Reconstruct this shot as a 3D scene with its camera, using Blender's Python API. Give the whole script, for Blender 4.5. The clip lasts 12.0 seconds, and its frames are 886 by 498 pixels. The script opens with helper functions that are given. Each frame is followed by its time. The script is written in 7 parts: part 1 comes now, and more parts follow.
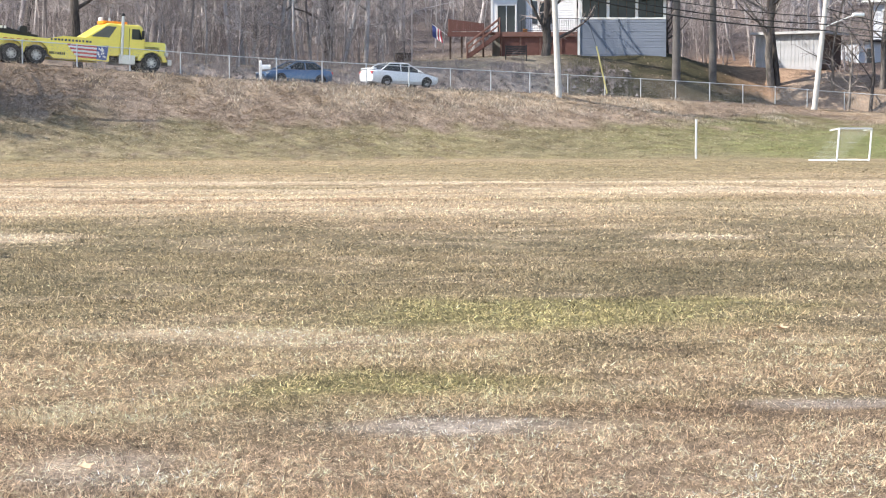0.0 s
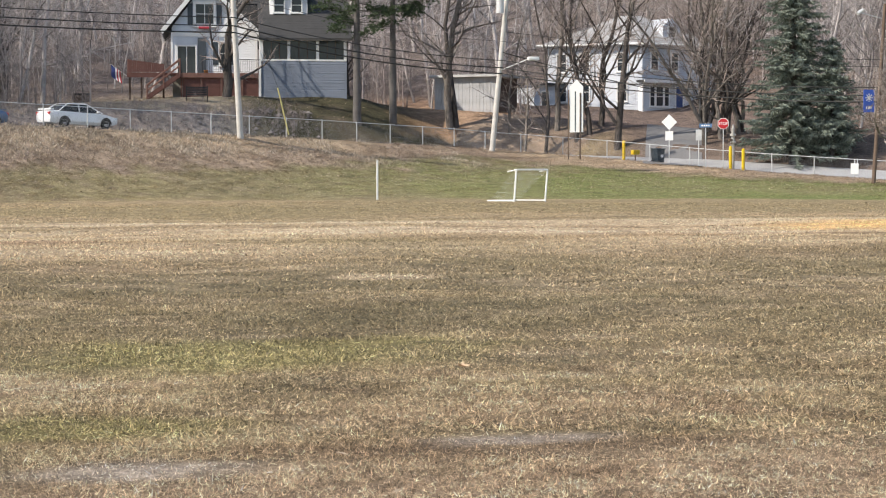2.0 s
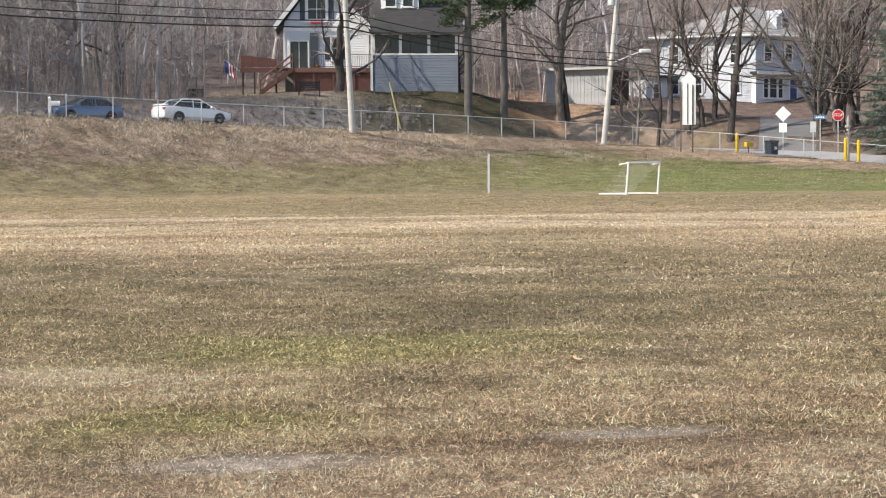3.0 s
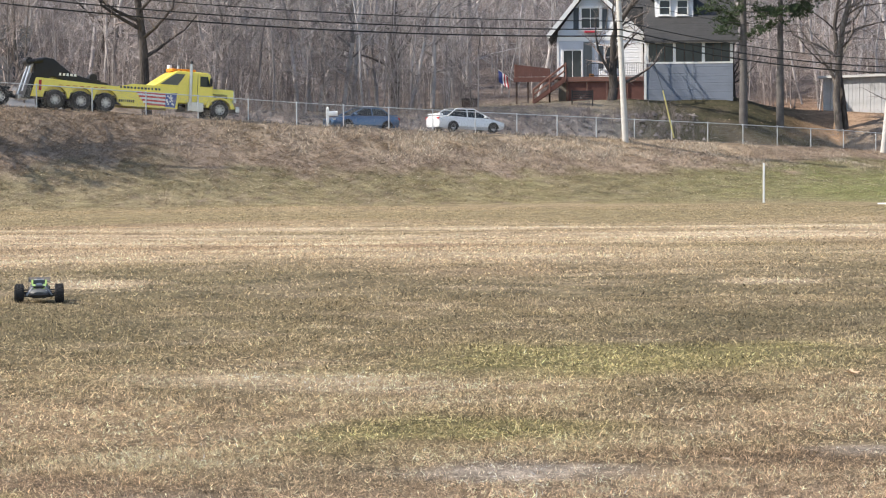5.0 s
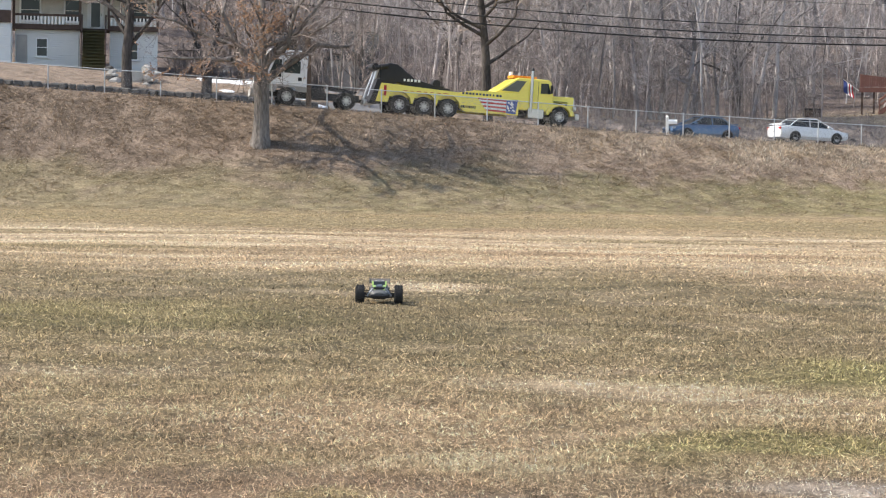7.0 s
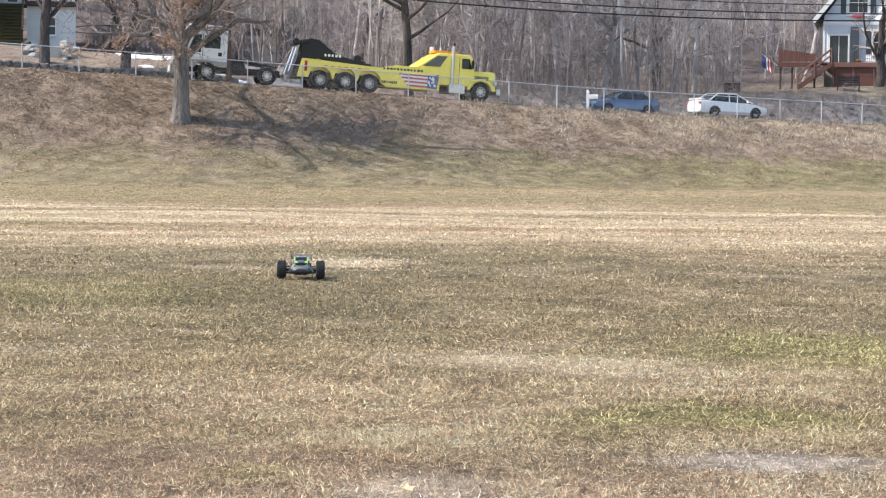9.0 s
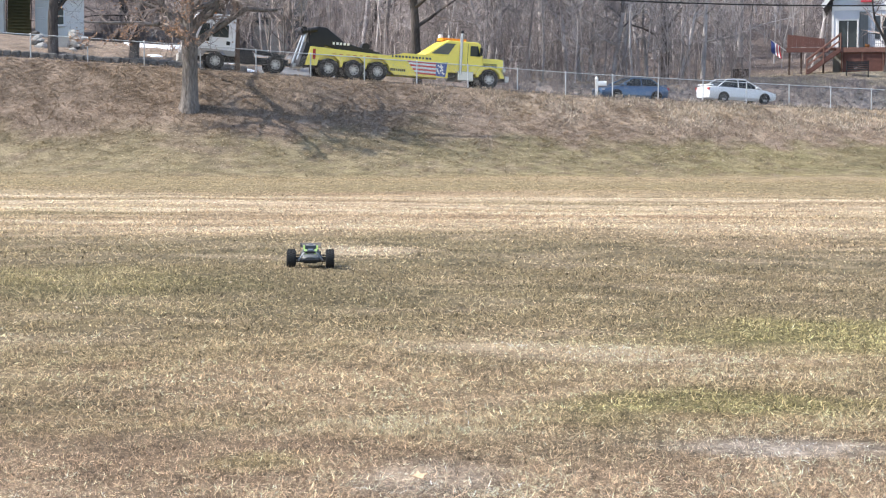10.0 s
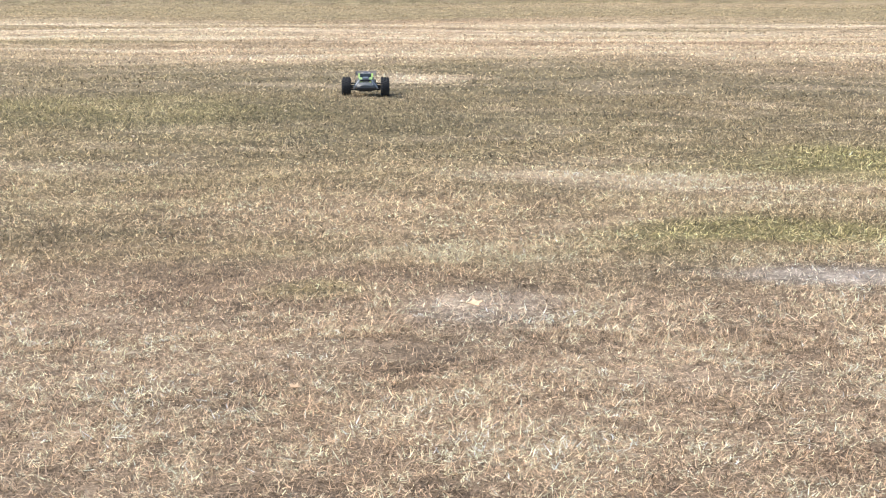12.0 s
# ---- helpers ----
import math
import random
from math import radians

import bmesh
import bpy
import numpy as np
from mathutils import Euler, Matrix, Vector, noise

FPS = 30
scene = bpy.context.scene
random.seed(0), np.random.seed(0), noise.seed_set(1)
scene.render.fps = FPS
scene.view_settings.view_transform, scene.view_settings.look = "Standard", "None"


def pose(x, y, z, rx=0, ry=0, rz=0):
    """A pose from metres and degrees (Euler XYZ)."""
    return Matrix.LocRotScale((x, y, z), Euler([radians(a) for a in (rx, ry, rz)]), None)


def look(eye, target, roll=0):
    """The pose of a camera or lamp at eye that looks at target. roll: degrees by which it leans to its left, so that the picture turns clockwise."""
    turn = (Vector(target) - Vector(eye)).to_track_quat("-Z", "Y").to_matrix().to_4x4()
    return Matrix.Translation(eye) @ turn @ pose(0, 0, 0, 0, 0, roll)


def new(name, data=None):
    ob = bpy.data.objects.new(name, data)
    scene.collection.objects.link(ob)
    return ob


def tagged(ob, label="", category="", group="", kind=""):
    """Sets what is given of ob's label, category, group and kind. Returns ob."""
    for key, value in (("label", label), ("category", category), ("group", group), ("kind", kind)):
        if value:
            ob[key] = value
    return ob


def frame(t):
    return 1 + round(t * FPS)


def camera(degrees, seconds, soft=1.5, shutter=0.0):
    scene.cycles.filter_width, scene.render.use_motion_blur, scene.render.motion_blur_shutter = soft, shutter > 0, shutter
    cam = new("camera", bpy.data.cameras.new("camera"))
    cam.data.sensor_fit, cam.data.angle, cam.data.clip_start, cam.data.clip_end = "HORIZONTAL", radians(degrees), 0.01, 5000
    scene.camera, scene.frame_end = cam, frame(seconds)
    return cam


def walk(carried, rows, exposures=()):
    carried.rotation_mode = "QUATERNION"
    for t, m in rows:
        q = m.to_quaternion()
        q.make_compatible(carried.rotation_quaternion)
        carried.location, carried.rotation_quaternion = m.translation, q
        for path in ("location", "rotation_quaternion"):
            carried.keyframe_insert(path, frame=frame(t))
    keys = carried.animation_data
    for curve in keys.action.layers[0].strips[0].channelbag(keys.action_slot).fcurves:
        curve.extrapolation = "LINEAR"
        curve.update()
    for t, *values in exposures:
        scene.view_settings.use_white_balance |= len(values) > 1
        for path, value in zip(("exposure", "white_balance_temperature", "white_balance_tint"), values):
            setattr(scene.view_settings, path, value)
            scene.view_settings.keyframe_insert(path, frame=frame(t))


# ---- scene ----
# A person stands on a playing field and pans a long lens along a road bank.
cam = camera(25.97, 12.0, soft=1.15)
# seconds, turn to the left, tilt up, roll (degrees)
PAN = [
    (0.0, -7.474, -3.548, -0.001),
    (0.5, -11.547, -2.645, 0.004),
    (1.0, -14.567, -2.354, -0.077),
    (1.5, -17.210, -2.370, 0.011),
    (2.0, -16.921, -2.324, -0.057),
    (2.5, -13.962, -2.376, -0.279),
    (3.0, -13.590, -2.507, -0.309),
    (3.2, -13.314, -2.457, -0.324),
    (4.8, -6.502, -2.179, 0.038),
    (5.0, -5.481, -2.195, -0.282),
    (5.5, -0.001, -1.727, -0.441),
    (6.0, 2.722, -1.447, -0.174),
    (6.5, 4.362, -1.528, 0.507),
    (7.0, 4.526, -2.009, 0.770),
    (7.2, 3.696, -2.056, 1.019),
    (8.8, 1.351, -2.657, 0.794),
    (9.0, 2.185, -2.717, 0.616),
    (9.5, 2.689, -2.944, 0.347),
    (10.0, 2.464, -3.088, 0.277),
    (10.5, 2.375, -3.131, 0.356),
    (11.0, 2.340, -3.316, 0.466),
    (11.5, 2.460, -6.882, 0.384),
    (12.0, 4.111, -8.216, -0.010),
]
EYE_Z = 1.5


def aim(turn, tilt, roll):
    return Matrix.Translation((0, 0, EYE_Z)) @ Matrix.Rotation(radians(turn), 4, "Z") @ Matrix.Rotation(radians(90 + tilt), 4, "X") @ Matrix.Rotation(radians(roll), 4, "Z")


# the clip's camera opens up where the dark woods leave the picture
STOPS = [(0.0, 0.74, 6700, 10), (0.5, 0.50, 7000, 10), (1.0, 0.29, 7050, 10), (1.5, 0.22, 7100, 10), (2.5, 0.21, 7100, 10), (3.2, 0.25, 7100, 10), (4.8, 0.39, 6950, 10), (5.5, 0.43, 7050, 10), (6.5, 0.43, 7000, 10),
         (7.2, 0.47, 6950, 10), (8.8, 0.60, 6700, 10), (9.5, 0.64, 6550, 10), (12.0, 0.68, 6600, 10)]
walk(cam, [(t, aim(a, b, c)) for t, a, b, c in PAN], STOPS)

# ---- light ----
SUN_TURN, SUN_UP = radians(96), radians(42)   # turn from the view axis to the left
to_sun = Vector((-math.sin(SUN_TURN) * math.cos(SUN_UP), math.cos(SUN_TURN) * math.cos(SUN_UP), math.sin(SUN_UP)))
world = bpy.data.worlds.new("sky")
scene.world = world
world.use_nodes = True
wn = world.node_tree
sky = wn.nodes.new("ShaderNodeTexSky")
sky.sky_type, sky.sun_disc = "NISHITA", False
sky.sun_elevation, sky.sun_rotation = SUN_UP, math.atan2(to_sun.x, to_sun.y)
sky.air_density, sky.dust_density = 1.0, 1.0
wn.links.new(sky.outputs[0], wn.nodes["Background"].inputs[0])
wn.nodes["Background"].inputs[1].default_value = 0.20
sun = new("sun", bpy.data.lights.new("sun", "SUN"))
sun.data.energy, sun.data.angle, sun.data.color = 4.7, radians(0.6), (1.0, 0.95, 0.88)
sun.matrix_world = look(to_sun * 300, (0, 0, 0))

# ---- materials ----
def material(name, colour, rough=0.8, metal=0.0, scale=3.0, vary=0.25, bump=0.0, fine=40.0, attribute="", stripes=0.0, island=0.0, spec=0.4, thin=0.0, span=0.4, stretch=1.0, deep=0.03):
    """Noise at two scales over a base colour; bump from the fine noise; optional boards (stripes per metre up the wall)."""
    m = bpy.data.materials.new(name)
    m.use_nodes = True
    n, l = m.node_tree.nodes, m.node_tree.links
    bsdf = n["Principled BSDF"]
    bsdf.inputs["Roughness"].default_value, bsdf.inputs["Metallic"].default_value = rough, metal
    bsdf.inputs["Specular IOR Level"].default_value = spec
    tc = n.new("ShaderNodeTexCoord")
    big, small = n.new("ShaderNodeTexNoise"), n.new("ShaderNodeTexNoise")
    for node, s in ((big, scale), (small, fine)):
        node.inputs["Scale"].default_value, node.inputs["Detail"].default_value = s, 5.0
        if stretch != 1.0:
            mp = n.new("ShaderNodeMapping")
            mp.inputs["Scale"].default_value = (1, 1, stretch)
            l.new(tc.outputs["Object"], mp.inputs["Vector"])
            l.new(mp.outputs[0], node.inputs["Vector"])
        else:
            l.new(tc.outputs["Object"], node.inputs["Vector"])
    add = n.new("ShaderNodeMath")
    add.operation = "ADD"
    l.new(big.outputs["Fac"], add.inputs[0])
    l.new(small.outputs["Fac"], add.inputs[1])
    ramp = n.new("ShaderNodeMapRange")
    ramp.inputs["From Min"].default_value, ramp.inputs["From Max"].default_value = 1 - span, 1 + span
    ramp.inputs["To Min"].default_value, ramp.inputs["To Max"].default_value = 1 - vary, 1 + vary
    l.new(add.outputs[0], ramp.inputs["Value"])
    mul = n.new("ShaderNodeMix")
    mul.data_type, mul.blend_type = "RGBA", "MULTIPLY"
    mul.inputs["Factor"].default_value = 1.0
    if attribute:
        src = n.new("ShaderNodeAttribute")
        src.attribute_name = attribute
        l.new(src.outputs["Color"], mul.inputs[6])
    else:
        mul.inputs[6].default_value = (*colour, 1)
    l.new(ramp.outputs[0], mul.inputs[7])
    out = mul.outputs[2]
    if island:
        geo = n.new("ShaderNodeNewGeometry")
        r2 = n.new("ShaderNodeMapRange")
        r2.inputs["To Min"].default_value, r2.inputs["To Max"].default_value = 1 - island, 1 + island
        l.new(geo.outputs["Random Per Island"], r2.inputs["Value"])
        m2 = n.new("ShaderNodeMix")
        m2.data_type, m2.blend_type = "RGBA", "MULTIPLY"
        m2.inputs["Factor"].default_value = 1.0
        l.new(out, m2.inputs[6])
        l.new(r2.outputs[0], m2.inputs[7])
        out = m2.outputs[2]
    l.new(out, bsdf.inputs["Base Color"])
    if thin:      # light passes through blades and dead leaves
        tr, mx = n.new("ShaderNodeBsdfTranslucent"), n.new("ShaderNodeMixShader")
        l.new(out, tr.inputs["Color"])
        mx.inputs["Fac"].default_value = thin
        l.new(bsdf.outputs[0], mx.inputs[1])
        l.new(tr.outputs[0], mx.inputs[2])
        l.new(mx.outputs[0], n["Material Output"].inputs["Surface"])
    if bump or stripes:
        b = n.new("ShaderNodeBump")
        b.inputs["Strength"].default_value = min(1.0, max(bump, 1.0 if stripes else 0))
        b.inputs["Distance"].default_value = 0.09 if stripes else deep
        if stripes:
            sep, fr = n.new("ShaderNodeSeparateXYZ"), n.new("ShaderNodeMath")
            mu = n.new("ShaderNodeMath")
            mu.operation, fr.operation = "MULTIPLY", "FRACT"
            mu.inputs[1].default_value = stripes
            l.new(tc.outputs["Object"], sep.inputs[0])
            l.new(sep.outputs["Z"], mu.inputs[0])
            l.new(mu.outputs[0], fr.inputs[0])
            inv = n.new("ShaderNodeMath")
            inv.operation = "SUBTRACT"
            inv.inputs[0].default_value = 1.0
            l.new(fr.outputs[0], inv.inputs[1])
            l.new(inv.outputs[0], b.inputs["Height"])
        else:
            l.new(small.outputs["Fac"], b.inputs["Height"])
        l.new(b.outputs[0], bsdf.inputs["Normal"])
    return m


M_GROUND = material("turf_and_leaf_litter", (1, 1, 1), 0.95, scale=1.1, vary=0.55, bump=0.9, fine=11, attribute="cover", spec=0.1, span=0.21)
for node in M_GROUND.node_tree.nodes:
    if node.type == "TEX_NOISE":
        node.inputs["Detail"].default_value, node.inputs["Roughness"].default_value = 9.0, 0.72
gn, gl_ = M_GROUND.node_tree.nodes, M_GROUND.node_tree.links
thatch, thatch_map, thatch_mix = gn.new("ShaderNodeTexNoise"), gn.new("ShaderNodeMapRange"), gn.new("ShaderNodeMix")
thatch.inputs["Scale"].default_value, thatch.inputs["Detail"].default_value, thatch.inputs["Roughness"].default_value = 75.0, 4.0, 0.6
thatch_map.inputs["From Min"].default_value, thatch_map.inputs["From Max"].default_value = 0.3, 0.7
thatch_map.inputs["To Min"].default_value, thatch_map.inputs["To Max"].default_value = 0.25, 1.75
thatch_mix.data_type, thatch_mix.blend_type = "RGBA", "MULTIPLY"
thatch_mix.inputs["Factor"].default_value = 1.0
gl_.new(next(n for n in gn if n.type == "TEX_COORD").outputs["Object"], thatch.inputs["Vector"])
gl_.new(thatch.outputs["Fac"], thatch_map.inputs["Value"])
gl_.new(gn["Principled BSDF"].inputs["Base Color"].links[0].from_socket, thatch_mix.inputs[6])
gl_.new(thatch_map.outputs[0], thatch_mix.inputs[7])
gl_.new(thatch_mix.outputs[2], gn["Principled BSDF"].inputs["Base Color"])
M_GRASS = material("dry_grass_blades", (1, 1, 1), 0.8, scale=2.0, vary=0.15, attribute="cover", island=0.4, spec=0.15, thin=0.42)
M_ASPHALT = material("worn_asphalt", (0.17, 0.17, 0.175), 0.9, scale=0.6, vary=0.2, bump=0.3, fine=30)
M_ASPHALT_PALE = material("sun_bleached_asphalt", (0.36, 0.36, 0.365), 0.9, scale=0.6, vary=0.15, bump=0.3, fine=30)
M_BARK = material("grey_bark", (0.185, 0.165, 0.15), 0.95, scale=2.0, vary=0.5, bump=1.0, fine=14, spec=0.1, span=0.25, stretch=0.22, deep=0.09)
M_BARK_DARK = material("dark_bark", (0.085, 0.075, 0.07), 0.95, scale=2.0, vary=0.5, bump=1.0, fine=14, spec=0.1, span=0.25, stretch=0.22, deep=0.08)
M_TWIG = material("bare_twigs", (0.38, 0.335, 0.32), 0.9, scale=0.3, vary=0.3, island=0.7, spec=0.1)
M_WOOD = material("woodland_trunks", (0.37, 0.34, 0.335), 0.95, scale=0.12, vary=0.4, island=0.55, spec=0.1, fine=3)
M_WOOD_PALE = material("pale_young_trunks", (0.41, 0.38, 0.375), 0.95, scale=0.12, vary=0.4, island=0.45, spec=0.1, fine=3)
M_GALV = material("galvanised_steel", (0.56, 0.57, 0.58), 0.55, 0.3, scale=5, vary=0.15)
M_MESH = material("dull_zinc_wire", (0.27, 0.27, 0.27), 0.6, 0.3, scale=5, vary=0.15)
M_POLE = material("weathered_grey_pole", (0.5, 0.48, 0.45), 0.9, scale=3, vary=0.18, bump=0.3)
M_POLE_BROWN = material("brown_treated_pole", (0.13, 0.09, 0.068), 0.9, scale=3, vary=0.25, bump=0.3)
M_WIRE = material("black_cable", (0.02, 0.02, 0.02), 0.6)
M_WHITE = material("white_paint", (0.78, 0.78, 0.77), 0.45, scale=4, vary=0.05)


# ---- mesh helpers ----
def link_mesh(name, verts, faces, mat, parent=None, label="", smooth=False):
    me = bpy.data.meshes.new(name)
    me.from_pydata(verts, [], faces)
    me.materials.append(mat)
    if smooth:
        me.polygons.foreach_set("use_smooth", [True] * len(me.polygons))
    ob = new(name, me)
    if parent is not None:
        ob.parent = parent
    if label:
        ob["label"] = label
    return ob


def part(name, bm, mat, parent=None, label="", smooth=False):
    """One bmesh as one mesh object, under a thing or a part."""
    bmesh.ops.recalc_face_normals(bm, faces=bm.faces)
    me = bpy.data.meshes.new(name)
    bm.to_mesh(me)
    bm.free()
    me.materials.append(mat)
    if smooth:
        me.polygons.foreach_set("use_smooth", [True] * len(me.polygons))
        me.set_sharp_from_angle(angle=radians(35))
    ob = new(name, me)
    if parent is not None:
        ob.parent = parent
    if label:
        ob["label"] = label
    return ob


def thing(name, m, label, category, group="", kind=""):
    ob = new(name)
    ob.empty_display_size = 0.2
    ob.matrix_basis = m
    return tagged(ob, label, category, group, kind)


def box(bm, x0, x1, y0, y1, z0, z1, bevel=0.0, m=None):
    r = bmesh.ops.create_cube(bm, size=1.0)
    vs = r["verts"]
    for v in vs:
        v.co = Vector(((x0 + x1) / 2 + v.co.x * (x1 - x0), (y0 + y1) / 2 + v.co.y * (y1 - y0), (z0 + z1) / 2 + v.co.z * (z1 - z0)))
    if bevel:
        es = list({e for v in vs for e in v.link_edges})
        r = bmesh.ops.bevel(bm, geom=es, offset=bevel, segments=2, affect="EDGES", profile=0.6)
        vs = list({v for f in r["faces"] for v in f.verts} | {v for v in vs if v.is_valid})
    if m is not None:
        bmesh.ops.transform(bm, matrix=m, verts=vs)
    return bm


def tube(bm, p0, p1, r0, r1=None, n=10):
    p0, p1 = Vector(p0), Vector(p1)
    r1 = r0 if r1 is None else r1
    d = p1 - p0
    m = Matrix.Translation((p0 + p1) / 2) @ d.to_track_quat("Z", "Y").to_matrix().to_4x4()
    bmesh.ops.create_cone(bm, cap_ends=True, segments=n, radius1=r0, radius2=max(r1, 0.0005), depth=d.length, matrix=m)
    return bm


def prism(bm, pts, y0, y1):
    """An outline in x and z, pushed out from y0 to y1."""
    a = [bm.verts.new((x, y0, z)) for x, z in pts]
    b = [bm.verts.new((x, y1, z)) for x, z in pts]
    bm.faces.new(a)
    bm.faces.new(b[::-1])
    for i in range(len(pts)):
        j = (i + 1) % len(pts)
        bm.faces.new((a[j], a[i], b[i], b[j]))
    return bm


def B():
    return bmesh.new()


# ---- lie of the land ----
def fence_y(x):
    """The fence line at the top of the bank."""
    x = np.asarray(x, float)
    a, b = 100.6 + 0.15 * (x + 9), 100.6 + 0.5 * (x + 9)
    far = 0.5 * (a + b) + np.sqrt((0.5 * (b - a)) ** 2 + 4)
    k = np.maximum(0, x - 40)
    return far - np.where(k < 12, k * k * 0.0625, 9 + (k - 12) * 1.5)


def road_z(x):
    return np.interp(x, (-90, -28, -21, -9, 3, 14, 29, 39, 46, 50, 54, 58, 64, 90), (9.5, 6.03, 5.65, 4.95, 4.3, 3.93, 3.5, 3.13, 2.7, 2.35, 1.85, 1.4, 0.85, 0.4))


def foot_y(x):
    return np.interp(x, (-80, -26, -16, 0, 13, 20, 31, 40, 50, 60, 90), (78, 85, 84, 90, 97, 98, 97, 95, 90, 83, 70))


def back_y(x):
    """Line of the road's near edge, straight on past the junction."""
    x = np.asarray(x, float)
    a, b = 100.6 + 0.15 * (x + 9), 100.6 + 0.5 * (x + 9)
    return 0.5 * (a + b) + np.sqrt((0.5 * (b - a)) ** 2 + 4)


def hill_y(x):
    """Line from which the hillside is measured: it follows the side road past the junction."""
    return back_y(x) - np.maximum(0, np.asarray(x, float) - 42) * 1.25


def land(x, y):
    x, y = np.asarray(x, float), np.asarray(y, float)
    fy, ft, rz = fence_y(x), foot_y(x), road_z(x)
    u = np.clip((y - ft) / (fy - 0.4 - ft), 0, 1)
    z = rz * (0.12 * u + 0.88 * u ** 2.1)
    s = y - hill_y(x)
    rise = np.interp(s, (8.8, 11, 14, 17, 30), (0, 1.6, 2.6, 3.3, 3.9)) * np.interp(x, (-40, 6, 18, 27, 60), (0.6, 0.42, 0.75, 1, 1)) + np.interp(s, (30, 45, 170, 260, 600), (0, 2.0, 33, 50, 58))
    z = z + np.where(s > 8.8, rise, 0)
    z = z + 0.8 * np.exp(-((x - 34.8) / 3.2) ** 2 - ((y - 138.6) / 3.2) ** 2)   # planted mound by the porch
    z = z - 0.95 * np.exp(-((x - 70.5) / 4) ** 2 - ((y - 154) / 5) ** 2)   # terrace before the white house
    wob = 0.05 * np.sin(x * 0.31 + 1) * np.sin(y * 0.23) + 0.02 * np.sin(x * 1.3) * np.sin(y * 1.1 + 2)
    return z + wob * np.clip((np.abs(y) - 3) / 5, 0, 1) * np.where((s > -0.5) & (s < 9), 0, 1)


def lz(x, y):
    return float(land(x, y))


def lattice(u, v, seed):
    """Smooth value noise between -1 and 1 on a unit lattice."""
    iu, iv = np.floor(u).astype(np.int64), np.floor(v).astype(np.int64)
    fu, fv = u - iu, v - iv
    fu, fv = fu * fu * (3 - 2 * fu), fv * fv * (3 - 2 * fv)

    def knot(a, b):
        h = (a * 374761393 + b * 668265263 + seed * 974634599) & 0xFFFFFFFF
        h = ((h ^ (h >> 13)) * 1274126177) & 0xFFFFFFFF
        return (h ^ (h >> 16)) / 2147483648.0 - 1

    low = knot(iu, iv) * (1 - fu) + knot(iu + 1, iv) * fu
    high = knot(iu, iv + 1) * (1 - fu) + knot(iu + 1, iv + 1) * fu
    return low * (1 - fv) + high * fv


def wave(x, y, s, seed=0.0):
    """Uneven natural field between about -1 and 1, features about 3 / s across."""
    u, v, k = np.asarray(x, float) * s * 0.36, np.asarray(y, float) * s * 0.36, int(seed * 7) + 1
    return 0.86 * lattice(u * 0.8 + v * 0.6, v * 0.8 - u * 0.6, k) + 0.5 * lattice(u * 2.1 + 7.3, v * 2.1 + 1.9, k + 1)


STRAW, PALE, OLIVE, DARK, GREEN, DIRT, GREY, LITTER, ORANGE, MOSS_SHADE, CLAY, WOODFLOOR = (np.array(c) for c in (
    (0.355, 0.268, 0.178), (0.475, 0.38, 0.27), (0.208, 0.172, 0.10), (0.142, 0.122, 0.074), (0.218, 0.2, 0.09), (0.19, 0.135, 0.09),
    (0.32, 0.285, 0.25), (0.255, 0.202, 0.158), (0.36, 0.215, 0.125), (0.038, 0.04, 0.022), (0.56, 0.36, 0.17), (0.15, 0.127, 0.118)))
# worn and coloured patches of the turf: colour, centre x, y, half sizes, strength
PATCHES = [
    (DARK, -2.5, 19.7, 2.6, 2.0, 0.6), (DARK, 6.3, 19.9, 3.2, 2.1, 0.6), (GREEN * 0.85, -5.3, 20.4, 2.1, 2.1, 0.4),
    (PALE, 0.5, 14.2, 1.25, 0.75, 0.6), (STRAW, 1.4, 14.1, 0.8, 0.6, 0.5), (GREEN, 2.9, 15.9, 1.9, 1.5, 0.75), (STRAW, -1.2, 12.0, 1.8, 1.4, 0.7),
    (STRAW, 4.0, 11.4, 1.5, 0.7, 0.6), (GREEN, 1.3, 10.9, 1.0, 0.7, 0.75), (DIRT, 3.3, 9.6, 1.4, 0.5, 0.7), (DIRT, -1.6, 9.1, 1.4, 0.8, 0.65),
    (GREY, 1.4, 9.3, 0.6, 0.3, 0.75), (GREY, 3.5, 10.0, 0.5, 0.3, 0.6), (GREY, -0.4, 8.3, 0.4, 0.5, 0.4), (GREEN, -1.3, 8.8, 0.35, 0.3, 0.45),
    (PALE, -2.4, 27.2, 0.9, 1.0, 0.7), (PALE, 7.2, 26.2, 0.6, 1.0, 0.6), (CLAY, 28.6, 47.7, 4.4, 4.5, 1.0),
]


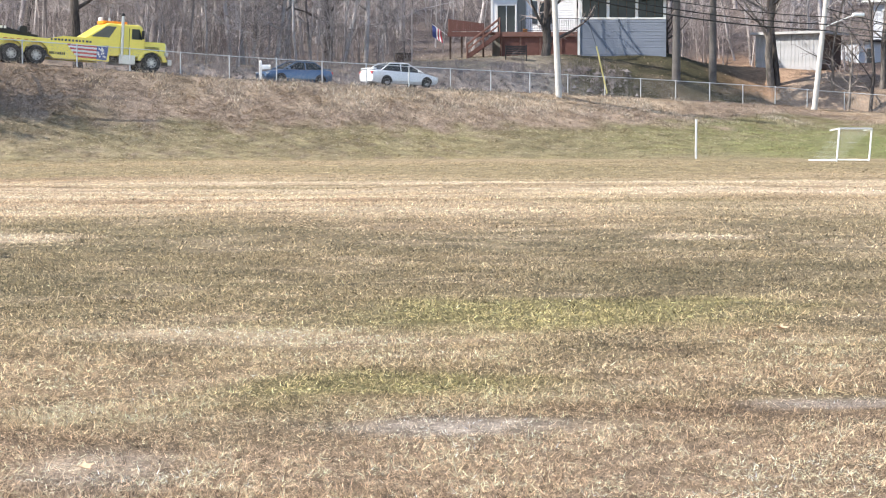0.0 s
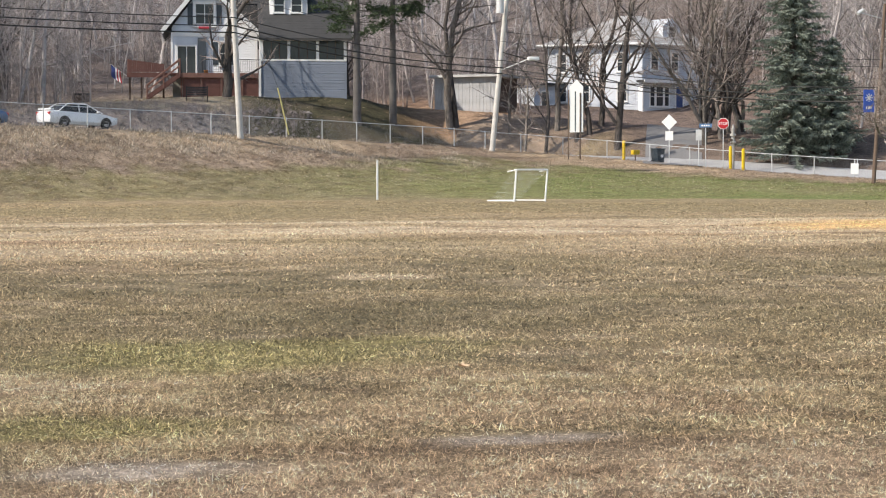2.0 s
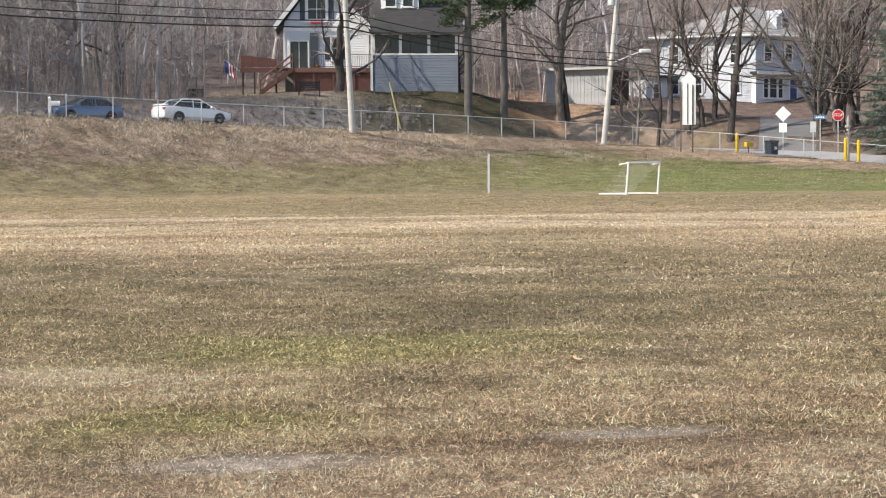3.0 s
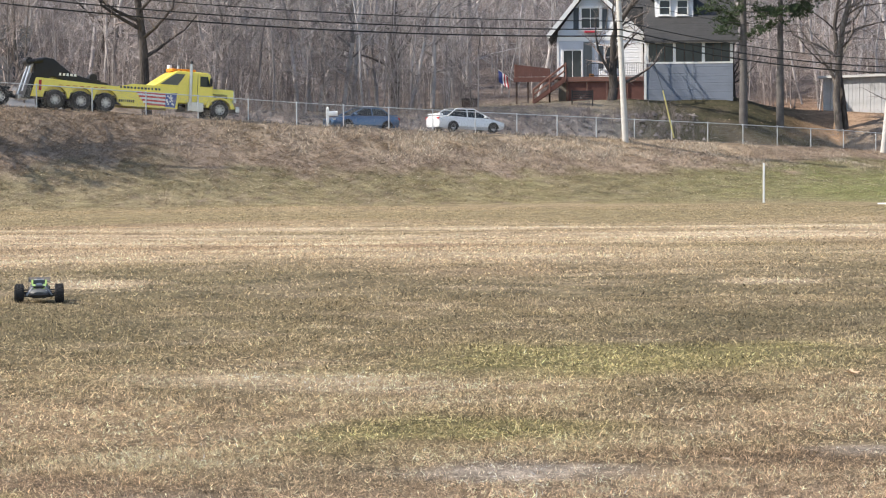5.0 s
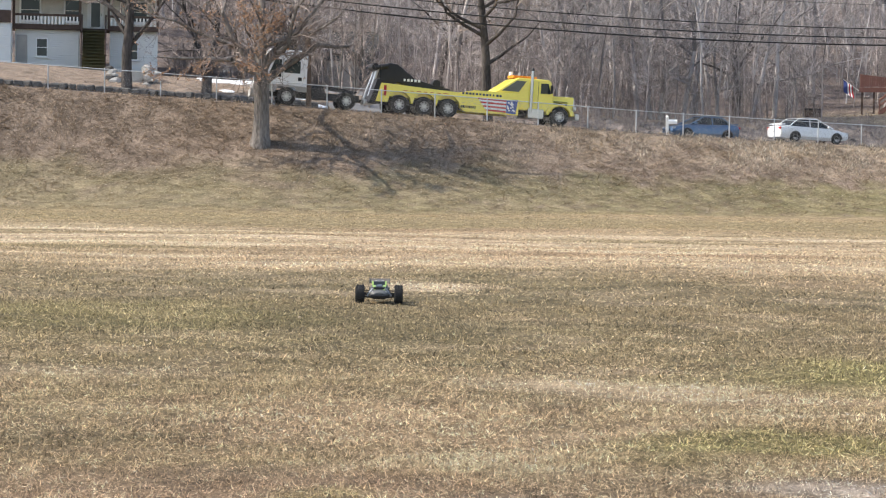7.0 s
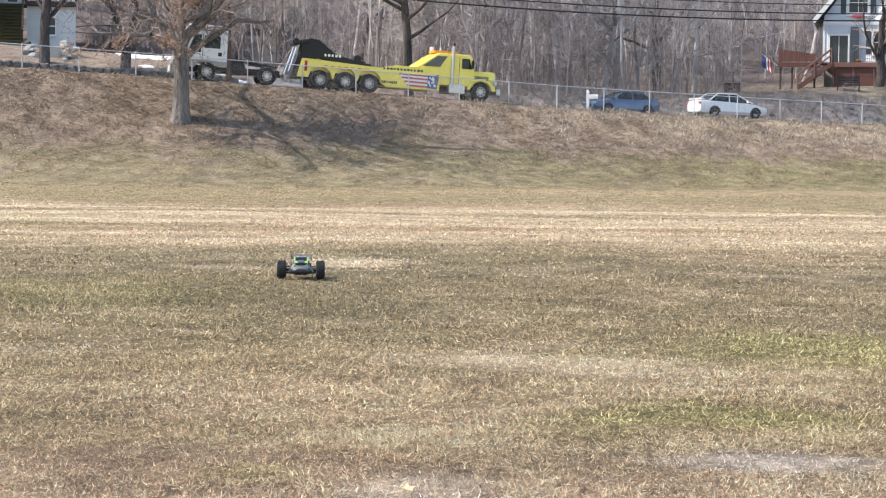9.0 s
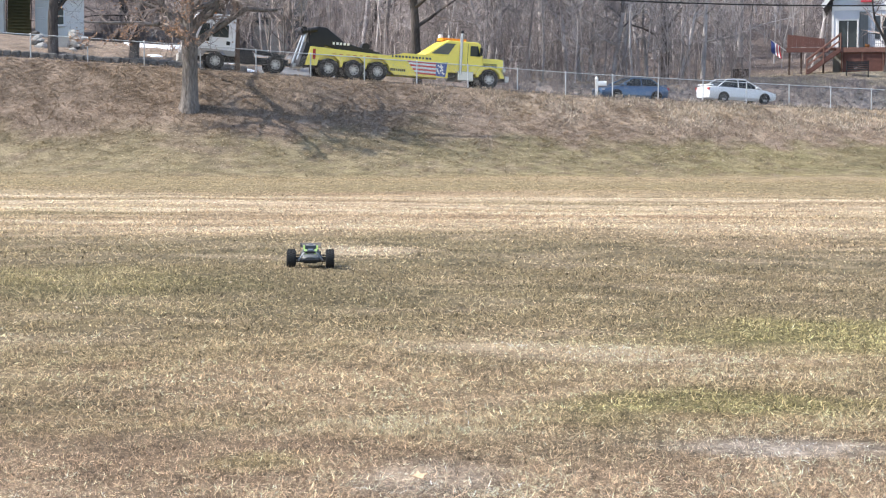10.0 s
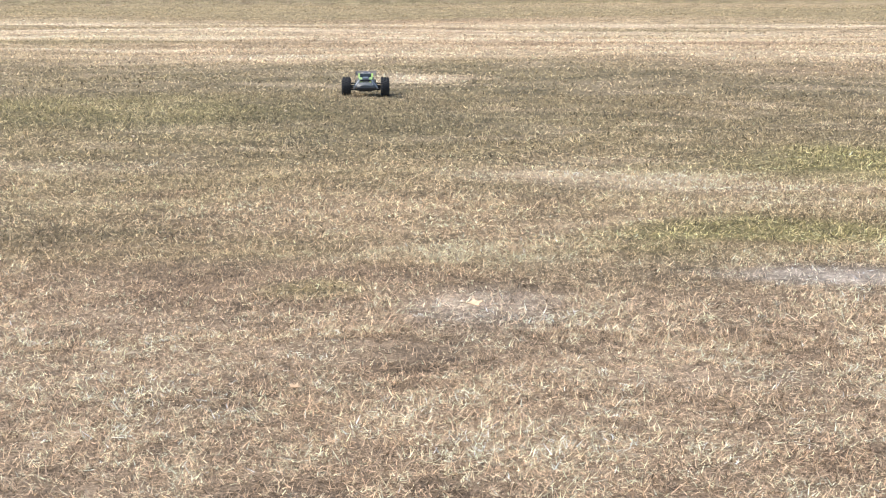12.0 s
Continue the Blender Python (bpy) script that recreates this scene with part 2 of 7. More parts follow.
def cover(x, y):
    """Base colour of the ground cover: turf kinds on the field, litter on the bank, leaves in the yards and woods."""
    x, y = np.asarray(x, float), np.asarray(y, float)
    wx = x + 0.35 * wave(x, y, 1.1, 1) + 0.12 * wave(x, y, 4.3, 7)
    wy = y + 0.35 * wave(x, y, 0.9, 2) + 0.12 * wave(x, y, 3.7, 8)
    c = np.broadcast_to(OLIVE, x.shape + (3,)).copy()

    def lay(colour, w):
        nonlocal c
        c = c + (colour - c) * np.clip(w, 0, 1)[..., None]

    n1, n2 = wave(wx, wy, 0.35, 3), wave(wx, wy, 1.6, 5)
    lay(STRAW, 0.35 + 0.4 * n1)
    lay(DARK, np.interp(wy + 3 * n1, (14, 18, 30, 36), (0, 0.75, 0.75, 0)) * (0.75 + 0.3 * n2))
    streak = wave(x * 0.12, y * 0.9, 1.0, 4)
    lay(DARK, 0.55 * np.clip(wave(x * 0.6, y, 5.5, 41) + 0.4 * wave(x, y, 2.2, 42), 0, 1) * np.interp(y, (4, 30, 50), (1, 1, 0)))
    lay(PALE, 0.4 * np.clip(-wave(x * 0.6, y, 5.0, 43) - 0.5 * wave(x, y, 1.7, 44), 0, 1) * np.interp(y, (4, 30, 50), (1, 0.8, 0)))
    lay(DIRT * 1.05, 0.55 * np.clip(wave(wx * 0.6, wy, 0.5, 12) - 0.1, 0, 1) * np.interp(y, (14, 18, 60, 66), (0, 1, 1, 0)))
    line = wave(x * 0.06, y * 2.3, 1.0, 14) + 0.6 * wave(x * 0.3, y * 1.7, 2.0, 15)
    lay(PALE, np.interp(wy + 2 * n1, (33, 38, 54, 60), (0, 0.72, 0.72, 0)) * np.clip(0.6 + 0.4 * streak + 0.75 * line, 0, 1.25))
    lay(DIRT * 1.2, np.interp(wy + 2 * n1, (36, 42, 54, 60), (0, 0.5, 0.5, 0)) * np.clip(-0.1 - line + 0.4 * n1, 0, 1))
    lay(OLIVE, np.interp(y, (60, 66, 80, 90), (0, 0.8, 0.8, 0.3)))
    lay(np.array((0.385, 0.292, 0.207)), np.interp(wy + 0.5 * n2, (4, 7, 8.6, 9.8), (0.9, 0.85, 0.8, 0)))
    lay(DIRT, 0.8 * np.clip(wave(x, y, 4.7, 21) + 0.5 * wave(x, y, 11.0, 22) - 0.25, 0, 1) * np.interp(y, (4, 11, 18), (1, 0.9, 0.15)))
    for colour, px, py, hx, hy, k in PATCHES:
        d = np.hypot((wx - px) / hx, (wy - py) / hy)
        lay(colour, k * np.clip((1.3 - d + 0.25 * n2 + 0.2 * wave(x, y, 6.1, 3)) / 0.7, 0, 1))
    # bank
    u = (y - foot_y(x)) / (fence_y(x) - foot_y(x))
    bank = (u > 0) & (u < 1.05)
    n3 = wave(wx, wy, 2.9, 9)
    lay(np.array((0.195, 0.17, 0.108)), np.where(bank, np.clip(u * 6, 0, 1) * 0.9, 0))
    lay(GREEN * 0.95, np.where(bank, np.clip(0.45 + 0.5 * n1 + 0.3 * n3, 0, 1) * 0.8 * np.interp(x, (-40, -10, 10, 40), (0.3, 0.3, 0.8, 1.2)), 0))
    lay(np.array((0.34, 0.27, 0.20)), np.where(bank, np.clip(0.2 + 0.4 * n2 + 0.3 * n3, 0, 1) * 0.3, 0))
    n4 = wave(x * 1.2, y * 0.8, 5.2, 31)
    lay(LITTER * 0.75, np.where(bank, np.clip(0.3 * n3 + 0.8 * n4 - 0.05, 0, 1) * 0.85, 0))
    lay(np.array((0.135, 0.165, 0.06)), np.where(bank, np.clip(0.75 + 0.5 * n1 + 0.25 * n3, 0, 1) * np.interp(x, (16, 34, 44), (0, 0.6, 0.95)), 0))
    edge = np.interp(x, (-30, -10, 20, 40), (0.50, 0.56, 0.62, 0.72))
    lay(LITTER, np.where(bank, np.clip((u - edge + 0.12 * n1 + 0.1 * n2) / 0.12, 0, 1), 0))
    lay(PALE * 0.85, np.where(bank, np.clip((u - 0.72 + 0.12 * n2) / 0.2, 0, 1) * np.clip(0.35 + n1 + 0.5 * n3, 0, 1) * np.interp(x, (-12, 4), (0.2, 0.85)), 0))
    lay(LITTER * 0.62, np.where(bank, np.clip((u - 0.4) / 0.2, 0, 1) * np.interp(x, (-30, -22, -8, 2), (0.95, 0.85, 0.55, 0)) * np.clip(0.7 + 0.5 * n2 + 0.3 * n3, 0, 1), 0))
    s = y - back_y(x)
    lay(LITTER * 0.9, np.where(s > 0, 1, 0))
    lay(np.array((0.265, 0.25, 0.18)), np.where((s > 8) & (s < 32), np.clip(0.7 + 0.6 * n1, 0, 1) * np.interp(x, (-2, 6, 24, 28), (0, 0.8, 0.8, 0)), 0))
    lay(np.array((0.27, 0.232, 0.212)), np.where((s > 7.5) & (s < 13.5 + 2 * n2), 0.85 * np.interp(x, (-8, -4, 22, 27), (0, 1, 1, 0)), 0))
    # mossy bed under the pines, its colour lowered to hold the trees' shade
    lay(MOSS_SHADE, np.where((s > 8) & (s < 20), np.clip(1.1 + 0.5 * n2, 0, 1) * np.interp(x, (24, 27, 39, 44), (0, 0.9, 0.9, 0)), 0))
    lay(ORANGE, np.where((s > 10) & (s < 40), np.clip(0.7 + 0.4 * n1, 0, 1) * np.interp(x, (37, 42, 52, 58), (0, 0.95, 0.85, 0.15)), 0))
    lay(ORANGE * 0.8, np.where((s > 14) & (s < 40), np.clip(0.3 + 0.6 * n1, 0, 1) * np.interp(x, (-14, -9, 2, 6), (0, 0.7, 0.6, 0)), 0))
    lay(np.array((0.125, 0.098, 0.088)), np.clip((y - hill_y(x) - 3) / 4, 0, 1) * np.interp(x, (48, 54), (0, 0.9)))
    lay(WOODFLOOR, np.where(s > 26, np.clip((s - 26) / 12, 0, 1), 0))
    return c * np.array((1.03, 1.0, 0.98))


def ground():
    xs = np.unique(np.concatenate([np.linspace(-2500, -160, 12), np.arange(-160, -40, 6), np.arange(-40, -14, 1.0), np.arange(-14, 14, 0.2), np.arange(14, 90, 1.0), np.arange(90, 200, 6), np.linspace(200, 2500, 12)]))
    ys = np.unique(np.concatenate([np.linspace(-2500, -40, 8), np.arange(-40, 4, 4), np.arange(4, 40, 0.2), np.arange(40, 80, 0.5), np.arange(80, 145, 0.6), np.arange(145, 180, 2), np.arange(180, 420, 12), np.linspace(420, 3000, 12)]))
    X, Y = np.meshgrid(xs, ys)
    Z = land(X, Y)
    nx, ny = len(xs), len(ys)
    i = np.arange(nx * ny).reshape(ny, nx)
    faces = np.stack([i[:-1, :-1], i[:-1, 1:], i[1:, 1:], i[1:, :-1]], -1).reshape(-1, 4)
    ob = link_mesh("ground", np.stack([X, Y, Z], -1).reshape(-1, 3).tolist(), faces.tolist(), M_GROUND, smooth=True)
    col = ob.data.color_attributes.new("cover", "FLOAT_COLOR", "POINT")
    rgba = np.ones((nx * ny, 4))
    # darker bare thatch and soil, plus painted shade between modelled blades, fading with distance
    soil_shade = np.interp(np.hypot(X, Y), (9, 20, 46, 75), (0.6, 0.72, 0.92, 1.0))
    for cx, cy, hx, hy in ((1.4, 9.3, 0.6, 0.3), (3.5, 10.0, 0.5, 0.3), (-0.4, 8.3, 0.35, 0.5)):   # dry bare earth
        soil_shade = np.maximum(soil_shade, 0.85 - 0.4 * np.clip(np.hypot((X - cx) / hx, (Y - cy) / hy) - 0.5, 0, 1))
    rgba[:, :3] = (cover(X, Y) * soil_shade[..., None]).reshape(-1, 3)
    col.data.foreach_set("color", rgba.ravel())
    return tagged(ob, "dormant brown and olive turf rising to a leaf-strewn bank", "ground", kind="structure")


ground()


def ribbon(name, line, width, mat, label, category, lift=0.05, level=None, bank=0.0):
    """A made surface along a line of x, y points, with real edges; width to its left-hand side."""
    v, f = [], []
    n = len(line)
    for k in range(n):
        p, q = Vector(line[max(k - 1, 0)]), Vector(line[min(k + 1, n - 1)])
        d = (q - p).normalized()
        side = Vector((-d.y, d.x)) * width
        a = Vector(line[k])
        for c, up in ((a, 0.0), (a + side, bank * min(1, k / 7))):
            z = (float(road_z(a.x)) if level is None else lz(c.x, c.y)) + up
            v += [(c.x, c.y, z + lift), (c.x, c.y, z - 0.9)]
        if k:
            i, j = 4 * (k - 1), 4 * k
            f += [(i, j, j + 2, i + 2), (i, i + 1, j + 1, j), (i + 2, j + 2, j + 3, i + 3)]
    return tagged(link_mesh(name, v, f, mat), label, category, kind="structure")


ribbon("road", [(x, float(back_y(x)) + 0.9) for x in np.arange(-120, 49, 2.0)], 7.4, M_ASPHALT, "grey worn asphalt road along the bank top", "road")
ribbon("side_road", [(x, float(fence_y(x)) + 1.2) for x in np.arange(47, 74, 1.0)], 5.5, M_ASPHALT_PALE, "pale asphalt side road behind the fence", "road", 0.05, None, 0.5)
ribbon("side_street", [(54.5 + t * 9, 119 + t * 20) for t in np.linspace(0, 1, 14)], 4.0, M_ASPHALT, "asphalt street climbing between the trees", "road", 0.06, 1)
ribbon("driveway", [(-9.9, 109.5), (-11.5, 113), (-14, 118), (-17, 124), (-21, 132), (-25, 142)], 4.6, M_ASPHALT, "grey asphalt drive climbing to the woods", "driveway", 0.06, 1)


# ---- fence ----
def fence():
    root = thing("chain_link_fence", pose(0, 0, 0), "galvanised chain-link fence with top rail along the bank", "fence")
    # stations 2.9 m apart along the line
    xs, x = [], -60.0
    while x < 66:
        xs.append(x)
        d = float(fence_y(x + 0.1) - fence_y(x)) / 0.1
        x += 2.9 / math.hypot(1, d)
    pts = [Vector((x, float(fence_y(x)), float(road_z(x)))) for x in xs]
    bm = B()
    tube(bm, (0, 0, -0.3), (0, 0, 1.24), 0.035, n=8)
    tube(bm, (0, 0, 1.24), (0, 0, 1.28), 0.042, 0.02, n=8)
    first = None
    for i, p in enumerate(pts):
        if first is None:
            first = part("post", bm, M_GALV, root)
            first.location = p
        else:
            o = new("post", first.data)
            o.parent, o.location = root, p
    for a, b in zip(pts, pts[1:]):
        bm = B()
        up = Vector((0, 0, 1.22))
        tube(bm, a + up, b + up, 0.022, n=6)
        part("top_rail", bm, M_GALV, root)
    v, f = [], []
    for a, b in zip(pts, pts[1:]):
        d = b - a
        n = 34
        h = 1.2
        side = Vector((-d.y, d.x, 0)).normalized() * 0.003
        for k in range(-int(n * 0.45), n):
            for sgn in (1, -1):
                t0, t1 = k / n, k / n + 0.42
                c0, c1 = max(t0, 0), min(t1, 1)
                if c1 - c0 < 0.02:
                    continue
                z0, z1 = (c0 - t0) / 0.42 * h + 0.02, (c1 - t0) / 0.42 * h + 0.02
                if sgn < 0:
                    z0, z1 = h + 0.04 - z0, h + 0.04 - z1
                p, q = a + d * c0 + Vector((0, 0, z0)), a + d * c1 + Vector((0, 0, z1))
                w = Vector((0, 0, 0.0028))
                k0 = len(v)
                v += [p - side, p + side, p + w, q - side, q + side, q + w]
                f += [(k0, k0 + 1, k0 + 4, k0 + 3), (k0 + 1, k0 + 2, k0 + 5, k0 + 4), (k0 + 2, k0, k0 + 3, k0 + 5)]
    tagged(link_mesh("chain_link_mesh", [tuple(p) for p in v], f, M_MESH, root), kind="stuff")


fence()


# ---- utility poles and cables ----
def sag(a, b, drop, n=14):
    a, b = Vector(a), Vector(b)
    return [a.lerp(b, i / n) - Vector((0, 0, drop * 4 * (i / n) * (1 - i / n))) for i in range(n + 1)]


def cable(a, b, drop, r, label="black overhead cable between utility poles"):
    cu = bpy.data.curves.new("overhead_cable", "CURVE")
    cu.dimensions, cu.bevel_depth, cu.bevel_resolution = "3D", r, 1
    sp = cu.splines.new("POLY")
    ps = sag(a, b, drop)
    sp.points.add(len(ps) - 1)
    for p, q in zip(sp.points, ps):
        p.co = (*q, 1)
    cu.materials.append(M_WIRE)
    return tagged(new("overhead_cable", cu), label, "cable", "overhead cables")



# ---- building materials ----
M_SIDING_GREY = material("pale_grey_siding", (0.70, 0.71, 0.73), 0.7, scale=0.8, vary=0.12, stripes=7)
M_SIDING_WHITE = material("white_siding", (0.52, 0.55, 0.60), 0.65, scale=0.8, vary=0.08, stripes=7)
M_SIDING_CREAM = material("cream_siding", (0.76, 0.74, 0.69), 0.7, scale=0.8, vary=0.1, stripes=7)
M_SIDING_BLUE = material("slate_blue_boards", (0.15, 0.175, 0.22), 0.7, scale=0.8, vary=0.14, stripes=6)
M_SHINGLE = material("dark_roof_shingles", (0.042, 0.042, 0.043), 0.95, scale=2, vary=0.3, bump=0.6, fine=12, stripes=5)
M_SHINGLE_PALE = material("pale_grey_metal_roof", (0.34, 0.34, 0.34), 0.6, scale=1.0, vary=0.15, stripes=3)
M_TRIM = material("white_trim", (0.80, 0.80, 0.79), 0.5, scale=2, vary=0.06)
M_RED = material("red_brown_stained_wood", (0.135, 0.062, 0.052), 0.8, scale=4, vary=0.25, bump=0.2)
M_RED_PALE = material("faded_red_brown_wood", (0.20, 0.105, 0.085), 0.8, scale=4, vary=0.25, bump=0.2)
M_BROWN = material("dark_brown_wood", (0.075, 0.05, 0.04), 0.8, scale=4, vary=0.3, bump=0.2)
M_IRON = material("black_iron", (0.03, 0.03, 0.032), 0.5, 0.5)
M_SHUTTER = material("dark_slate_shutter", (0.06, 0.075, 0.09), 0.6, scale=5, vary=0.15)
M_CONCRETE = material("grey_concrete", (0.36, 0.35, 0.33), 0.9, scale=2, vary=0.2, bump=0.3)
M_STONE = material("dark_field_stone", (0.10, 0.095, 0.09), 0.95, scale=1.5, vary=0.35, bump=0.6, fine=8)
M_BLUE = material("blue_paint", (0.035, 0.075, 0.22), 0.5, scale=3, vary=0.08)
M_RED_FLOWER = material("red_flowers", (0.5, 0.06, 0.08), 0.8, scale=20, vary=0.4)
M_SNOW = material("old_snow", (0.85, 0.87, 0.9), 0.6, scale=2, vary=0.06, bump=0.3)
M_DARK_ROOM = material("dark_interior", (0.05, 0.048, 0.045), 0.9)


def glass(name, tint, rough=0.04):
    m = bpy.data.materials.new(name)
    m.use_nodes = True
    n, l = m.node_tree.nodes, m.node_tree.links
    b = n["Principled BSDF"]
    b.inputs["Roughness"].default_value, b.inputs["Specular IOR Level"].default_value = rough, 0.3
    no, mr = n.new("ShaderNodeTexNoise"), n.new("ShaderNodeMix")
    no.inputs["Scale"].default_value = 1.2
    mr.data_type = "RGBA"
    mr.inputs[6].default_value, mr.inputs[7].default_value = (*[c * 0.6 for c in tint], 1), (*[c * 1.5 for c in tint], 1)
    l.new(no.outputs["Fac"], mr.inputs["Factor"])
    l.new(mr.outputs[2], b.inputs["Base Color"])
    return m


M_GLASS = glass("window_glass", (0.035, 0.042, 0.05))


def window(parent, x0, x1, z0, z1, y, bars=(1, 1), shutters=None, frame=0.09, trim=None):
    """A window in a wall whose outer face is at y, facing -y: frame, panes, sill."""
    bm = B()
    t = frame
    for a in ((x0 - t, x0, z0 - t, z1 + t), (x1, x1 + t, z0 - t, z1 + t), (x0, x1, z1, z1 + t), (x0, x1, z0 - t, z0)):
        box(bm, a[0], a[1], y - 0.09, y + 0.05, a[2], a[3], 0.008)
    nx, nz = bars
    for i in range(1, nx + 1):
        c = x0 + (x1 - x0) * i / (nx + 1)
        box(bm, c - 0.025, c + 0.025, y - 0.04, y + 0.03, z0, z1)
    for i in range(1, nz + 1):
        c = z0 + (z1 - z0) * i / (nz + 1)
        box(bm, x0, x1, y - 0.038, y + 0.028, c - 0.025, c + 0.025)
    w = part("window", bm, trim or M_TRIM, parent)
    part("pane", box(B(), x0, x1, y - 0.022, y - 0.004, z0, z1), M_GLASS, w, "dark reflecting glass")
    part("sill", box(B(), x0 - t - 0.05, x1 + t + 0.05, y - 0.14, y + 0.02, z0 - t - 0.06, z0 - t, 0.01), trim or M_TRIM, w)
    if shutters:
        for a, b in ((x0 - t - 0.42, x0 - t - 0.04), (x1 + t + 0.04, x1 + t + 0.42)):
            bm = box(B(), a, b, y - 0.05, y - 0.005, z0 - 0.05, z1 + 0.05, 0.01)
            for k in range(8):
                zz = z0 + (z1 - z0) * (k + 0.5) / 8
                box(bm, a + 0.05, b - 0.05, y - 0.065, y - 0.05, zz - 0.03, zz + 0.03)
            part("shutter", bm, shutters, w, "dark louvred shutter")
    return w


def door(parent, x0, x1, z0, z1, y, mat, label, lights=True):
    bm = B()
    for a in ((x0 - 0.1, x0, z0, z1 + 0.1), (x1, x1 + 0.1, z0, z1 + 0.1), (x0, x1, z1, z1 + 0.1)):
        box(bm, a[0], a[1], y - 0.06, y + 0.05, a[2], a[3], 0.008)
    f = part("door_frame", bm, M_TRIM, parent)
    part("door", box(B(), x0, x1, y - 0.02, y + 0.03, z0, z1), mat, f, label)
    if lights:
        part("pane", box(B(), x0 + 0.15, x1 - 0.15, y - 0.03, y - 0.021, z0 + 0.25, z1 - 0.2), M_GLASS, f)
    part("door_handle", tube(B(), (x1 - 0.08, y - 0.07, z0 + 1.0), (x1 - 0.08, y - 0.07, z0 + 1.12), 0.015, n=6), M_IRON, f)
    return f


def slab_roof(parent, p, q, depth, y0, thick, mat, name="roof"):
    """A roof plane whose section runs from p to q in x and z."""
    p, q = Vector((p[0], 0, p[1])), Vector((q[0], 0, q[1]))
    d = (q - p).normalized()
    n = Vector((-d.z, 0, d.x))
    if n.z < 0:
        n = -n
    pts = [(p.x, p.z), (q.x, q.z), ((q + n * thick).x, (q + n * thick).z), ((p + n * thick).x, (p + n * thick).z)]
    return part(name, prism(B(), pts, y0, y0 + depth), mat, parent)


def wall_with_gaps(x0, x1, z0, z1, y0, y1, gaps):
    """A wall from boxes round its openings; gaps are (x0, x1, z0, z1), side by side."""
    bm = B()
    x = x0
    for a, b, c, d in sorted(gaps):
        if a > x:
            box(bm, x, a, y0, y1, z0, z1)
        if c > z0:
            box(bm, a, b, y0, y1, z0, c)
        if d < z1:
            box(bm, a, b, y0, y1, d, z1)
        x = b
    if x < x1:
        box(bm, x, x1, y0, y1, z0, z1)
    return bm


def siding(parent, mat, x0, x1, z0, z1, y, gaps=(), step=0.19, deep=0.02):
    """Lapped boards on a wall whose outer face is at y, cut round its openings."""
    cells, x = [], x0
    for a, b, c, d in sorted(gaps):
        if a > x:
            cells.append((x, a, z0, z1))
        cells += [(a, b, z0, c), (a, b, d, z1)]
        x = b
    cells.append((x, x1, z0, z1))
    v, f = [], []
    for a, b, c, d in cells:
        if b - a < 0.01:
            continue
        k = math.floor((c - z0) / step)
        while z0 + k * step < d - 0.01:
            lo, hi = max(c, z0 + k * step), min(d, z0 + (k + 1) * step)
            if hi - lo > 0.01:
                n = len(v)
                v += [(a, y - deep, lo), (b, y - deep, lo), (b, y - 0.004, hi), (a, y - 0.004, hi), (a, y, lo), (b, y, lo)]
                f += [(n, n + 1, n + 2, n + 3), (n + 4, n + 5, n + 1, n)]
            k += 1
    return link_mesh("siding", v, f, mat, parent)


def railing(parent, a, b, z, h, mat, step=0.14, rail=0.04, name="railing", lean=0.0):
    """Balusters between two rails, from a to b (x, y); lean lifts the far end."""
    a3, b3 = Vector((*a, z)), Vector((*b, z + lean))
    bm = B()
    up = Vector((0, 0, 1))
    for k in (0.08, h):
        tube(bm, a3 + up * k, b3 + up * k, rail, n=6)
    n = max(1, int((b3 - a3).length / step))
    for i in range(n + 1):
        p = a3.lerp(b3, i / n)
        tube(bm, p + up * 0.05, p + up * h, rail * 0.45 if 0 < i < n else rail * 1.3, n=5)
    return part(name, bm, mat, parent)


def prism_x(bm, pts, x0, x1):
    """An outline in y and z, pushed out from x0 to x1."""
    a = [bm.verts.new((x0, y, z)) for y, z in pts]
    b = [bm.verts.new((x1, y, z)) for y, z in pts]
    bm.faces.new(a)
    bm.faces.new(b[::-1])
    for i in range(len(pts)):
        j = (i + 1) % len(pts)
        bm.faces.new((a[j], a[i], b[i], b[j]))
    return bm


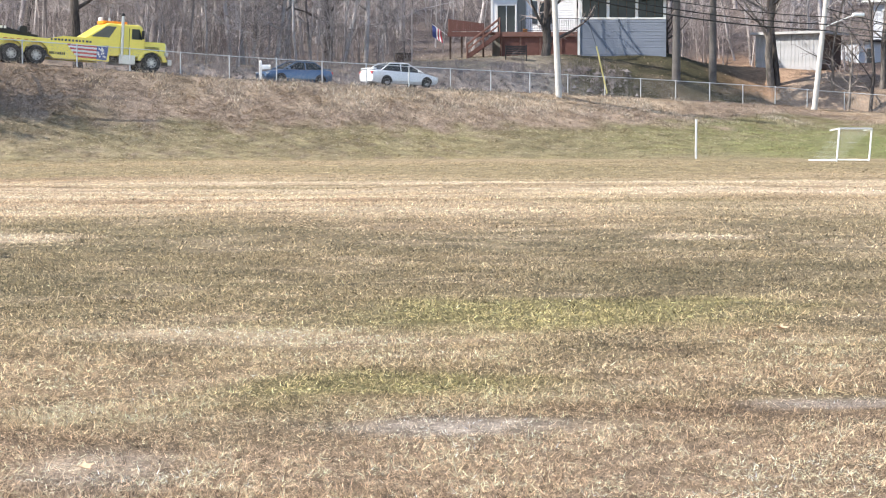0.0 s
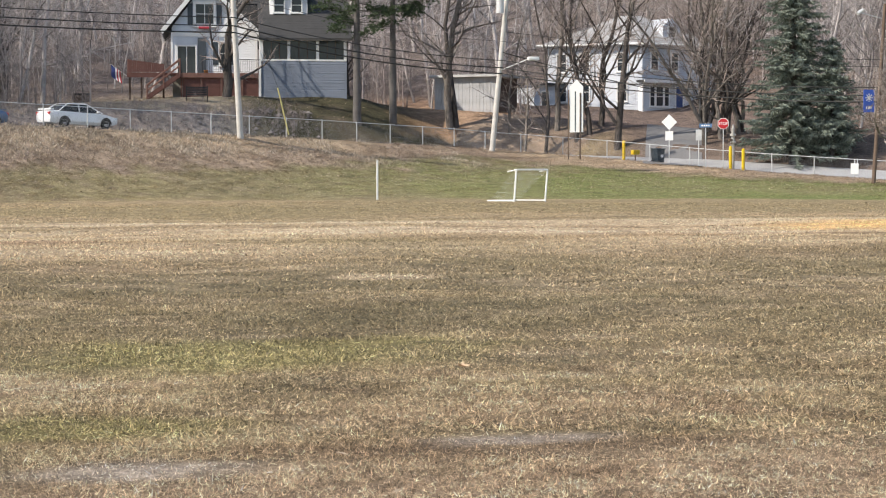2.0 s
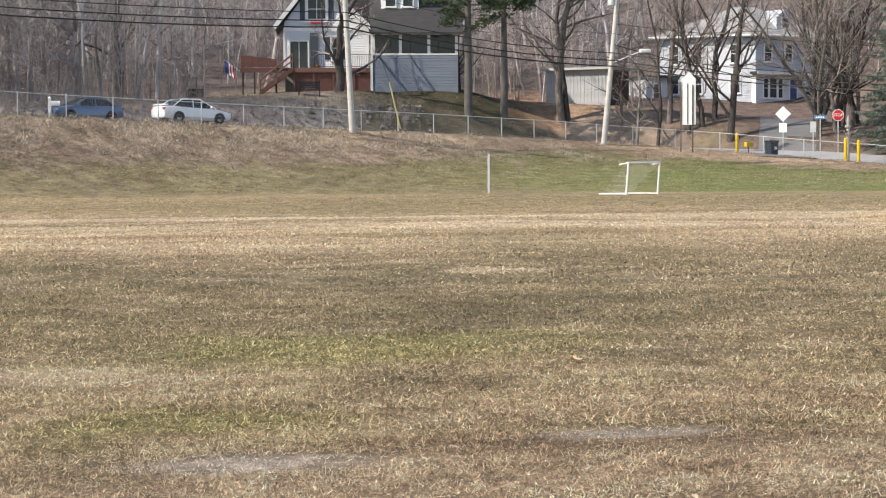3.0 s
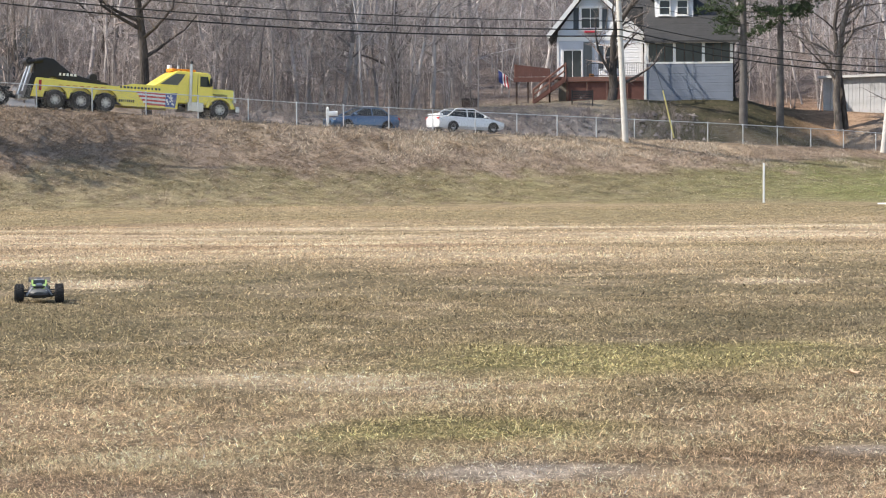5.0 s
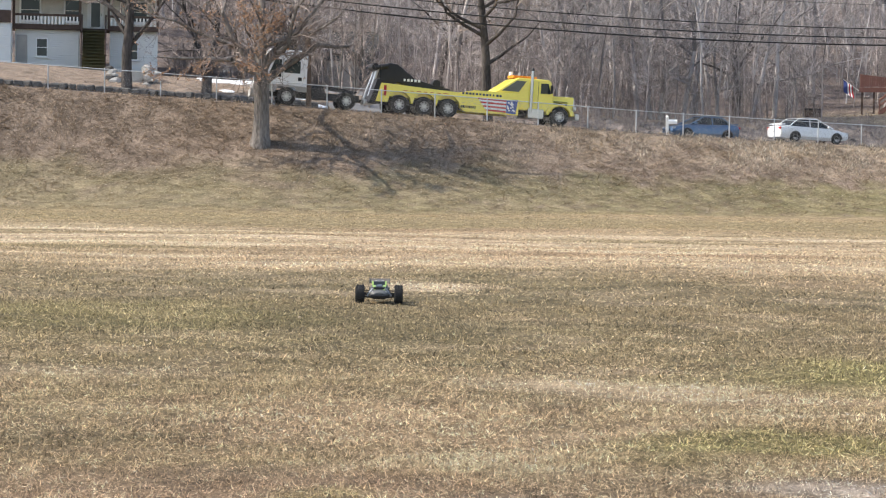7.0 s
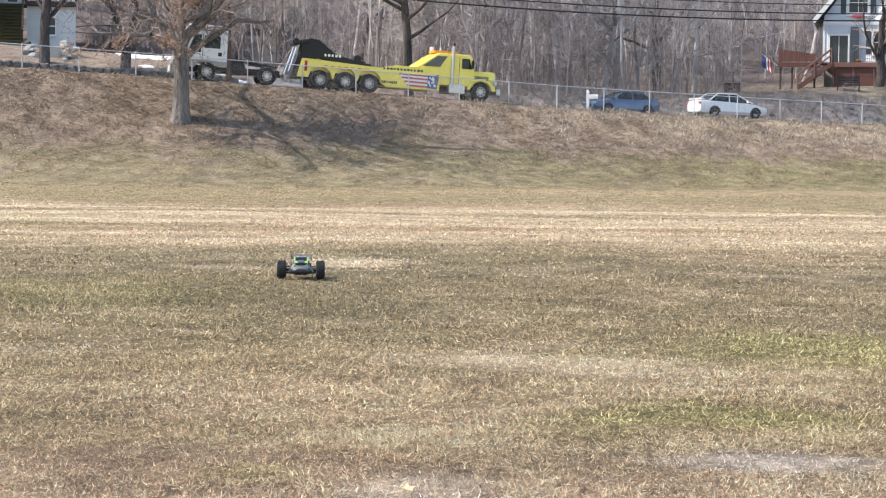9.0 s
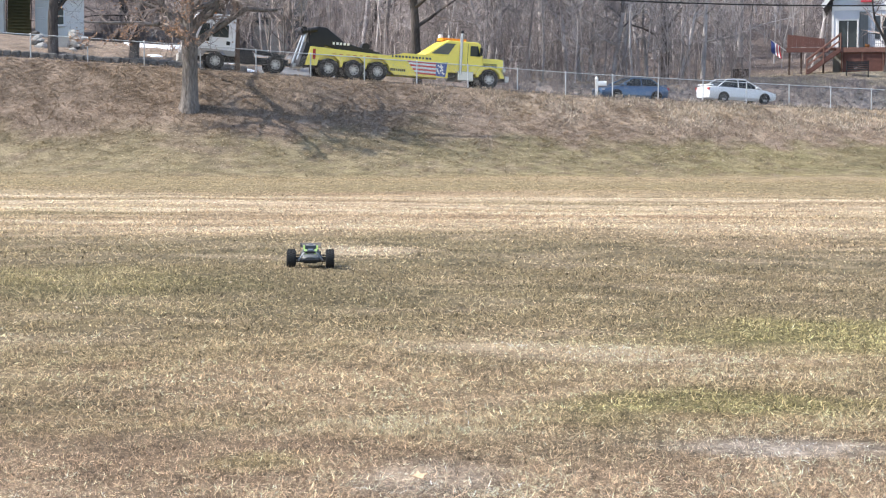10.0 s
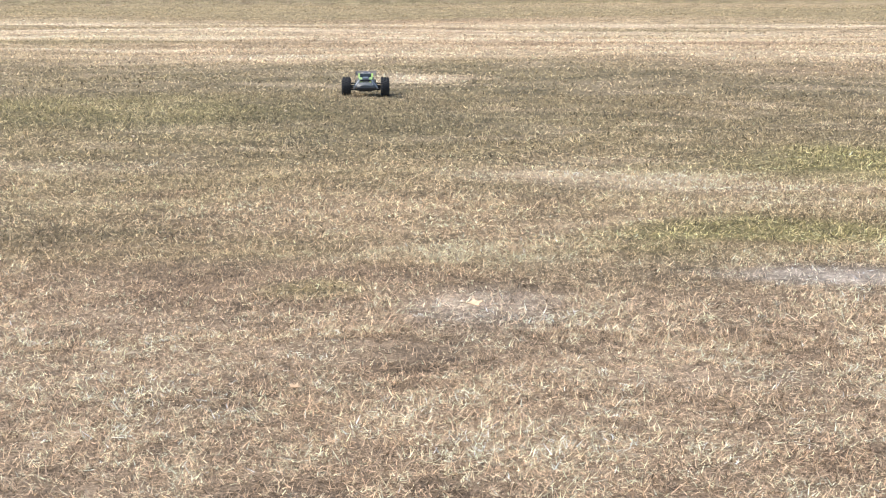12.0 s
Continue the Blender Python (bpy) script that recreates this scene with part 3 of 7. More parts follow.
# ---- grey house with the deck ----
def deck_house():
    gz = 7.0
    h = thing("house", pose(24.8, 142.9, gz, 0, 0, -10), "grey-sided gabled house with red-brown deck and porch wing", "house")
    F = 1.75
    door_gap, win_gap, att = (-1.95, -0.55, F + 0.02, F + 2.05), (1.25, 1.9, F + 0.75, F + 2.35), (-0.55, 0.75, 5.35, 6.95)
    gaps = [door_gap, win_gap]
    bm = wall_with_gaps(-2.35, 3.95, F - 0.2, 4.75, 0, 0.2, gaps)
    bm = box(bm, -2.35, -2.15, 0.2, 9, F - 0.2, 4.75)
    box(bm, 3.75, 3.95, 0.2, 9, F - 0.2, 4.75)
    part("wall", bm, M_SIDING_GREY, h)
    siding(h, M_SIDING_GREY, -2.26, 3.85, F, 4.55, 0.0, [(-2.05, -0.42, F, F + 2.2), (-0.42, 0.2, F, F + 2.7), (0.8, 2.4, F + 0.6, F + 2.5)])
    part("foundation", box(B(), -2.3, 3.9, 0.03, 9, -0.8, F - 0.2), M_CONCRETE, h)
    part("room", box(B(), -2.1, 3.7, 2.2, 2.4, F, 4.7), M_DARK_ROOM, h, "dim room wall behind the glass")
    bm = prism(B(), [(-2.35, 4.75), (3.95, 4.75), (3.75, 4.95), (0, 8.35), (-2.35, 5.2)], 0.0, 0.2)
    part("gable", bm, M_SIDING_GREY, h)
    slab_roof(h, (0, 8.45), (-2.95, 4.75), 10, -0.45, 0.18, M_SHINGLE)
    slab_roof(h, (0, 8.45), (4.35, 4.4), 10, -0.45, 0.18, M_SHINGLE)
    for q in ((-3.0, 4.7), (4.4, 4.35)):
        slab_roof(h, (0, 8.40), q, 0.14, -0.6, 0.30, M_TRIM, "bargeboard")
    part("beltboard", box(B(), -2.4, 4.0, -0.05, 0, 4.55, 4.85, 0.01), M_TRIM, h)
    for x in (-2.42, 3.85):
        part("corner_board", box(B(), x, x + 0.16, -0.05, -0.002, F, 4.6), M_TRIM, h)
    window(h, -0.55, 0.75, 5.5, 6.95, 0, (1, 1), M_SHUTTER, 0.2)
    box_flowers = box(B(), -0.35, 0.55, -0.3, -0.08, 5.12, 5.28, 0.03)
    part("flower_box", box_flowers, M_RED_FLOWER, h, "window box of red flowers")
    window(h, 1.25, 1.9, F + 0.75, F + 2.35, 0, (0, 1), M_SHUTTER, 0.14)
    # sliding door with its roof
    window(h, -1.9, -0.6, F + 0.08, F + 2.05, 0, (1, 0), None, 0.12)
    part("door_surround", box(B(), -0.42, 0.2, -0.16, -0.004, F, F + 2.7), M_SHUTTER, h, "grey awning post panel")
    # porch wing to one side
    X0, X1 = 4.12, 10.45
    part("lower_wall", box(B(), X0, X1, -3.6, -3.4, -0.9, 2.55), M_SIDING_BLUE, h, "slate blue boarded wall under the porch")
    siding(h, M_SIDING_BLUE, X0 + 0.06, X1, -0.9, 2.55, -3.6, (), 0.23, 0.012)
    part("lower_wall", box(B(), X1 - 0.2, X1 - 0.003, -3.4, 4, -0.9, 2.55), M_SIDING_BLUE, h)
    part("lower_wall", box(B(), X0 + 0.003, X0 + 0.2, -3.4, 0.0, -0.9, 2.55), M_SIDING_BLUE, h)
    part("corner_board", box(B(), X0 - 0.12, X0 + 0.06, -3.66, -3.6, -0.5, 2.6), M_TRIM, h)
    part("porch_floor", box(B(), X0, X1, -3.62, 0, 2.55, 2.68, 0.01), M_TRIM, h)
    for x in (X0, 6.1, 8.2, X1 - 0.22):
        part("porch_post", box(B(), x, x + 0.22, -3.58, -3.38, 2.68, 4.05, 0.01), M_TRIM, h)
    part("porch_beam", box(B(), X0 - 0.2, X1 + 0.1, -3.62, -3.36, 4.05, 4.28), M_TRIM, h)
    for a, b in ((X0 + 0.22, 6.1), (6.32, 8.2), (8.42, X1 - 0.22)):
        bm = B()
        for i in range(4):
            x = a + (b - a) * i / 3
            box(bm, x - 0.03, x + 0.03, -3.5, -3.44, 2.7, 4.05)
        w = part("window", bm, M_BROWN, h)
        part("pane", box(B(), a, b, -3.478, -3.47, 2.7, 4.05), M_GLASS, w)
    part("porch_back_wall", box(B(), X0, X1, -0.1, 0.1, 2.5, 6.0), M_SIDING_GREY, h)
    bm = B()
    lo, hi = 4.06, 8.9
    vs = [bm.verts.new(c) for c in ((X0 - 0.1, -4.0, lo + 0.16), (X1 + 0.4, -4.0, lo + 0.16), (X1 + 0.4, 3.2, hi + 0.16), (X0 - 0.1, 3.2, hi + 0.16), (X0 - 0.1, -4.0, lo), (X1 + 0.4, -4.0, lo), (X1 + 0.4, 3.2, hi), (X0 - 0.1, 3.2, hi))]
    for q in ((0, 1, 2, 3), (7, 6, 5, 4), (4, 5, 1, 0), (5, 6, 2, 1), (6, 7, 3, 2), (7, 4, 0, 3)):
        bm.faces.new([vs[i] for i in q])
    part("wing_roof", bm, M_SHINGLE, h)
    bm = B()
    vs = [bm.verts.new(c) for c in ((X0 - 0.1, 3.2, hi + 0.16), (X1 + 0.4, 3.2, hi + 0.16), (X1 + 0.4, 9.4, 4.2), (X0 - 0.1, 9.4, 4.2))]
    bm.faces.new(vs)
    r = part("wing_roof", bm, M_SHINGLE, h)
    r.modifiers.new("thick", "SOLIDIFY").thickness = 0.15
    bm = B()
    z0 = lo + (0.2 + 4.0) / 7.2 * (hi - lo)
    vs = [bm.verts.new(c) for c in ((0.8, 0.2, z0 + 0.16), (X0 - 0.1, 0.2, z0 + 0.16), (X0 - 0.1, 3.2, hi + 0.16), (0.8, 3.2, hi + 0.16))]
    bm.faces.new(vs)
    r = part("wing_roof", bm, M_SHINGLE, h)
    r.modifiers.new("thick", "SOLIDIFY").thickness = 0.15
    part("wing_gable", prism_x(B(), [(-3.4, 4.2), (3.2, 8.75), (8.8, 4.3), (8.8, -0.8), (-3.4, -0.8)], X1 - 0.25, X1 - 0.05), M_SIDING_GREY, h)
    part("roof_valley", box(B(), 2.0, X0 - 0.02, 0.215, 0.3, 4.7, 6.9), M_SHINGLE, h)
    dm = part("dormer", box(B(), 4.9, 7.7, -1.1, 2.6, 6.0, 7.6), M_SIDING_GREY, h)
    for x in (5.25, 6.55):
        window(dm, x, x + 0.7, 6.35, 7.35, -1.1, (0, 1), None, 0.09)
    part("dormer_roof", box(B(), 4.6, 8.0, -1.4, 2.8, 7.61, 7.78, 0.02), M_SHINGLE, h)
    # deck and porch stage
    part("deck_floor", box(B(), -5.55, -2.9, -1.9, 2.5, F - 0.12, F, 0.01), M_RED_PALE, h)
    part("deck_floor", box(B(), -2.55, 4.4, -1.9, -0.002, F - 0.12, F, 0.01), M_RED_PALE, h)
    part("deck_fascia", box(B(), -5.6, -2.6, -1.98, -1.9, F - 0.35, F - 0.02), M_RED, h)
    part("deck_fascia", box(B(), -1.9, 4.4, -1.98, -1.9, F - 0.35, F - 0.02), M_RED_PALE, h)
    for x in (-5.45, -4.6, -3.0):
        part("deck_post", box(B(), x, x + 0.14, -1.85, -1.71, -0.9, F - 0.12), M_BROWN, h)
    for a, b in ((-1.55, -0.22), (-0.12, 1.25), (1.35, 2.75), (2.85, 4.3)):
        bm = box(B(), a, b, -1.84, -1.80, -0.6, F - 0.36)
        part("skirt_panel", bm, M_RED, h)
    for x in (-1.68, -0.2, 1.27, 2.77):
        part("skirt_post", box(B(), x, x + 0.1, -1.92, -1.8, -0.6, F - 0.36), M_RED_PALE, h)
    # boarded deck parapet, leaning top rail
    for i in range(17):
        x = -5.5 + i * 0.155
        part("parapet_board", box(B(), x, x + 0.148, -1.9, -1.86, F + 0.05, F + 0.95 - 0.02 * i), M_RED, h)
    railing(h, (-5.5, -1.85), (-5.5, 2.4), F, 0.95, M_RED)
    railing(h, (-0.1, -1.88), (4.3, -1.88), F, 0.98, M_IRON, 0.13, 0.022)
    # stairs down to the side
    n = 10
    st = new("stairs")
    st.parent = h
    for i in range(n):
        x = -1.75 - i * 0.24
        z = F - (i + 1) * F * 1.05 / n
        bm = box(B(), x - 0.26, x, -3.1, -2.0, z, z + 0.05)
        box(bm, x - 0.03, x, -3.1, -2.0, z - 0.12, z)
        part("step", bm, M_RED_PALE, st)
    for y in (-3.14, -1.99):
        bm = prism(B(), [(-1.7, F), (-1.7, F - 0.35), (-4.15, -0.35), (-4.15, 0.0)], y, y + 0.05)
        part("stringer", bm, M_RED, st)
        bm = B()
        tube(bm, (-1.7, y, F + 0.95), (-4.1, y, 0.8), 0.045, n=6)
        tube(bm, (-1.7, y, F + 0.5), (-4.1, y, 0.4), 0.03, n=6)
        for x, z in ((-1.7, F), (-2.9, 0.75), (-4.1, -0.2)):
            tube(bm, (x, y, z - 0.2), (x, y, z + 1.0), 0.045, n=6)
        part("handrail", bm, M_RED_PALE, st)
    part("pumpkin_pot", box(B(), 0.0, 0.35, -1.8, -1.5, F, F + 0.22, 0.06), material("orange_pot", (0.5, 0.2, 0.05), 0.7), h)
    # flag on the deck corner
    fl = thing("flag", h.matrix_basis @ pose(-5.6, -2.0, F - 0.25) @ Matrix.Scale(0.8, 4), "striped flag hanging on a slanted pole by the deck", "flag")
    part("pole", tube(B(), (0, 0, 0), (-1.45, -0.1, 1.05), 0.02, n=6), M_TRIM, fl)
    cols = (material("flag_red", (0.42, 0.03, 0.045), 0.8), material("flag_white", (0.75, 0.75, 0.75), 0.8), material("flag_blue", (0.04, 0.06, 0.2), 0.8))
    for k in range(7):
        bm = B()
        a0, a1 = k / 7, (k + 1) / 7
        rows = []
        for j in range(7):
            t = j / 6
            row = []
            for a in (a0, a1):
                p = Vector((-1.45, -0.1, 1.05)).lerp(Vector((-0.55, -0.04, 0.4)), a)
                row.append(bm.verts.new((p.x + 0.12 * t + 0.03 * math.sin(5 * t + 3 * a), p.y + 0.06 * math.sin(7 * t + 5 * a), p.z - 1.15 * t)))
            rows.append(row)
        for r0, r1 in zip(rows, rows[1:]):
            bm.faces.new((r0[0], r0[1], r1[1], r1[0]))
        o = part("stripe", bm, cols[2] if k < 3 else cols[k % 2], fl)
        o.modifiers.new("thick", "SOLIDIFY").thickness = 0.006


deck_house()


# ---- white house at the junction ----
def white_house():
    h = thing("house", pose(65.1, 154.6, 6.4, 0, 0, 20), "large white hip-roofed house half hidden by trees", "house")
    # corner at the origin: lit side runs back to -x, front runs to +x
    W, D, H = 8.6, 8.6, 6.1
    side = new("lit_side")
    side.parent, side.matrix_basis = h, pose(0, 0, 0, 0, 0, -58)
    bm = box(B(), -W, 0, 0, 0.2, -0.4, H)
    part("wall", bm, M_SIDING_WHITE, side)
    siding(side, M_SIDING_WHITE, -W, 0, -0.4, H, 0, [(x - 0.08, x + 0.88, 1.12, 5.38) for x in (-7.7, -5.6, -2.2)], 0.22)
    for x in (-7.7, -5.6, -2.2):
        siding(side, M_SIDING_WHITE, x - 0.08, x + 0.88, 2.88, 3.72, 0, (), 0.22)
    for x in (-7.7, -5.6, -2.2):
        window(side, x, x + 0.8, 3.8, 5.3, 0, (0, 1), None, 0.1)
        window(side, x, x + 0.8, 1.2, 2.8, 0, (0, 1), None, 0.1)
    part("wall", box(B(), 0.0, D, 0, 0.2, -0.4, H), M_SIDING_WHITE, h)
    for x in (1.0, 3.4, 6.2):
        window(h, x, x + 0.8, 3.9, 5.4, 0, (0, 1), None, 0.1)
    part("foundation", box(B(), 0.05, D - 0.05, 0.02, 0.2, -3, -0.4), M_STONE, h)
    part("foundation", box(B(), -W + 0.05, -0.05, 0.02, 0.2, -3, -0.4), M_STONE, side)
    part("porch_base", box(B(), -0.4, 5.25, -0.48, 0.0, -2.2, -0.3), M_STONE, h)
    # enclosed front porch
    part("porch_wall", wall_with_gaps(-0.45, 5.3, -0.3, 2.75, -0.5, -0.3, [(0.45, 0.95, 0.75, 2.35), (1.15, 1.95, 0.75, 2.35), (2.15, 2.65, 0.75, 2.35), (3.5, 4.3, 0.35, 2.45)]), M_SIDING_GREY, h)
    part("porch_wall", box(B(), 5.1, 5.3, -0.3, 0, -0.3, 2.75), M_SIDING_GREY, h)
    part("porch_wall", box(B(), -0.45, -0.25, -0.3, 0, -0.3, 2.75), M_SIDING_GREY, h)
    part("porch_roof", prism(B(), [(-0.7, 2.75), (5.6, 2.75), (5.6, 2.95), (-0.7, 2.95)], -1.0, 0), M_SHINGLE, h)
    part("porch_fascia", box(B(), -0.72, 5.62, -1.06, -1.0, 2.7, 2.98), M_TRIM, h)
    for x in (-0.5, 5.15):
        part("porch_post", box(B(), x, x + 0.2, -0.56, -0.5, -0.3, 2.75), M_TRIM, h)
    for a, b in ((0.45, 0.95), (1.15, 1.95), (2.15, 2.65)):
        window(h, a, b, 0.75, 2.35, -0.48, (0, 1), None, 0.1)
    door(h, 3.5, 4.3, 0.35, 2.45, -0.52, M_BLUE, "blue front door", False)
    part("steps", box(B(), 3.4, 4.5, -1.6, -0.57, -2.2, 0.3, 0.02), M_CONCRETE, h)
    # hip roof
    sx, sy = -W * math.cos(radians(-58)), -W * math.sin(radians(-58))
    base = [(0, 0), (D, 0), (D + sx, sy), (sx, sy)]
    cx, cy = sum(p[0] for p in base) / 4, sum(p[1] for p in base) / 4
    bm = B()
    ring = [bm.verts.new((cx + (x - cx) * 1.13, cy + (y - cy) * 1.13, H - 0.05)) for x, y in base]
    top = [bm.verts.new((cx + (x - cx) * 0.12, cy + (y - cy) * 0.12, H + 2.7)) for x, y in base]
    for i in range(4):
        bm.faces.new((ring[i], ring[(i + 1) % 4], top[(i + 1) % 4], top[i]))
    bm.faces.new(top)
    bm.faces.new(ring[::-1])
    part("roof", bm, M_SHINGLE_PALE, h)
    bm = B()
    for i in range(4):
        p, q = Vector((cx + (base[i][0] - cx) * 1.135, cy + (base[i][1] - cy) * 1.135, H - 0.02)), Vector((cx + (base[(i + 1) % 4][0] - cx) * 1.135, cy + (base[(i + 1) % 4][1] - cy) * 1.135, H - 0.02))
        tube(bm, p, q, 0.1, n=6)
    part("gutter", bm, M_TRIM, h)
    d = part("dormer", prism(B(), [(3.0, 6.6), (5.0, 6.6), (5.0, 7.8), (4.0, 8.5), (3.0, 7.8)], 0.6, 3.5), M_SIDING_WHITE, h)
    window(h, 3.6, 4.4, 6.9, 7.7, 0.6, (0, 1), None, 0.1)
    # rear wing
    part("wing", box(B(), sx - 2.4, sx, sy - 1.0, sy + 3, -0.8, 2.6), M_SIDING_WHITE, h)
    part("wing_roof", box(B(), sx - 2.7, sx + 0.2, sy - 1.4, sy + 3.2, 2.62, 2.78), M_SHINGLE, h)
    window(h, sx - 1.6, sx - 0.8, 0.6, 2.0, sy - 1.0, (0, 1), None, 0.1)


white_house()


def shed():
    h = thing("shed", pose(45.5, 143.4, 6.75, 0, 0, -42), "low pale weathered outbuilding with a flat roof", "shed")
    pale = material("pale_weathered_boards", (0.42, 0.43, 0.45), 0.9, scale=1.2, vary=0.4, bump=0.4)
    first = part("board", box(B(), 0, 0.285, 0, 0.06, -0.9, 2.05), pale, h)
    first.location = (-2.7, 0, 0)
    for i in range(1, 18):
        o = new("board", first.data)
        o.parent, o.location = h, (-2.7 + i * 0.3, 0.008 * (i % 3), 0)
    part("body", box(B(), -2.7, 2.65, 0.07, 4, -0.6, 2.05), M_BROWN, h)
    part("roof", box(B(), -3.0, 3.2, -0.4, 4.3, 2.06, 2.26, 0.02), M_SHINGLE_PALE, h)


shed()


# ---- cream house above the road ----
def porch_house():
    gz = 8.5
    h = thing("house", pose(-34.05, 125.4, gz, 0, 0, 14), "cream-sided house with a raised dark-brown porch", "house")
    F = 2.7
    part("wall", box(B(), -4.4, -0.2, 0, 0.2, 0.25, F - 0.02), M_SIDING_CREAM, h)
    part("wall", box(B(), 1.75, 4.9, 0, 0.2, 0.0, F - 0.02), M_SIDING_CREAM, h)
    siding(h, M_SIDING_CREAM, -4.4, -0.2, 0.25, F - 0.05, 0, [(-4.3, -3.6, 0.3, 2.3), (-3.05, -2.25, 0.85, 2.15)])
    siding(h, M_SIDING_CREAM, 1.75, 4.9, 0.0, F - 0.05, 0, [(2.85, 3.65, 0.75, 2.05)])
    siding(h, M_SIDING_CREAM, -9.0, -4.6, 0.25, F + 0.3, -1.2)
    part("wall", box(B(), -9.0, -4.6, -1.2, -1.0, 0.25, F + 0.3), M_SIDING_CREAM, h)
    part("wall", box(B(), -4.75, -4.55, -1.0, 0.0, 0.25, F + 0.3), M_SIDING_CREAM, h)
    part("wall", box(B(), 4.7, 4.9, 0.2, 8, 0.0, F + 2.6), M_SIDING_CREAM, h)
    part("foundation", box(B(), -4.4, 4.85, 0.03, 8, -1.2, 0.25), M_CONCRETE, h)
    part("foundation", box(B(), -9.0, -4.5, -1.17, 0.0, -1.2, 0.24), M_CONCRETE, h)
    part("meter_panel", box(B(), -4.3, -3.6, -0.12, -0.002, 0.3, 2.3, 0.02), M_CONCRETE, h, "grey utility panel")
    window(h, -2.97, -2.33, 0.95, 2.05, 0, (0, 1), None, 0.07)
    window(h, 2.93, 3.57, 0.85, 1.95, 0, (0, 1), None, 0.07)
    part("porch_floor", box(B(), -4.6, 0.0, -0.35, 2.0, F, F + 0.14), M_BROWN, h)
    part("porch_floor", box(B(), 1.6, 4.95, -0.35, 2.0, F, F + 0.14), M_BROWN, h)
    part("porch_floor", box(B(), 0.0, 1.6, 0.2, 2.0, F, F + 0.14), M_BROWN, h)
    part("porch_wall", box(B(), -4.5, 4.9, 2.0, 2.2, F, F + 2.6), M_SIDING_CREAM, h)
    window(h, -4.1, -2.9, F + 0.75, F + 2.1, 2.0, (0, 1), None, 0.12)
    window(h, -1.2, -0.2, F + 0.75, F + 2.1, 2.0, (0, 1), None, 0.12)
    door(h, 0.35, 1.25, F + 0.14, F + 2.2, 2.0, M_TRIM, "white front door with glass", True)
    window(h, 3.0, 4.2, F + 0.8, F + 2.1, 2.0, (0, 1), None, 0.12)
    for x in (-4.55, -0.25, 1.6, 4.8):
        part("porch_post", box(B(), x, x + 0.16, -0.33, -0.17, F + 0.14, F + 2.5), M_BROWN, h)
    part("porch_beam", box(B(), -4.7, 5.1, -0.4, -0.1, F + 2.3, F + 2.65), M_BROWN, h)
    for a, b in ((-4.4, -0.25), (1.76, 4.8)):
        bm = B()
        box(bm, a, b, -0.3, -0.22, F + 0.85, F + 1.0)
        box(bm, a, b, -0.29, -0.23, F + 0.14, F + 0.32)
        part("railing", bm, M_BROWN, h)
        n = int((b - a) / 0.22)
        for i in range(n):
            x = a + (b - a) * (i + 0.5) / n
            part("baluster", box(B(), x - 0.05, x + 0.05, -0.275, -0.245, F + 0.32, F + 0.85), M_TRIM, h)
    part("porch_railing_end", box(B(), -9.0, -4.6, -1.3, -1.2, F + 0.3, F + 1.1), M_BROWN, h)
    part("porch_upper_wall", box(B(), -9.0, -4.6, -1.0, -0.8, F + 1.1, F + 2.6), M_SIDING_CREAM, h)
    # roof with white fascia
    bm = B()
    vs = [bm.verts.new(c) for c in ((-9.4, -1.5, F + 2.7), (5.5, -1.5, F + 2.7), (5.5, 4.5, F + 5.2), (-9.4, 4.5, F + 5.2), (5.5, 9, F + 2.7), (-9.4, 9, F + 2.7))]
    for q in ((0, 1, 2, 3), (3, 2, 4, 5)):
        bm.faces.new([vs[i] for i in q])
    r = part("roof", bm, M_SHINGLE_PALE, h)
    r.modifiers.new("thick", "SOLIDIFY").thickness = 0.15
    part("fascia", box(B(), -9.4, 5.5, -1.56, -1.5, F + 2.52, F + 2.78), M_TRIM, h)
    # steps
    mossy = material("mossy_step_boards", (0.10, 0.095, 0.05), 0.9, scale=3, vary=0.3)
    st = new("stairs")
    st.parent = h
    for i in range(12):
        z = F - i * 0.225
        bm = box(B(), 0.0, 1.5, -0.25 - i * 0.26, 0.05 - i * 0.26, z - 0.06, z)
        box(bm, 0.0, 1.5, 0.02 - i * 0.26, 0.05 - i * 0.26, z - 0.22, z - 0.06)
        part("step", bm, mossy, st)
    for x in (-0.05, 1.5):
        bm = B()
        tube(bm, (x, -0.2, F + 1.0), (x, -3.2, 0.9), 0.06, n=6)
        for k in range(12):
            t = (k + 0.5) / 12
            box(bm, x - 0.03, x + 0.03, -0.2 - 3 * t - 0.09, -0.2 - 3 * t + 0.09, F - t * 2.65, F + 1.0 - t * 2.65)
        part("stair_railing", bm, M_BROWN, st)
    part("stair_side", prism(B(), [(-0.25, -1.0), (-0.06, -1.0), (-0.06, 1.0), (-0.25, 2.3)], -1.6, -0.02), M_CONCRETE, h)


porch_house()


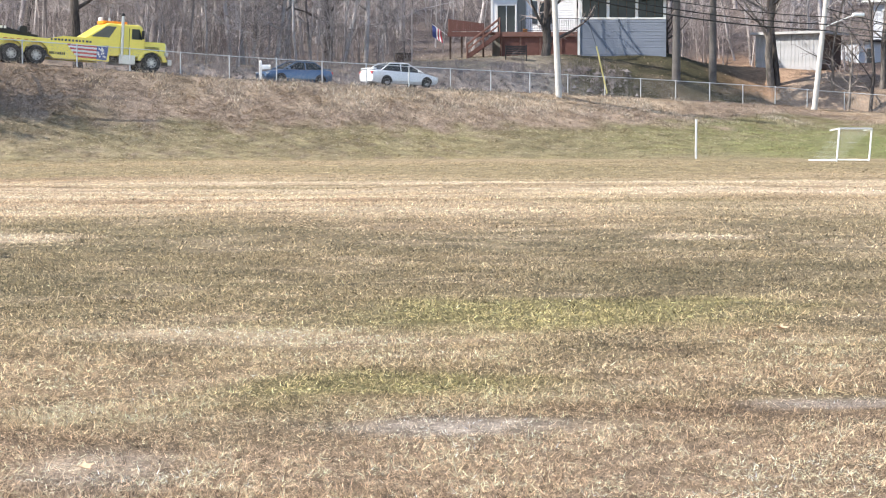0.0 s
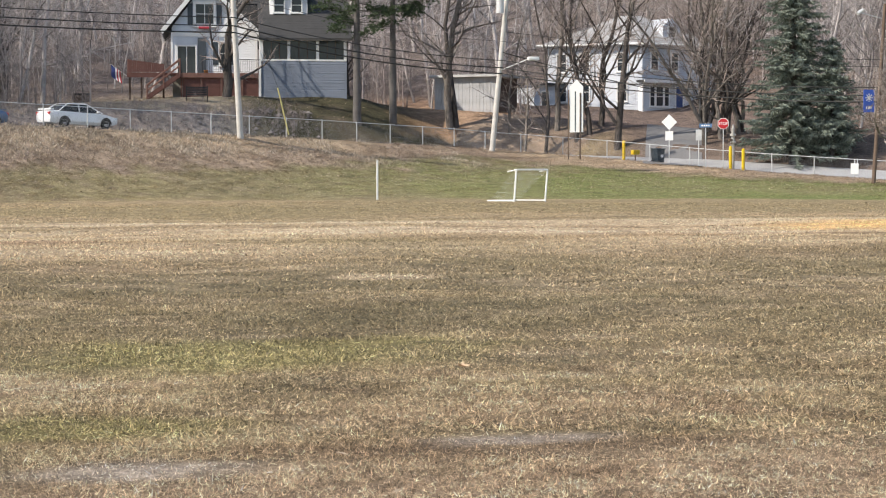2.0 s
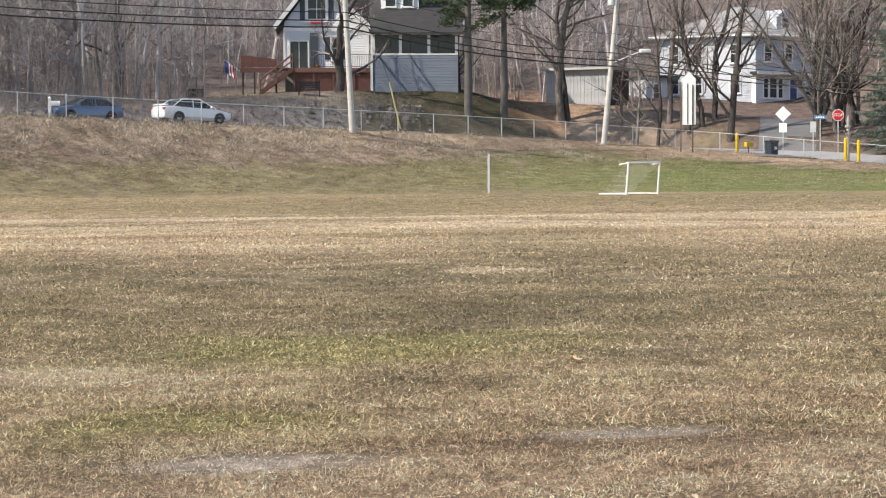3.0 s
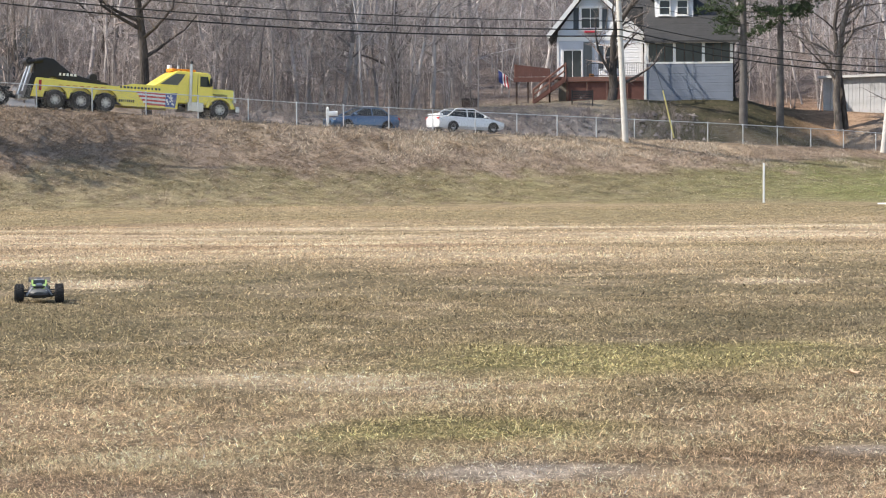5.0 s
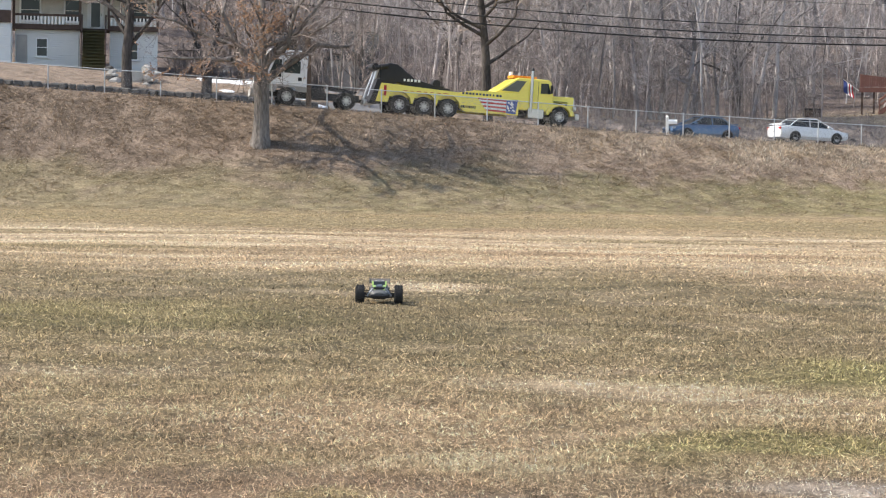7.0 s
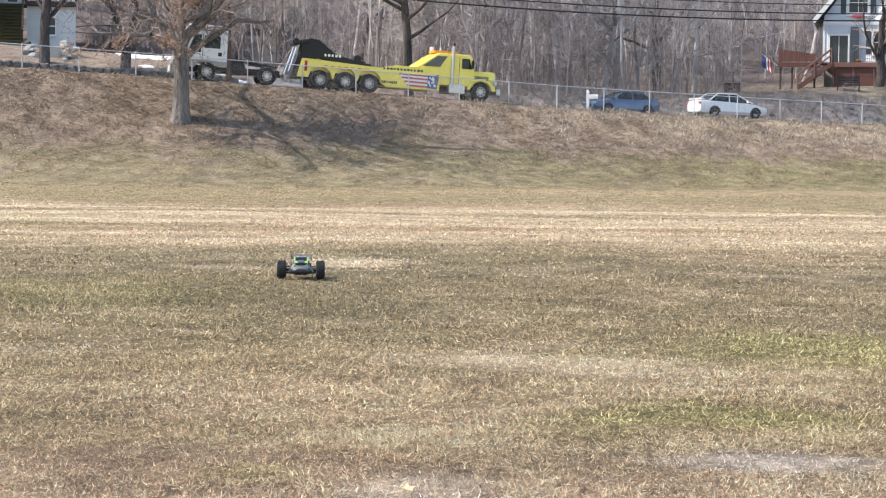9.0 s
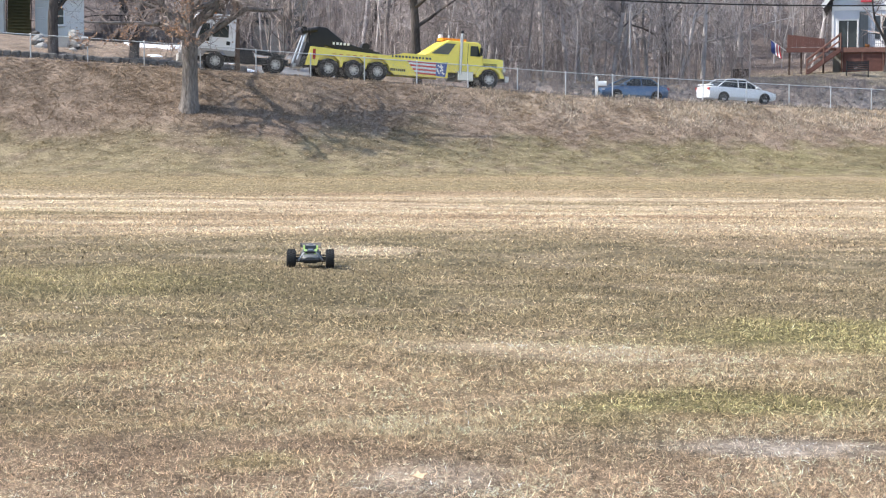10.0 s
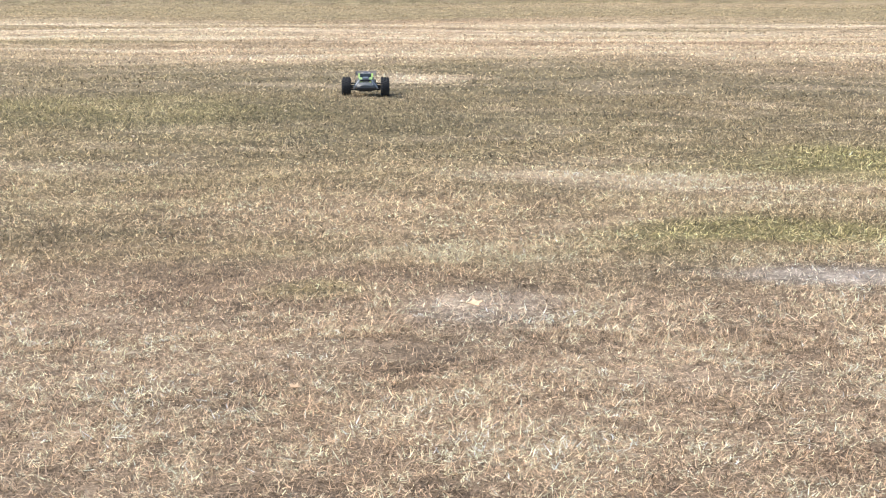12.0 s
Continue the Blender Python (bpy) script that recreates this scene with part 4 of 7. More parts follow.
def far_garage():
    h = thing("garage", pose(-19.2, 133.5, lz(-19.2, 133.5) - 0.1, 0, 0, 8) @ Matrix.Scale(0.8, 4), "dark grey garage with a white door up the drive", "garage")
    part("wall", box(B(), -3.5, 4.5, 0, 0.2, -0.5, 3.2), M_SHUTTER, h)
    part("wall", box(B(), 4.3, 4.5, 0.2, 6, -0.5, 3.2), M_SHUTTER, h)
    part("roof", prism_x(B(), [(-0.5, 3.1), (3, 5.2), (6.5, 3.1), (6.5, 2.95), (-0.5, 2.95)], -3.9, 4.9), M_SHINGLE, h)
    door(h, -2.6, -1.5, 0, 2.3, 0, M_TRIM, "white side door", False)
    f = part("vehicle_door", box(B(), 0.2, 3.2, -0.03, -0.002, 0, 2.4), M_CONCRETE, h)


far_garage()

# ---- vehicles ----
def paint(name, c, rough=0.25, metal=0.0, vary=0.06):
    m = material(name, c, rough, metal, scale=1.5, vary=vary, fine=12)
    m.node_tree.nodes["Principled BSDF"].inputs["Coat Weight"].default_value = 0.5
    return m


M_YELLOW = paint("yellow_truck_paint", (0.90, 0.75, 0.13))
M_TRUCK_WHITE = paint("white_truck_paint", (0.85, 0.85, 0.86))
M_BLACK = material("black_steel", (0.022, 0.022, 0.024), 0.5, 0.2, scale=3, vary=0.2)
M_RUBBER = material("black_rubber", (0.02, 0.02, 0.021), 0.85, scale=6, vary=0.25, bump=0.2)
M_CHROME = material("polished_metal", (0.55, 0.55, 0.56), 0.28, 0.9, scale=3, vary=0.08)
M_CARGLASS = glass("tinted_car_glass", (0.02, 0.025, 0.028))
M_PALEGLASS = glass("sleeper_glass", (0.11, 0.11, 0.10))
M_RIM = material("dull_wheel_metal", (0.34, 0.34, 0.35), 0.45, 0.6, scale=6, vary=0.2)
M_AMBER = material("amber_lens", (0.75, 0.25, 0.02), 0.3)
M_REDLENS = material("red_lens", (0.45, 0.02, 0.02), 0.3)
M_FLAGRED, M_FLAGBLUE = paint("mural_red", (0.5, 0.05, 0.05)), paint("mural_blue", (0.05, 0.09, 0.3))


def wheel(parent, x, y, r, w, rim=None, bolts=8, name="wheel"):
    """A wheel on the axis y: rounded tyre, dished rim with hub and bolts."""
    bm = B()
    prof = [(r * 0.52, -w / 2), (r * 0.9, -w / 2), (r * 0.985, -w * 0.36), (r, -w * 0.2), (r, w * 0.2), (r * 0.985, w * 0.36), (r * 0.9, w / 2), (r * 0.52, w / 2)]
    n = 24
    rings = [[bm.verts.new((math.cos(2 * math.pi * i / n) * a, b, math.sin(2 * math.pi * i / n) * a)) for a, b in prof] for i in range(n)]
    for i in range(n):
        p, q = rings[i], rings[(i + 1) % n]
        for k in range(len(prof)):
            kk = (k + 1) % len(prof)
            bm.faces.new((p[k], p[kk], q[kk], q[k]))
    wh = part(name, bm, M_RUBBER, parent, smooth=True)
    wh.location = (x, y, r)
    bm = B()
    tube(bm, (0, -w * 0.28, 0), (0, w * 0.28, 0), r * 0.54, n=20)
    rm = part("rim", bm, M_RIM, wh, "dished grey metal rim")
    bm = B()
    tube(bm, (0, -w * 0.44, 0), (0, w * 0.44, 0), r * 0.2, n=12)
    for i in range(bolts):
        a = 2 * math.pi * i / bolts
        for s in (-1, 1):
            tube(bm, (math.cos(a) * r * 0.3, 0, math.sin(a) * r * 0.3), (math.cos(a) * r * 0.3, s * w * 0.34, math.sin(a) * r * 0.3), r * 0.045, n=6)
    for s in (-1, 1):
        for i in range(20):
            a, b = 2 * math.pi * i / 20, 2 * math.pi * (i + 1) / 20
            tube(bm, (math.cos(a) * r * 0.52, s * w * 0.46, math.sin(a) * r * 0.52), (math.cos(b) * r * 0.52, s * w * 0.46, math.sin(b) * r * 0.52), r * 0.03, n=4)
    part("hub", bm, rim or M_CHROME, wh, "bright metal hub and rim edge")
    bm = B()
    for i in range(bolts):
        a = 2 * math.pi * (i + 0.5) / bolts
        for s in (-1, 1):
            tube(bm, (math.cos(a) * r * 0.41, s * w * 0.1, math.sin(a) * r * 0.41), (math.cos(a) * r * 0.41, s * w * 0.29, math.sin(a) * r * 0.41), r * 0.075, n=6)
    tagged(part("vent_hole", bm, M_RUBBER, wh), kind="stuff")
    return wh


def on_road(x, off, turn_flip=False):
    """Pose on the road: off metres from the fence line, x axis along the traffic lane, leaning with the slope."""
    d = Vector((1, float(back_y(x + 0.5) - back_y(x - 0.5)), float(road_z(x + 3) - road_z(x - 3)) / 6))
    flat = Vector((d.x, d.y, 0)).normalized()
    side = Vector((-flat.y, flat.x, 0))
    p = Vector((x, float(back_y(x)), float(road_z(x)) + 0.05)) + side * off
    f = d.normalized()
    if turn_flip:
        f, side = -f, -side
    up = f.cross(side).normalized()
    m = Matrix((f, side, up)).transposed().to_4x4()
    m.translation = p
    return m


def bars(parent, x0, x1, z, h, y, n, mat, seed, name="letter_bar"):
    """Plain bars in place of writing on a side."""
    rng = random.Random(seed)
    x = x0
    w = (x1 - x0) / n
    for i in range(n):
        part(name, box(B(), x + w * 0.1, x + w * rng.uniform(0.6, 0.9), y - 0.004, y, z, z + h), mat, parent)
        x += w


def soften(ob, width):
    """Rounded sheet-metal edges."""
    b = ob.modifiers.new("soft", "BEVEL")
    b.width, b.segments, b.limit_method = width, 2, "ANGLE"
    return ob


def wrecker():
    t = thing("tow_truck", on_road(-6.65, 2.0), "yellow heavy wrecker with black boom and flag mural", "truck")
    Y0, Y1 = -1.22, 1.22
    # x runs forward, the rear is at -5.8
    for x in (-3.95, -2.56, -1.22):
        for y in (-1.0, 1.0):
            wheel(t, x, y, 0.53, 0.5)
    for y in (-1.03, 1.03):
        wheel(t, 5.15, y, 0.53, 0.32)
    part("chassis", box(B(), -5.5, 5.6, -0.45, 0.45, 0.55, 0.85), M_BLACK, t)
    # body side with arches for the rear axles
    top = [(1.75, 1.62), (0.2, 1.62), (-0.6, 1.42), (-4.7, 1.62), (-5.0, 1.62)]
    low = [(-5.25, 0.62), (-4.65, 0.62)]
    for cx in (-3.95, -2.56, -1.22):
        low += [(cx - 0.66, 0.62)] + [(cx + 0.66 * math.cos(math.pi - a * math.pi / 6), 0.62 + 0.62 * math.sin(a * math.pi / 6)) for a in range(1, 6)] + [(cx + 0.66, 0.62)]
    low += [(-0.3, 0.42), (2.75, 0.42)]
    outline = low + [(2.75, 1.62)] + top
    for y0, y1 in ((Y0, Y0 + 0.3), (Y1 - 0.3, Y1)):
        soften(part("body_side", prism(B(), outline, y0, y1), M_YELLOW, t), 0.04)
    part("bed", box(B(), -4.9, 2.7, -0.92, 0.92, 0.95, 1.4), M_YELLOW, t)
    part("tail_panel", prism(B(), [(-5.6, 0.55), (-5.3, 0.5), (-4.95, 1.7), (-5.2, 1.85)], -1.15, 1.15), M_BLACK, t, "black rear frame")
    part("tail_light", box(B(), -4.85, -4.7, Y0 - 0.01, Y0, 0.95, 1.5), M_REDLENS, t)
    # crew cab
    cab = [(1.35, 1.6), (2.55, 2.42), (2.7, 2.5), (4.45, 2.5), (4.6, 2.4), (4.75, 1.75), (4.75, 0.75), (2.7, 0.75), (2.7, 1.6)]
    soften(part("cab", prism(B(), cab, -1.12, 1.12), M_YELLOW, t), 0.07)
    for y in (-1.135, 1.125):
        part("side_window", prism(B(), [(1.75, 1.72), (2.6, 2.33), (3.15, 2.33), (2.75, 1.72)], y, y + 0.01), M_PALEGLASS, t)
        part("side_window", prism(B(), [(4.0, 1.72), (4.0, 2.28), (4.42, 2.28), (4.6, 1.72)], y, y + 0.01), M_CARGLASS, t)
        part("door_seam", prism(B(), [(3.85, 0.8), (3.87, 0.8), (3.87, 2.35), (3.85, 2.35)], y, y + 0.01), M_BLACK, t)
    part("windscreen", prism(B(), [(4.62, 1.8), (4.77, 1.76), (4.63, 2.36), (4.57, 2.34)], -0.98, 0.98), M_CARGLASS, t)
    part("hood", box(B(), 4.75, 6.1, -0.72, 0.72, 0.75, 1.68, 0.12), M_YELLOW, t, smooth=True)
    for y0, y1 in ((-1.2, -0.72), (0.72, 1.2)):
        arch = [(4.35, 0.6), (4.42, 0.95), (4.7, 1.16), (5.15, 1.22), (5.6, 1.14), (5.95, 0.85), (6.05, 0.6)] + [(5.15 + 0.62 * math.cos(a * math.pi / 6), 0.58 + 0.52 * math.sin(a * math.pi / 6)) for a in range(0, 7)]
        soften(part("fender", prism(B(), arch, y0, y1), M_YELLOW, t), 0.05)
    part("grille", box(B(), 6.1, 6.16, -0.55, 0.55, 0.8, 1.6, 0.02), M_CHROME, t)
    part("bumper", box(B(), 6.05, 6.3, -1.18, 1.18, 0.4, 0.75, 0.05), M_CHROME, t)
    for y in (-0.95, 0.95):
        part("headlight", box(B(), 5.95, 6.12, y - 0.13, y + 0.13, 0.95, 1.15, 0.03), M_CHROME, t)
    bm = B()
    for k in range(6):
        box(bm, 4.9, 5.7, -0.745, -0.735, 1.12 + k * 0.05, 1.145 + k * 0.05)
    part("hood_vent", bm, M_BLACK, t)
    for y in (-1.2, 1.2):
        bm = tube(B(), (3.45, y, 0.6), (3.45, y, 2.75), 0.085, n=12)
        tube(bm, (3.45, y, 2.72), (3.45, y, 2.95), 0.07, n=10)
        part("exhaust_pipe", bm, M_CHROME, t)
    part("stack_cap", bmesh_ball(3.45, -1.2, 2.98, 0.1), M_BLACK, t)
    part("tool_box", box(B(), 3.3, 4.2, -1.24, -0.8, 0.35, 0.85, 0.03), M_CHROME, t, "polished step box")
    part("fuel_tank", tube(B(), (3.3, 0.95, 0.65), (4.2, 0.95, 0.65), 0.3, n=14), M_CHROME, t)
    bm = B()
    for i in range(5):
        box(bm, 2.55 + i * 0.28, 2.8 + i * 0.28, -0.55, 0.55, 2.52, 2.66, 0.03)
    part("light_bar", bm, M_AMBER, t, "amber beacon bar")
    part("beacon", box(B(), 2.5, 2.65, -0.2, 0.2, 2.66, 2.85, 0.03), M_TRIM, t)
    for y in (-1.35, 1.35):
        part("mirror", box(B(), 4.5, 4.6, y - 0.1, y + 0.1, 1.75, 2.2, 0.02), M_BLACK, t)
    # boom
    bm = prism(B(), [(-4.9, 1.55), (-4.9, 2.55), (-4.4, 2.78), (-3.9, 2.72), (-2.9, 2.0), (-1.5, 1.68), (-0.9, 1.62), (-0.9, 1.45), (-3.0, 1.5), (-3.9, 1.75), (-4.35, 1.55)], -0.35, 0.35)
    soften(part("boom", bm, M_BLACK, t), 0.06)
    bm = tube(B(), (-5.45, -0.3, 0.9), (-5.0, -0.3, 2.55), 0.09, n=8)
    tube(bm, (-5.6, 0.3, 0.7), (-5.05, 0.3, 2.4), 0.08, n=8)
    box(bm, -5.75, -5.2, -0.5, 0.5, 0.45, 0.7, 0.04)
    part("towing_arm", bm, M_CHROME, t)
    bm = tube(B(), (-5.25, -0.45, 2.45), (-4.5, -0.45, 2.6), 0.12, n=10)
    tube(bm, (-5.2, -0.5, 2.5), (-5.2, 0.5, 2.5), 0.2, n=12)
    part("sheave_head", bm, M_BLACK, t)
    bm = B()
    tube(bm, (-1.7, -0.3, 1.85), (-1.7, 0.3, 1.85), 0.22, n=12)
    box(bm, -2.0, -1.3, -0.35, 0.35, 1.62, 1.75, 0.02)
    part("winch", bm, M_BLACK, t)
    bars(t, -3.6, -2.6, 1.85, 0.14, -0.36, 5, M_TRIM, 3)
    # side lettering and mural
    bars(t, -0.5, 1.8, 1.36, 0.11, Y0, 12, M_SHUTTER, 1)
    bars(t, -0.55, 0.35, 0.62, 0.14, Y0, 8, M_BLACK, 2)
    bars(t, -3.8, -1.2, 1.28, 0.035, Y0, 7, M_FLAGRED, 4)
    bars(t, -3.5, -1.3, 1.2, 0.03, Y0, 6, M_FLAGRED, 5)
    bars(t, 4.95, 5.75, 0.95 + 0.2, 0.14, -0.725, 4, M_BLACK, 6)
    for k in range(7):
        z = 0.55 + 0.1 * k
        part("mural_stripe", prism(B(), [(0.9 - 0.08 * k, z), (2.05, z - 0.03), (2.05, z + 0.07), (0.9 - 0.08 * k, z + 0.1)], Y0 - 0.004, Y0), M_FLAGRED if k % 2 == 0 else M_TRIM, t)
    part("mural_field", prism(B(), [(2.05, 0.5), (2.6, 0.48), (2.7, 1.28), (2.05, 1.22)], Y0 - 0.005, Y0), M_FLAGBLUE, t)
    bm = B()
    rng = random.Random(9)
    for k in range(14):
        x, z = rng.uniform(2.12, 2.55), rng.uniform(0.6, 1.15)
        box(bm, x - 0.045, x + 0.045, Y0 - 0.009, Y0 - 0.005, z - 0.045, z + 0.045)
    part("mural_star", bm, M_TRIM, t)
    return t


def bmesh_ball(x, y, z, r, n=10):
    bm = B()
    bmesh.ops.create_uvsphere(bm, u_segments=n, v_segments=n // 2 + 1, radius=r, matrix=Matrix.Translation((x, y, z)))
    return bm


def yard_tractor():
    """Terminal tractor, towed with its cab to the rear; x forward, front at +2.9."""
    t = thing("yard_tractor", on_road(-15.3, 2.0, True), "white cab yard tractor being towed behind the wrecker", "truck")
    part("frame", box(B(), -2.9, 2.6, -0.45, 0.45, 0.5, 0.85, 0.02), M_BLACK, t)
    for y in (-1.0, 1.0):
        wheel(t, 1.05, y, 0.5, 0.3)
        wheel(t, -2.15, y, 0.5, 0.5)
    cab = [(0.0, 0.85), (0.0, 2.85), (0.15, 2.95), (2.05, 2.85), (2.2, 2.72), (2.75, 1.55), (2.85, 1.15), (2.85, 0.75), (1.7, 0.75), (1.5, 1.05), (0.7, 1.05), (0.45, 0.85)]
    soften(part("cab", prism(B(), cab, -1.12, 1.12), M_TRUCK_WHITE, t), 0.09)
    for y in (-1.13, 1.12):
        part("side_window", prism(B(), [(0.4, 1.75), (0.4, 2.4), (1.25, 2.4), (1.25, 1.75)], y, y + 0.01), M_CARGLASS, t)
        part("quarter_window", prism(B(), [(1.4, 1.5), (1.4, 2.45), (1.75, 2.45), (2.1, 1.5)], y, y + 0.01), M_CARGLASS, t)
        part("door_seam", prism(B(), [(1.31, 1.1), (1.33, 1.1), (1.33, 2.6), (1.31, 2.6)], y, y + 0.01), M_BLACK, t)
    part("windscreen", prism(B(), [(2.3, 2.6), (2.34, 2.6), (2.79, 1.62), (2.72, 1.62)], -0.95, 0.95), M_CARGLASS, t)
    for y in (-1.14, 1.12):
        part("skirt", prism(B(), [(0.0, 0.78), (0.45, 0.78), (0.72, 1.0), (1.5, 1.0), (1.72, 0.7), (2.86, 0.7), (2.86, 1.0), (1.6, 1.12), (0.0, 1.05)], y, y + 0.02), M_CONCRETE, t, "grey lower body trim")
        part("door_sticker", box(B(), 0.3, 0.5, y - 0.001 if y < 0 else y + 0.02, y + 0.0 if y < 0 else y + 0.021, 1.35, 1.55), M_BLACK, t)
    part("grab_handle", tube(B(), (0.08, -1.17, 1.3), (0.08, -1.17, 2.3), 0.02, n=6), M_BLACK, t)
    part("visor", box(B(), 0.15, 2.1, -1.1, 1.1, 2.86, 2.97, 0.04), M_TRUCK_WHITE, t)
    part("bumper", box(B(), 2.55, 2.98, -1.15, 1.15, 0.4, 0.8, 0.05), M_CONCRETE, t, "scuffed grey bumper")
    for y in (-0.8, 0.8):
        part("headlight", box(B(), 2.86, 2.9, y - 0.14, y + 0.14, 0.95, 1.1, 0.02), M_CHROME, t)
    part("beacon", tube(B(), (1.1, 0, 2.97), (1.1, 0, 3.15), 0.07, n=10), M_AMBER, t)
    for y in (-1.3, 1.3):
        part("mirror", box(B(), 2.35, 2.42, y - 0.1, y + 0.1, 1.7, 2.15, 0.02), M_BLACK, t)
    bm = box(B(), -1.0, -0.1, -1.0, 1.0, 0.5, 1.05, 0.03)
    box(bm, -0.95, -0.15, -0.5, 0.5, 1.05, 1.2)
    part("deck_box", bm, M_BLACK, t)
    part("fifth_wheel", prism(B(), [(-2.7, 0.95), (-1.3, 1.05), (-1.1, 1.15), (-1.35, 1.22), (-2.8, 1.05)], -0.45, 0.45), M_BLACK, t)
    part("tow_bar", box(B(), -3.9, -2.9, -0.12, 0.12, 0.5, 0.68), M_BLACK, t)
    return t


def sedan(m, mat, label, L=4.65, H=1.42, W=1.78, rear_lip=0.05):
    """Four-door saloon; x forward from the centre. The body is lofted from sections across the car."""
    t = thing("car", m, label, "car", "cars on the road")
    k = L / 4.65
    # station x, bottom z, belt z (side top), half width
    st = [(-2.32, 0.42, 0.80, 0.62), (-2.25, 0.30, 0.92, 0.76), (-1.9, 0.24, 0.98, 0.85), (-1.3, 0.22, 0.97, 0.88), (0, 0.2, 0.93, 0.89), (0.9, 0.2, 0.92, 0.88), (1.5, 0.22, 0.84, 0.86), (2.0, 0.25, 0.74, 0.80), (2.25, 0.32, 0.66, 0.68), (2.33, 0.42, 0.58, 0.5)]
    bm = B()
    rings = []
    for x, zb, zt, w in st:
        w *= W / 1.78
        pts = [(-w * 0.86, zb), (-w, zb + 0.16), (-w, zt - 0.16), (-w * 0.94, zt - 0.03), (-w * 0.8, zt), (0, zt + 0.03), (w * 0.8, zt), (w * 0.94, zt - 0.03), (w, zt - 0.16), (w, zb + 0.16), (w * 0.86, zb)]
        rings.append([bm.verts.new((x * k, y, z)) for y, z in pts])
    for p, q in zip(rings, rings[1:]):
        for i in range(len(p)):
            j = (i + 1) % len(p)
            bm.faces.new((p[i], p[j], q[j], q[i]))
    bm.faces.new(rings[0])
    bm.faces.new(rings[-1][::-1])
    part("body", bm, mat, t, smooth=True)
    # cabin: glass with a roof and pillars over it
    z0 = 0.9
    cab = [(-1.75, z0, 0.78), (-1.05, H - 0.05, 0.60), (-0.5, H, 0.61), (0.15, H - 0.02, 0.60), (1.12, z0 - 0.02, 0.76)]
    bm = B()
    rings = [[bm.verts.new((x * k, s * w * W / 1.78, z)) for s in (-1, 1)] for x, z, w in cab]
    low = [[bm.verts.new((x * k, s * 0.79 * W / 1.78, z0 - 0.02)) for s in (-1, 1)] for x, z, w in cab]
    for a, b in zip(rings, rings[1:]):
        bm.faces.new((a[0], a[1], b[1], b[0]))
    for s in (0, 1):
        for i in range(len(cab) - 1):
            if i == 0:
                bm.faces.new((rings[0][s], rings[1][s], low[1][s]))
            elif i == len(cab) - 2:
                bm.faces.new((rings[i][s], rings[i + 1][s], low[i][s]))
            else:
                bm.faces.new((rings[i][s], rings[i + 1][s], low[i + 1][s], low[i][s]))
    part("window_glass", bm, M_CARGLASS, t, "tinted windows")
    bm = B()
    vs = [[bm.verts.new((x * k, s * w * W / 1.78, z + 0.02)) for s in (-1, 1)] for x, z, w in ((-1.12, H - 0.09, 0.64), (-0.9, H - 0.02, 0.62), (-0.5, H + 0.01, 0.63), (0.15, H - 0.01, 0.62), (0.26, H - 0.07, 0.64))]
    for a, b in zip(vs, vs[1:]):
        bm.faces.new((a[0], a[1], b[1], b[0]))
    bmesh.ops.solidify(bm, geom=bm.faces[:], thickness=0.03)
    part("roof", bm, mat, t, smooth=True)
    for s in (-1, 1):
        bm = B()
        y0, y1 = s * 0.63 * W / 1.78, s * 0.80 * W / 1.78
        for x0, xz, x1 in ((-1.1, H - 0.07, -1.8), (-0.35, H - 0.02, -0.38), (0.2, H - 0.06, 1.15)):
            tube(bm, (x0 * k, y0, xz), (x1 * k, y1, z0), 0.032, n=6)
        tube(bm, (-1.1 * k, y0, H - 0.06), (0.2 * k, y0, H - 0.04), 0.035, n=6)
        part("pillar", bm, mat, t)
        part("mirror", box(B(), 0.75, 0.9, s * 0.92 - 0.08, s * 0.92 + 0.08, 0.92, 1.05, 0.03), mat, t)
        part("headlight", box(B(), 2.02 * k, 2.24 * k, s * 0.6 - 0.12, s * 0.6 + 0.12, 0.58, 0.7, 0.03), M_CHROME, t)
        part("tail_light", box(B(), -2.31 * k, -2.16 * k, s * 0.62 - 0.14, s * 0.62 + 0.14, 0.72, 0.88, 0.02), M_REDLENS, t)
        for x in (1.35 * k, -1.38 * k):
            bm = B()
            ring = []
            for i in range(9):
                a = math.pi * i / 8
                ring.append((x + 0.385 * math.cos(a), 0.3 + 0.385 * math.sin(a)))
            y = s * 0.895 * W / 1.78
            f = [bm.verts.new((px, y, pz)) for px, pz in ring]
            bm.faces.new(f)
            part("wheel_arch", bm, M_BLACK, t)
        for x in (-0.4, 0.62):
            part("door_handle", box(B(), x, x + 0.16, s * 0.90 - 0.015, s * 0.90 + 0.015, 0.78, 0.81, 0.005), mat, t)
        for x in (1.35 * k, -1.38 * k):
            wheel(t, x, s * 0.80 * W / 1.78, 0.32, 0.21, M_GALV, 5)
    part("spoiler", box(B(), -2.2 * k, -1.98 * k, -0.7, 0.7, 1.0, 1.0 + rear_lip, 0.015), mat, t)
    return t


wrecker()
yard_tractor()
sedan(on_road(13.3, 2.2), paint("white_car_paint", (0.80, 0.81, 0.82)), "white four-door saloon car driving along the road", 4.75, 1.45, 1.82, 0.09)
sedan(on_road(8.7, 6.0, True), paint("blue_car_paint", (0.07, 0.13, 0.23), 0.3, 0.4), "metallic blue saloon car driving along the road", 4.55, 1.43)


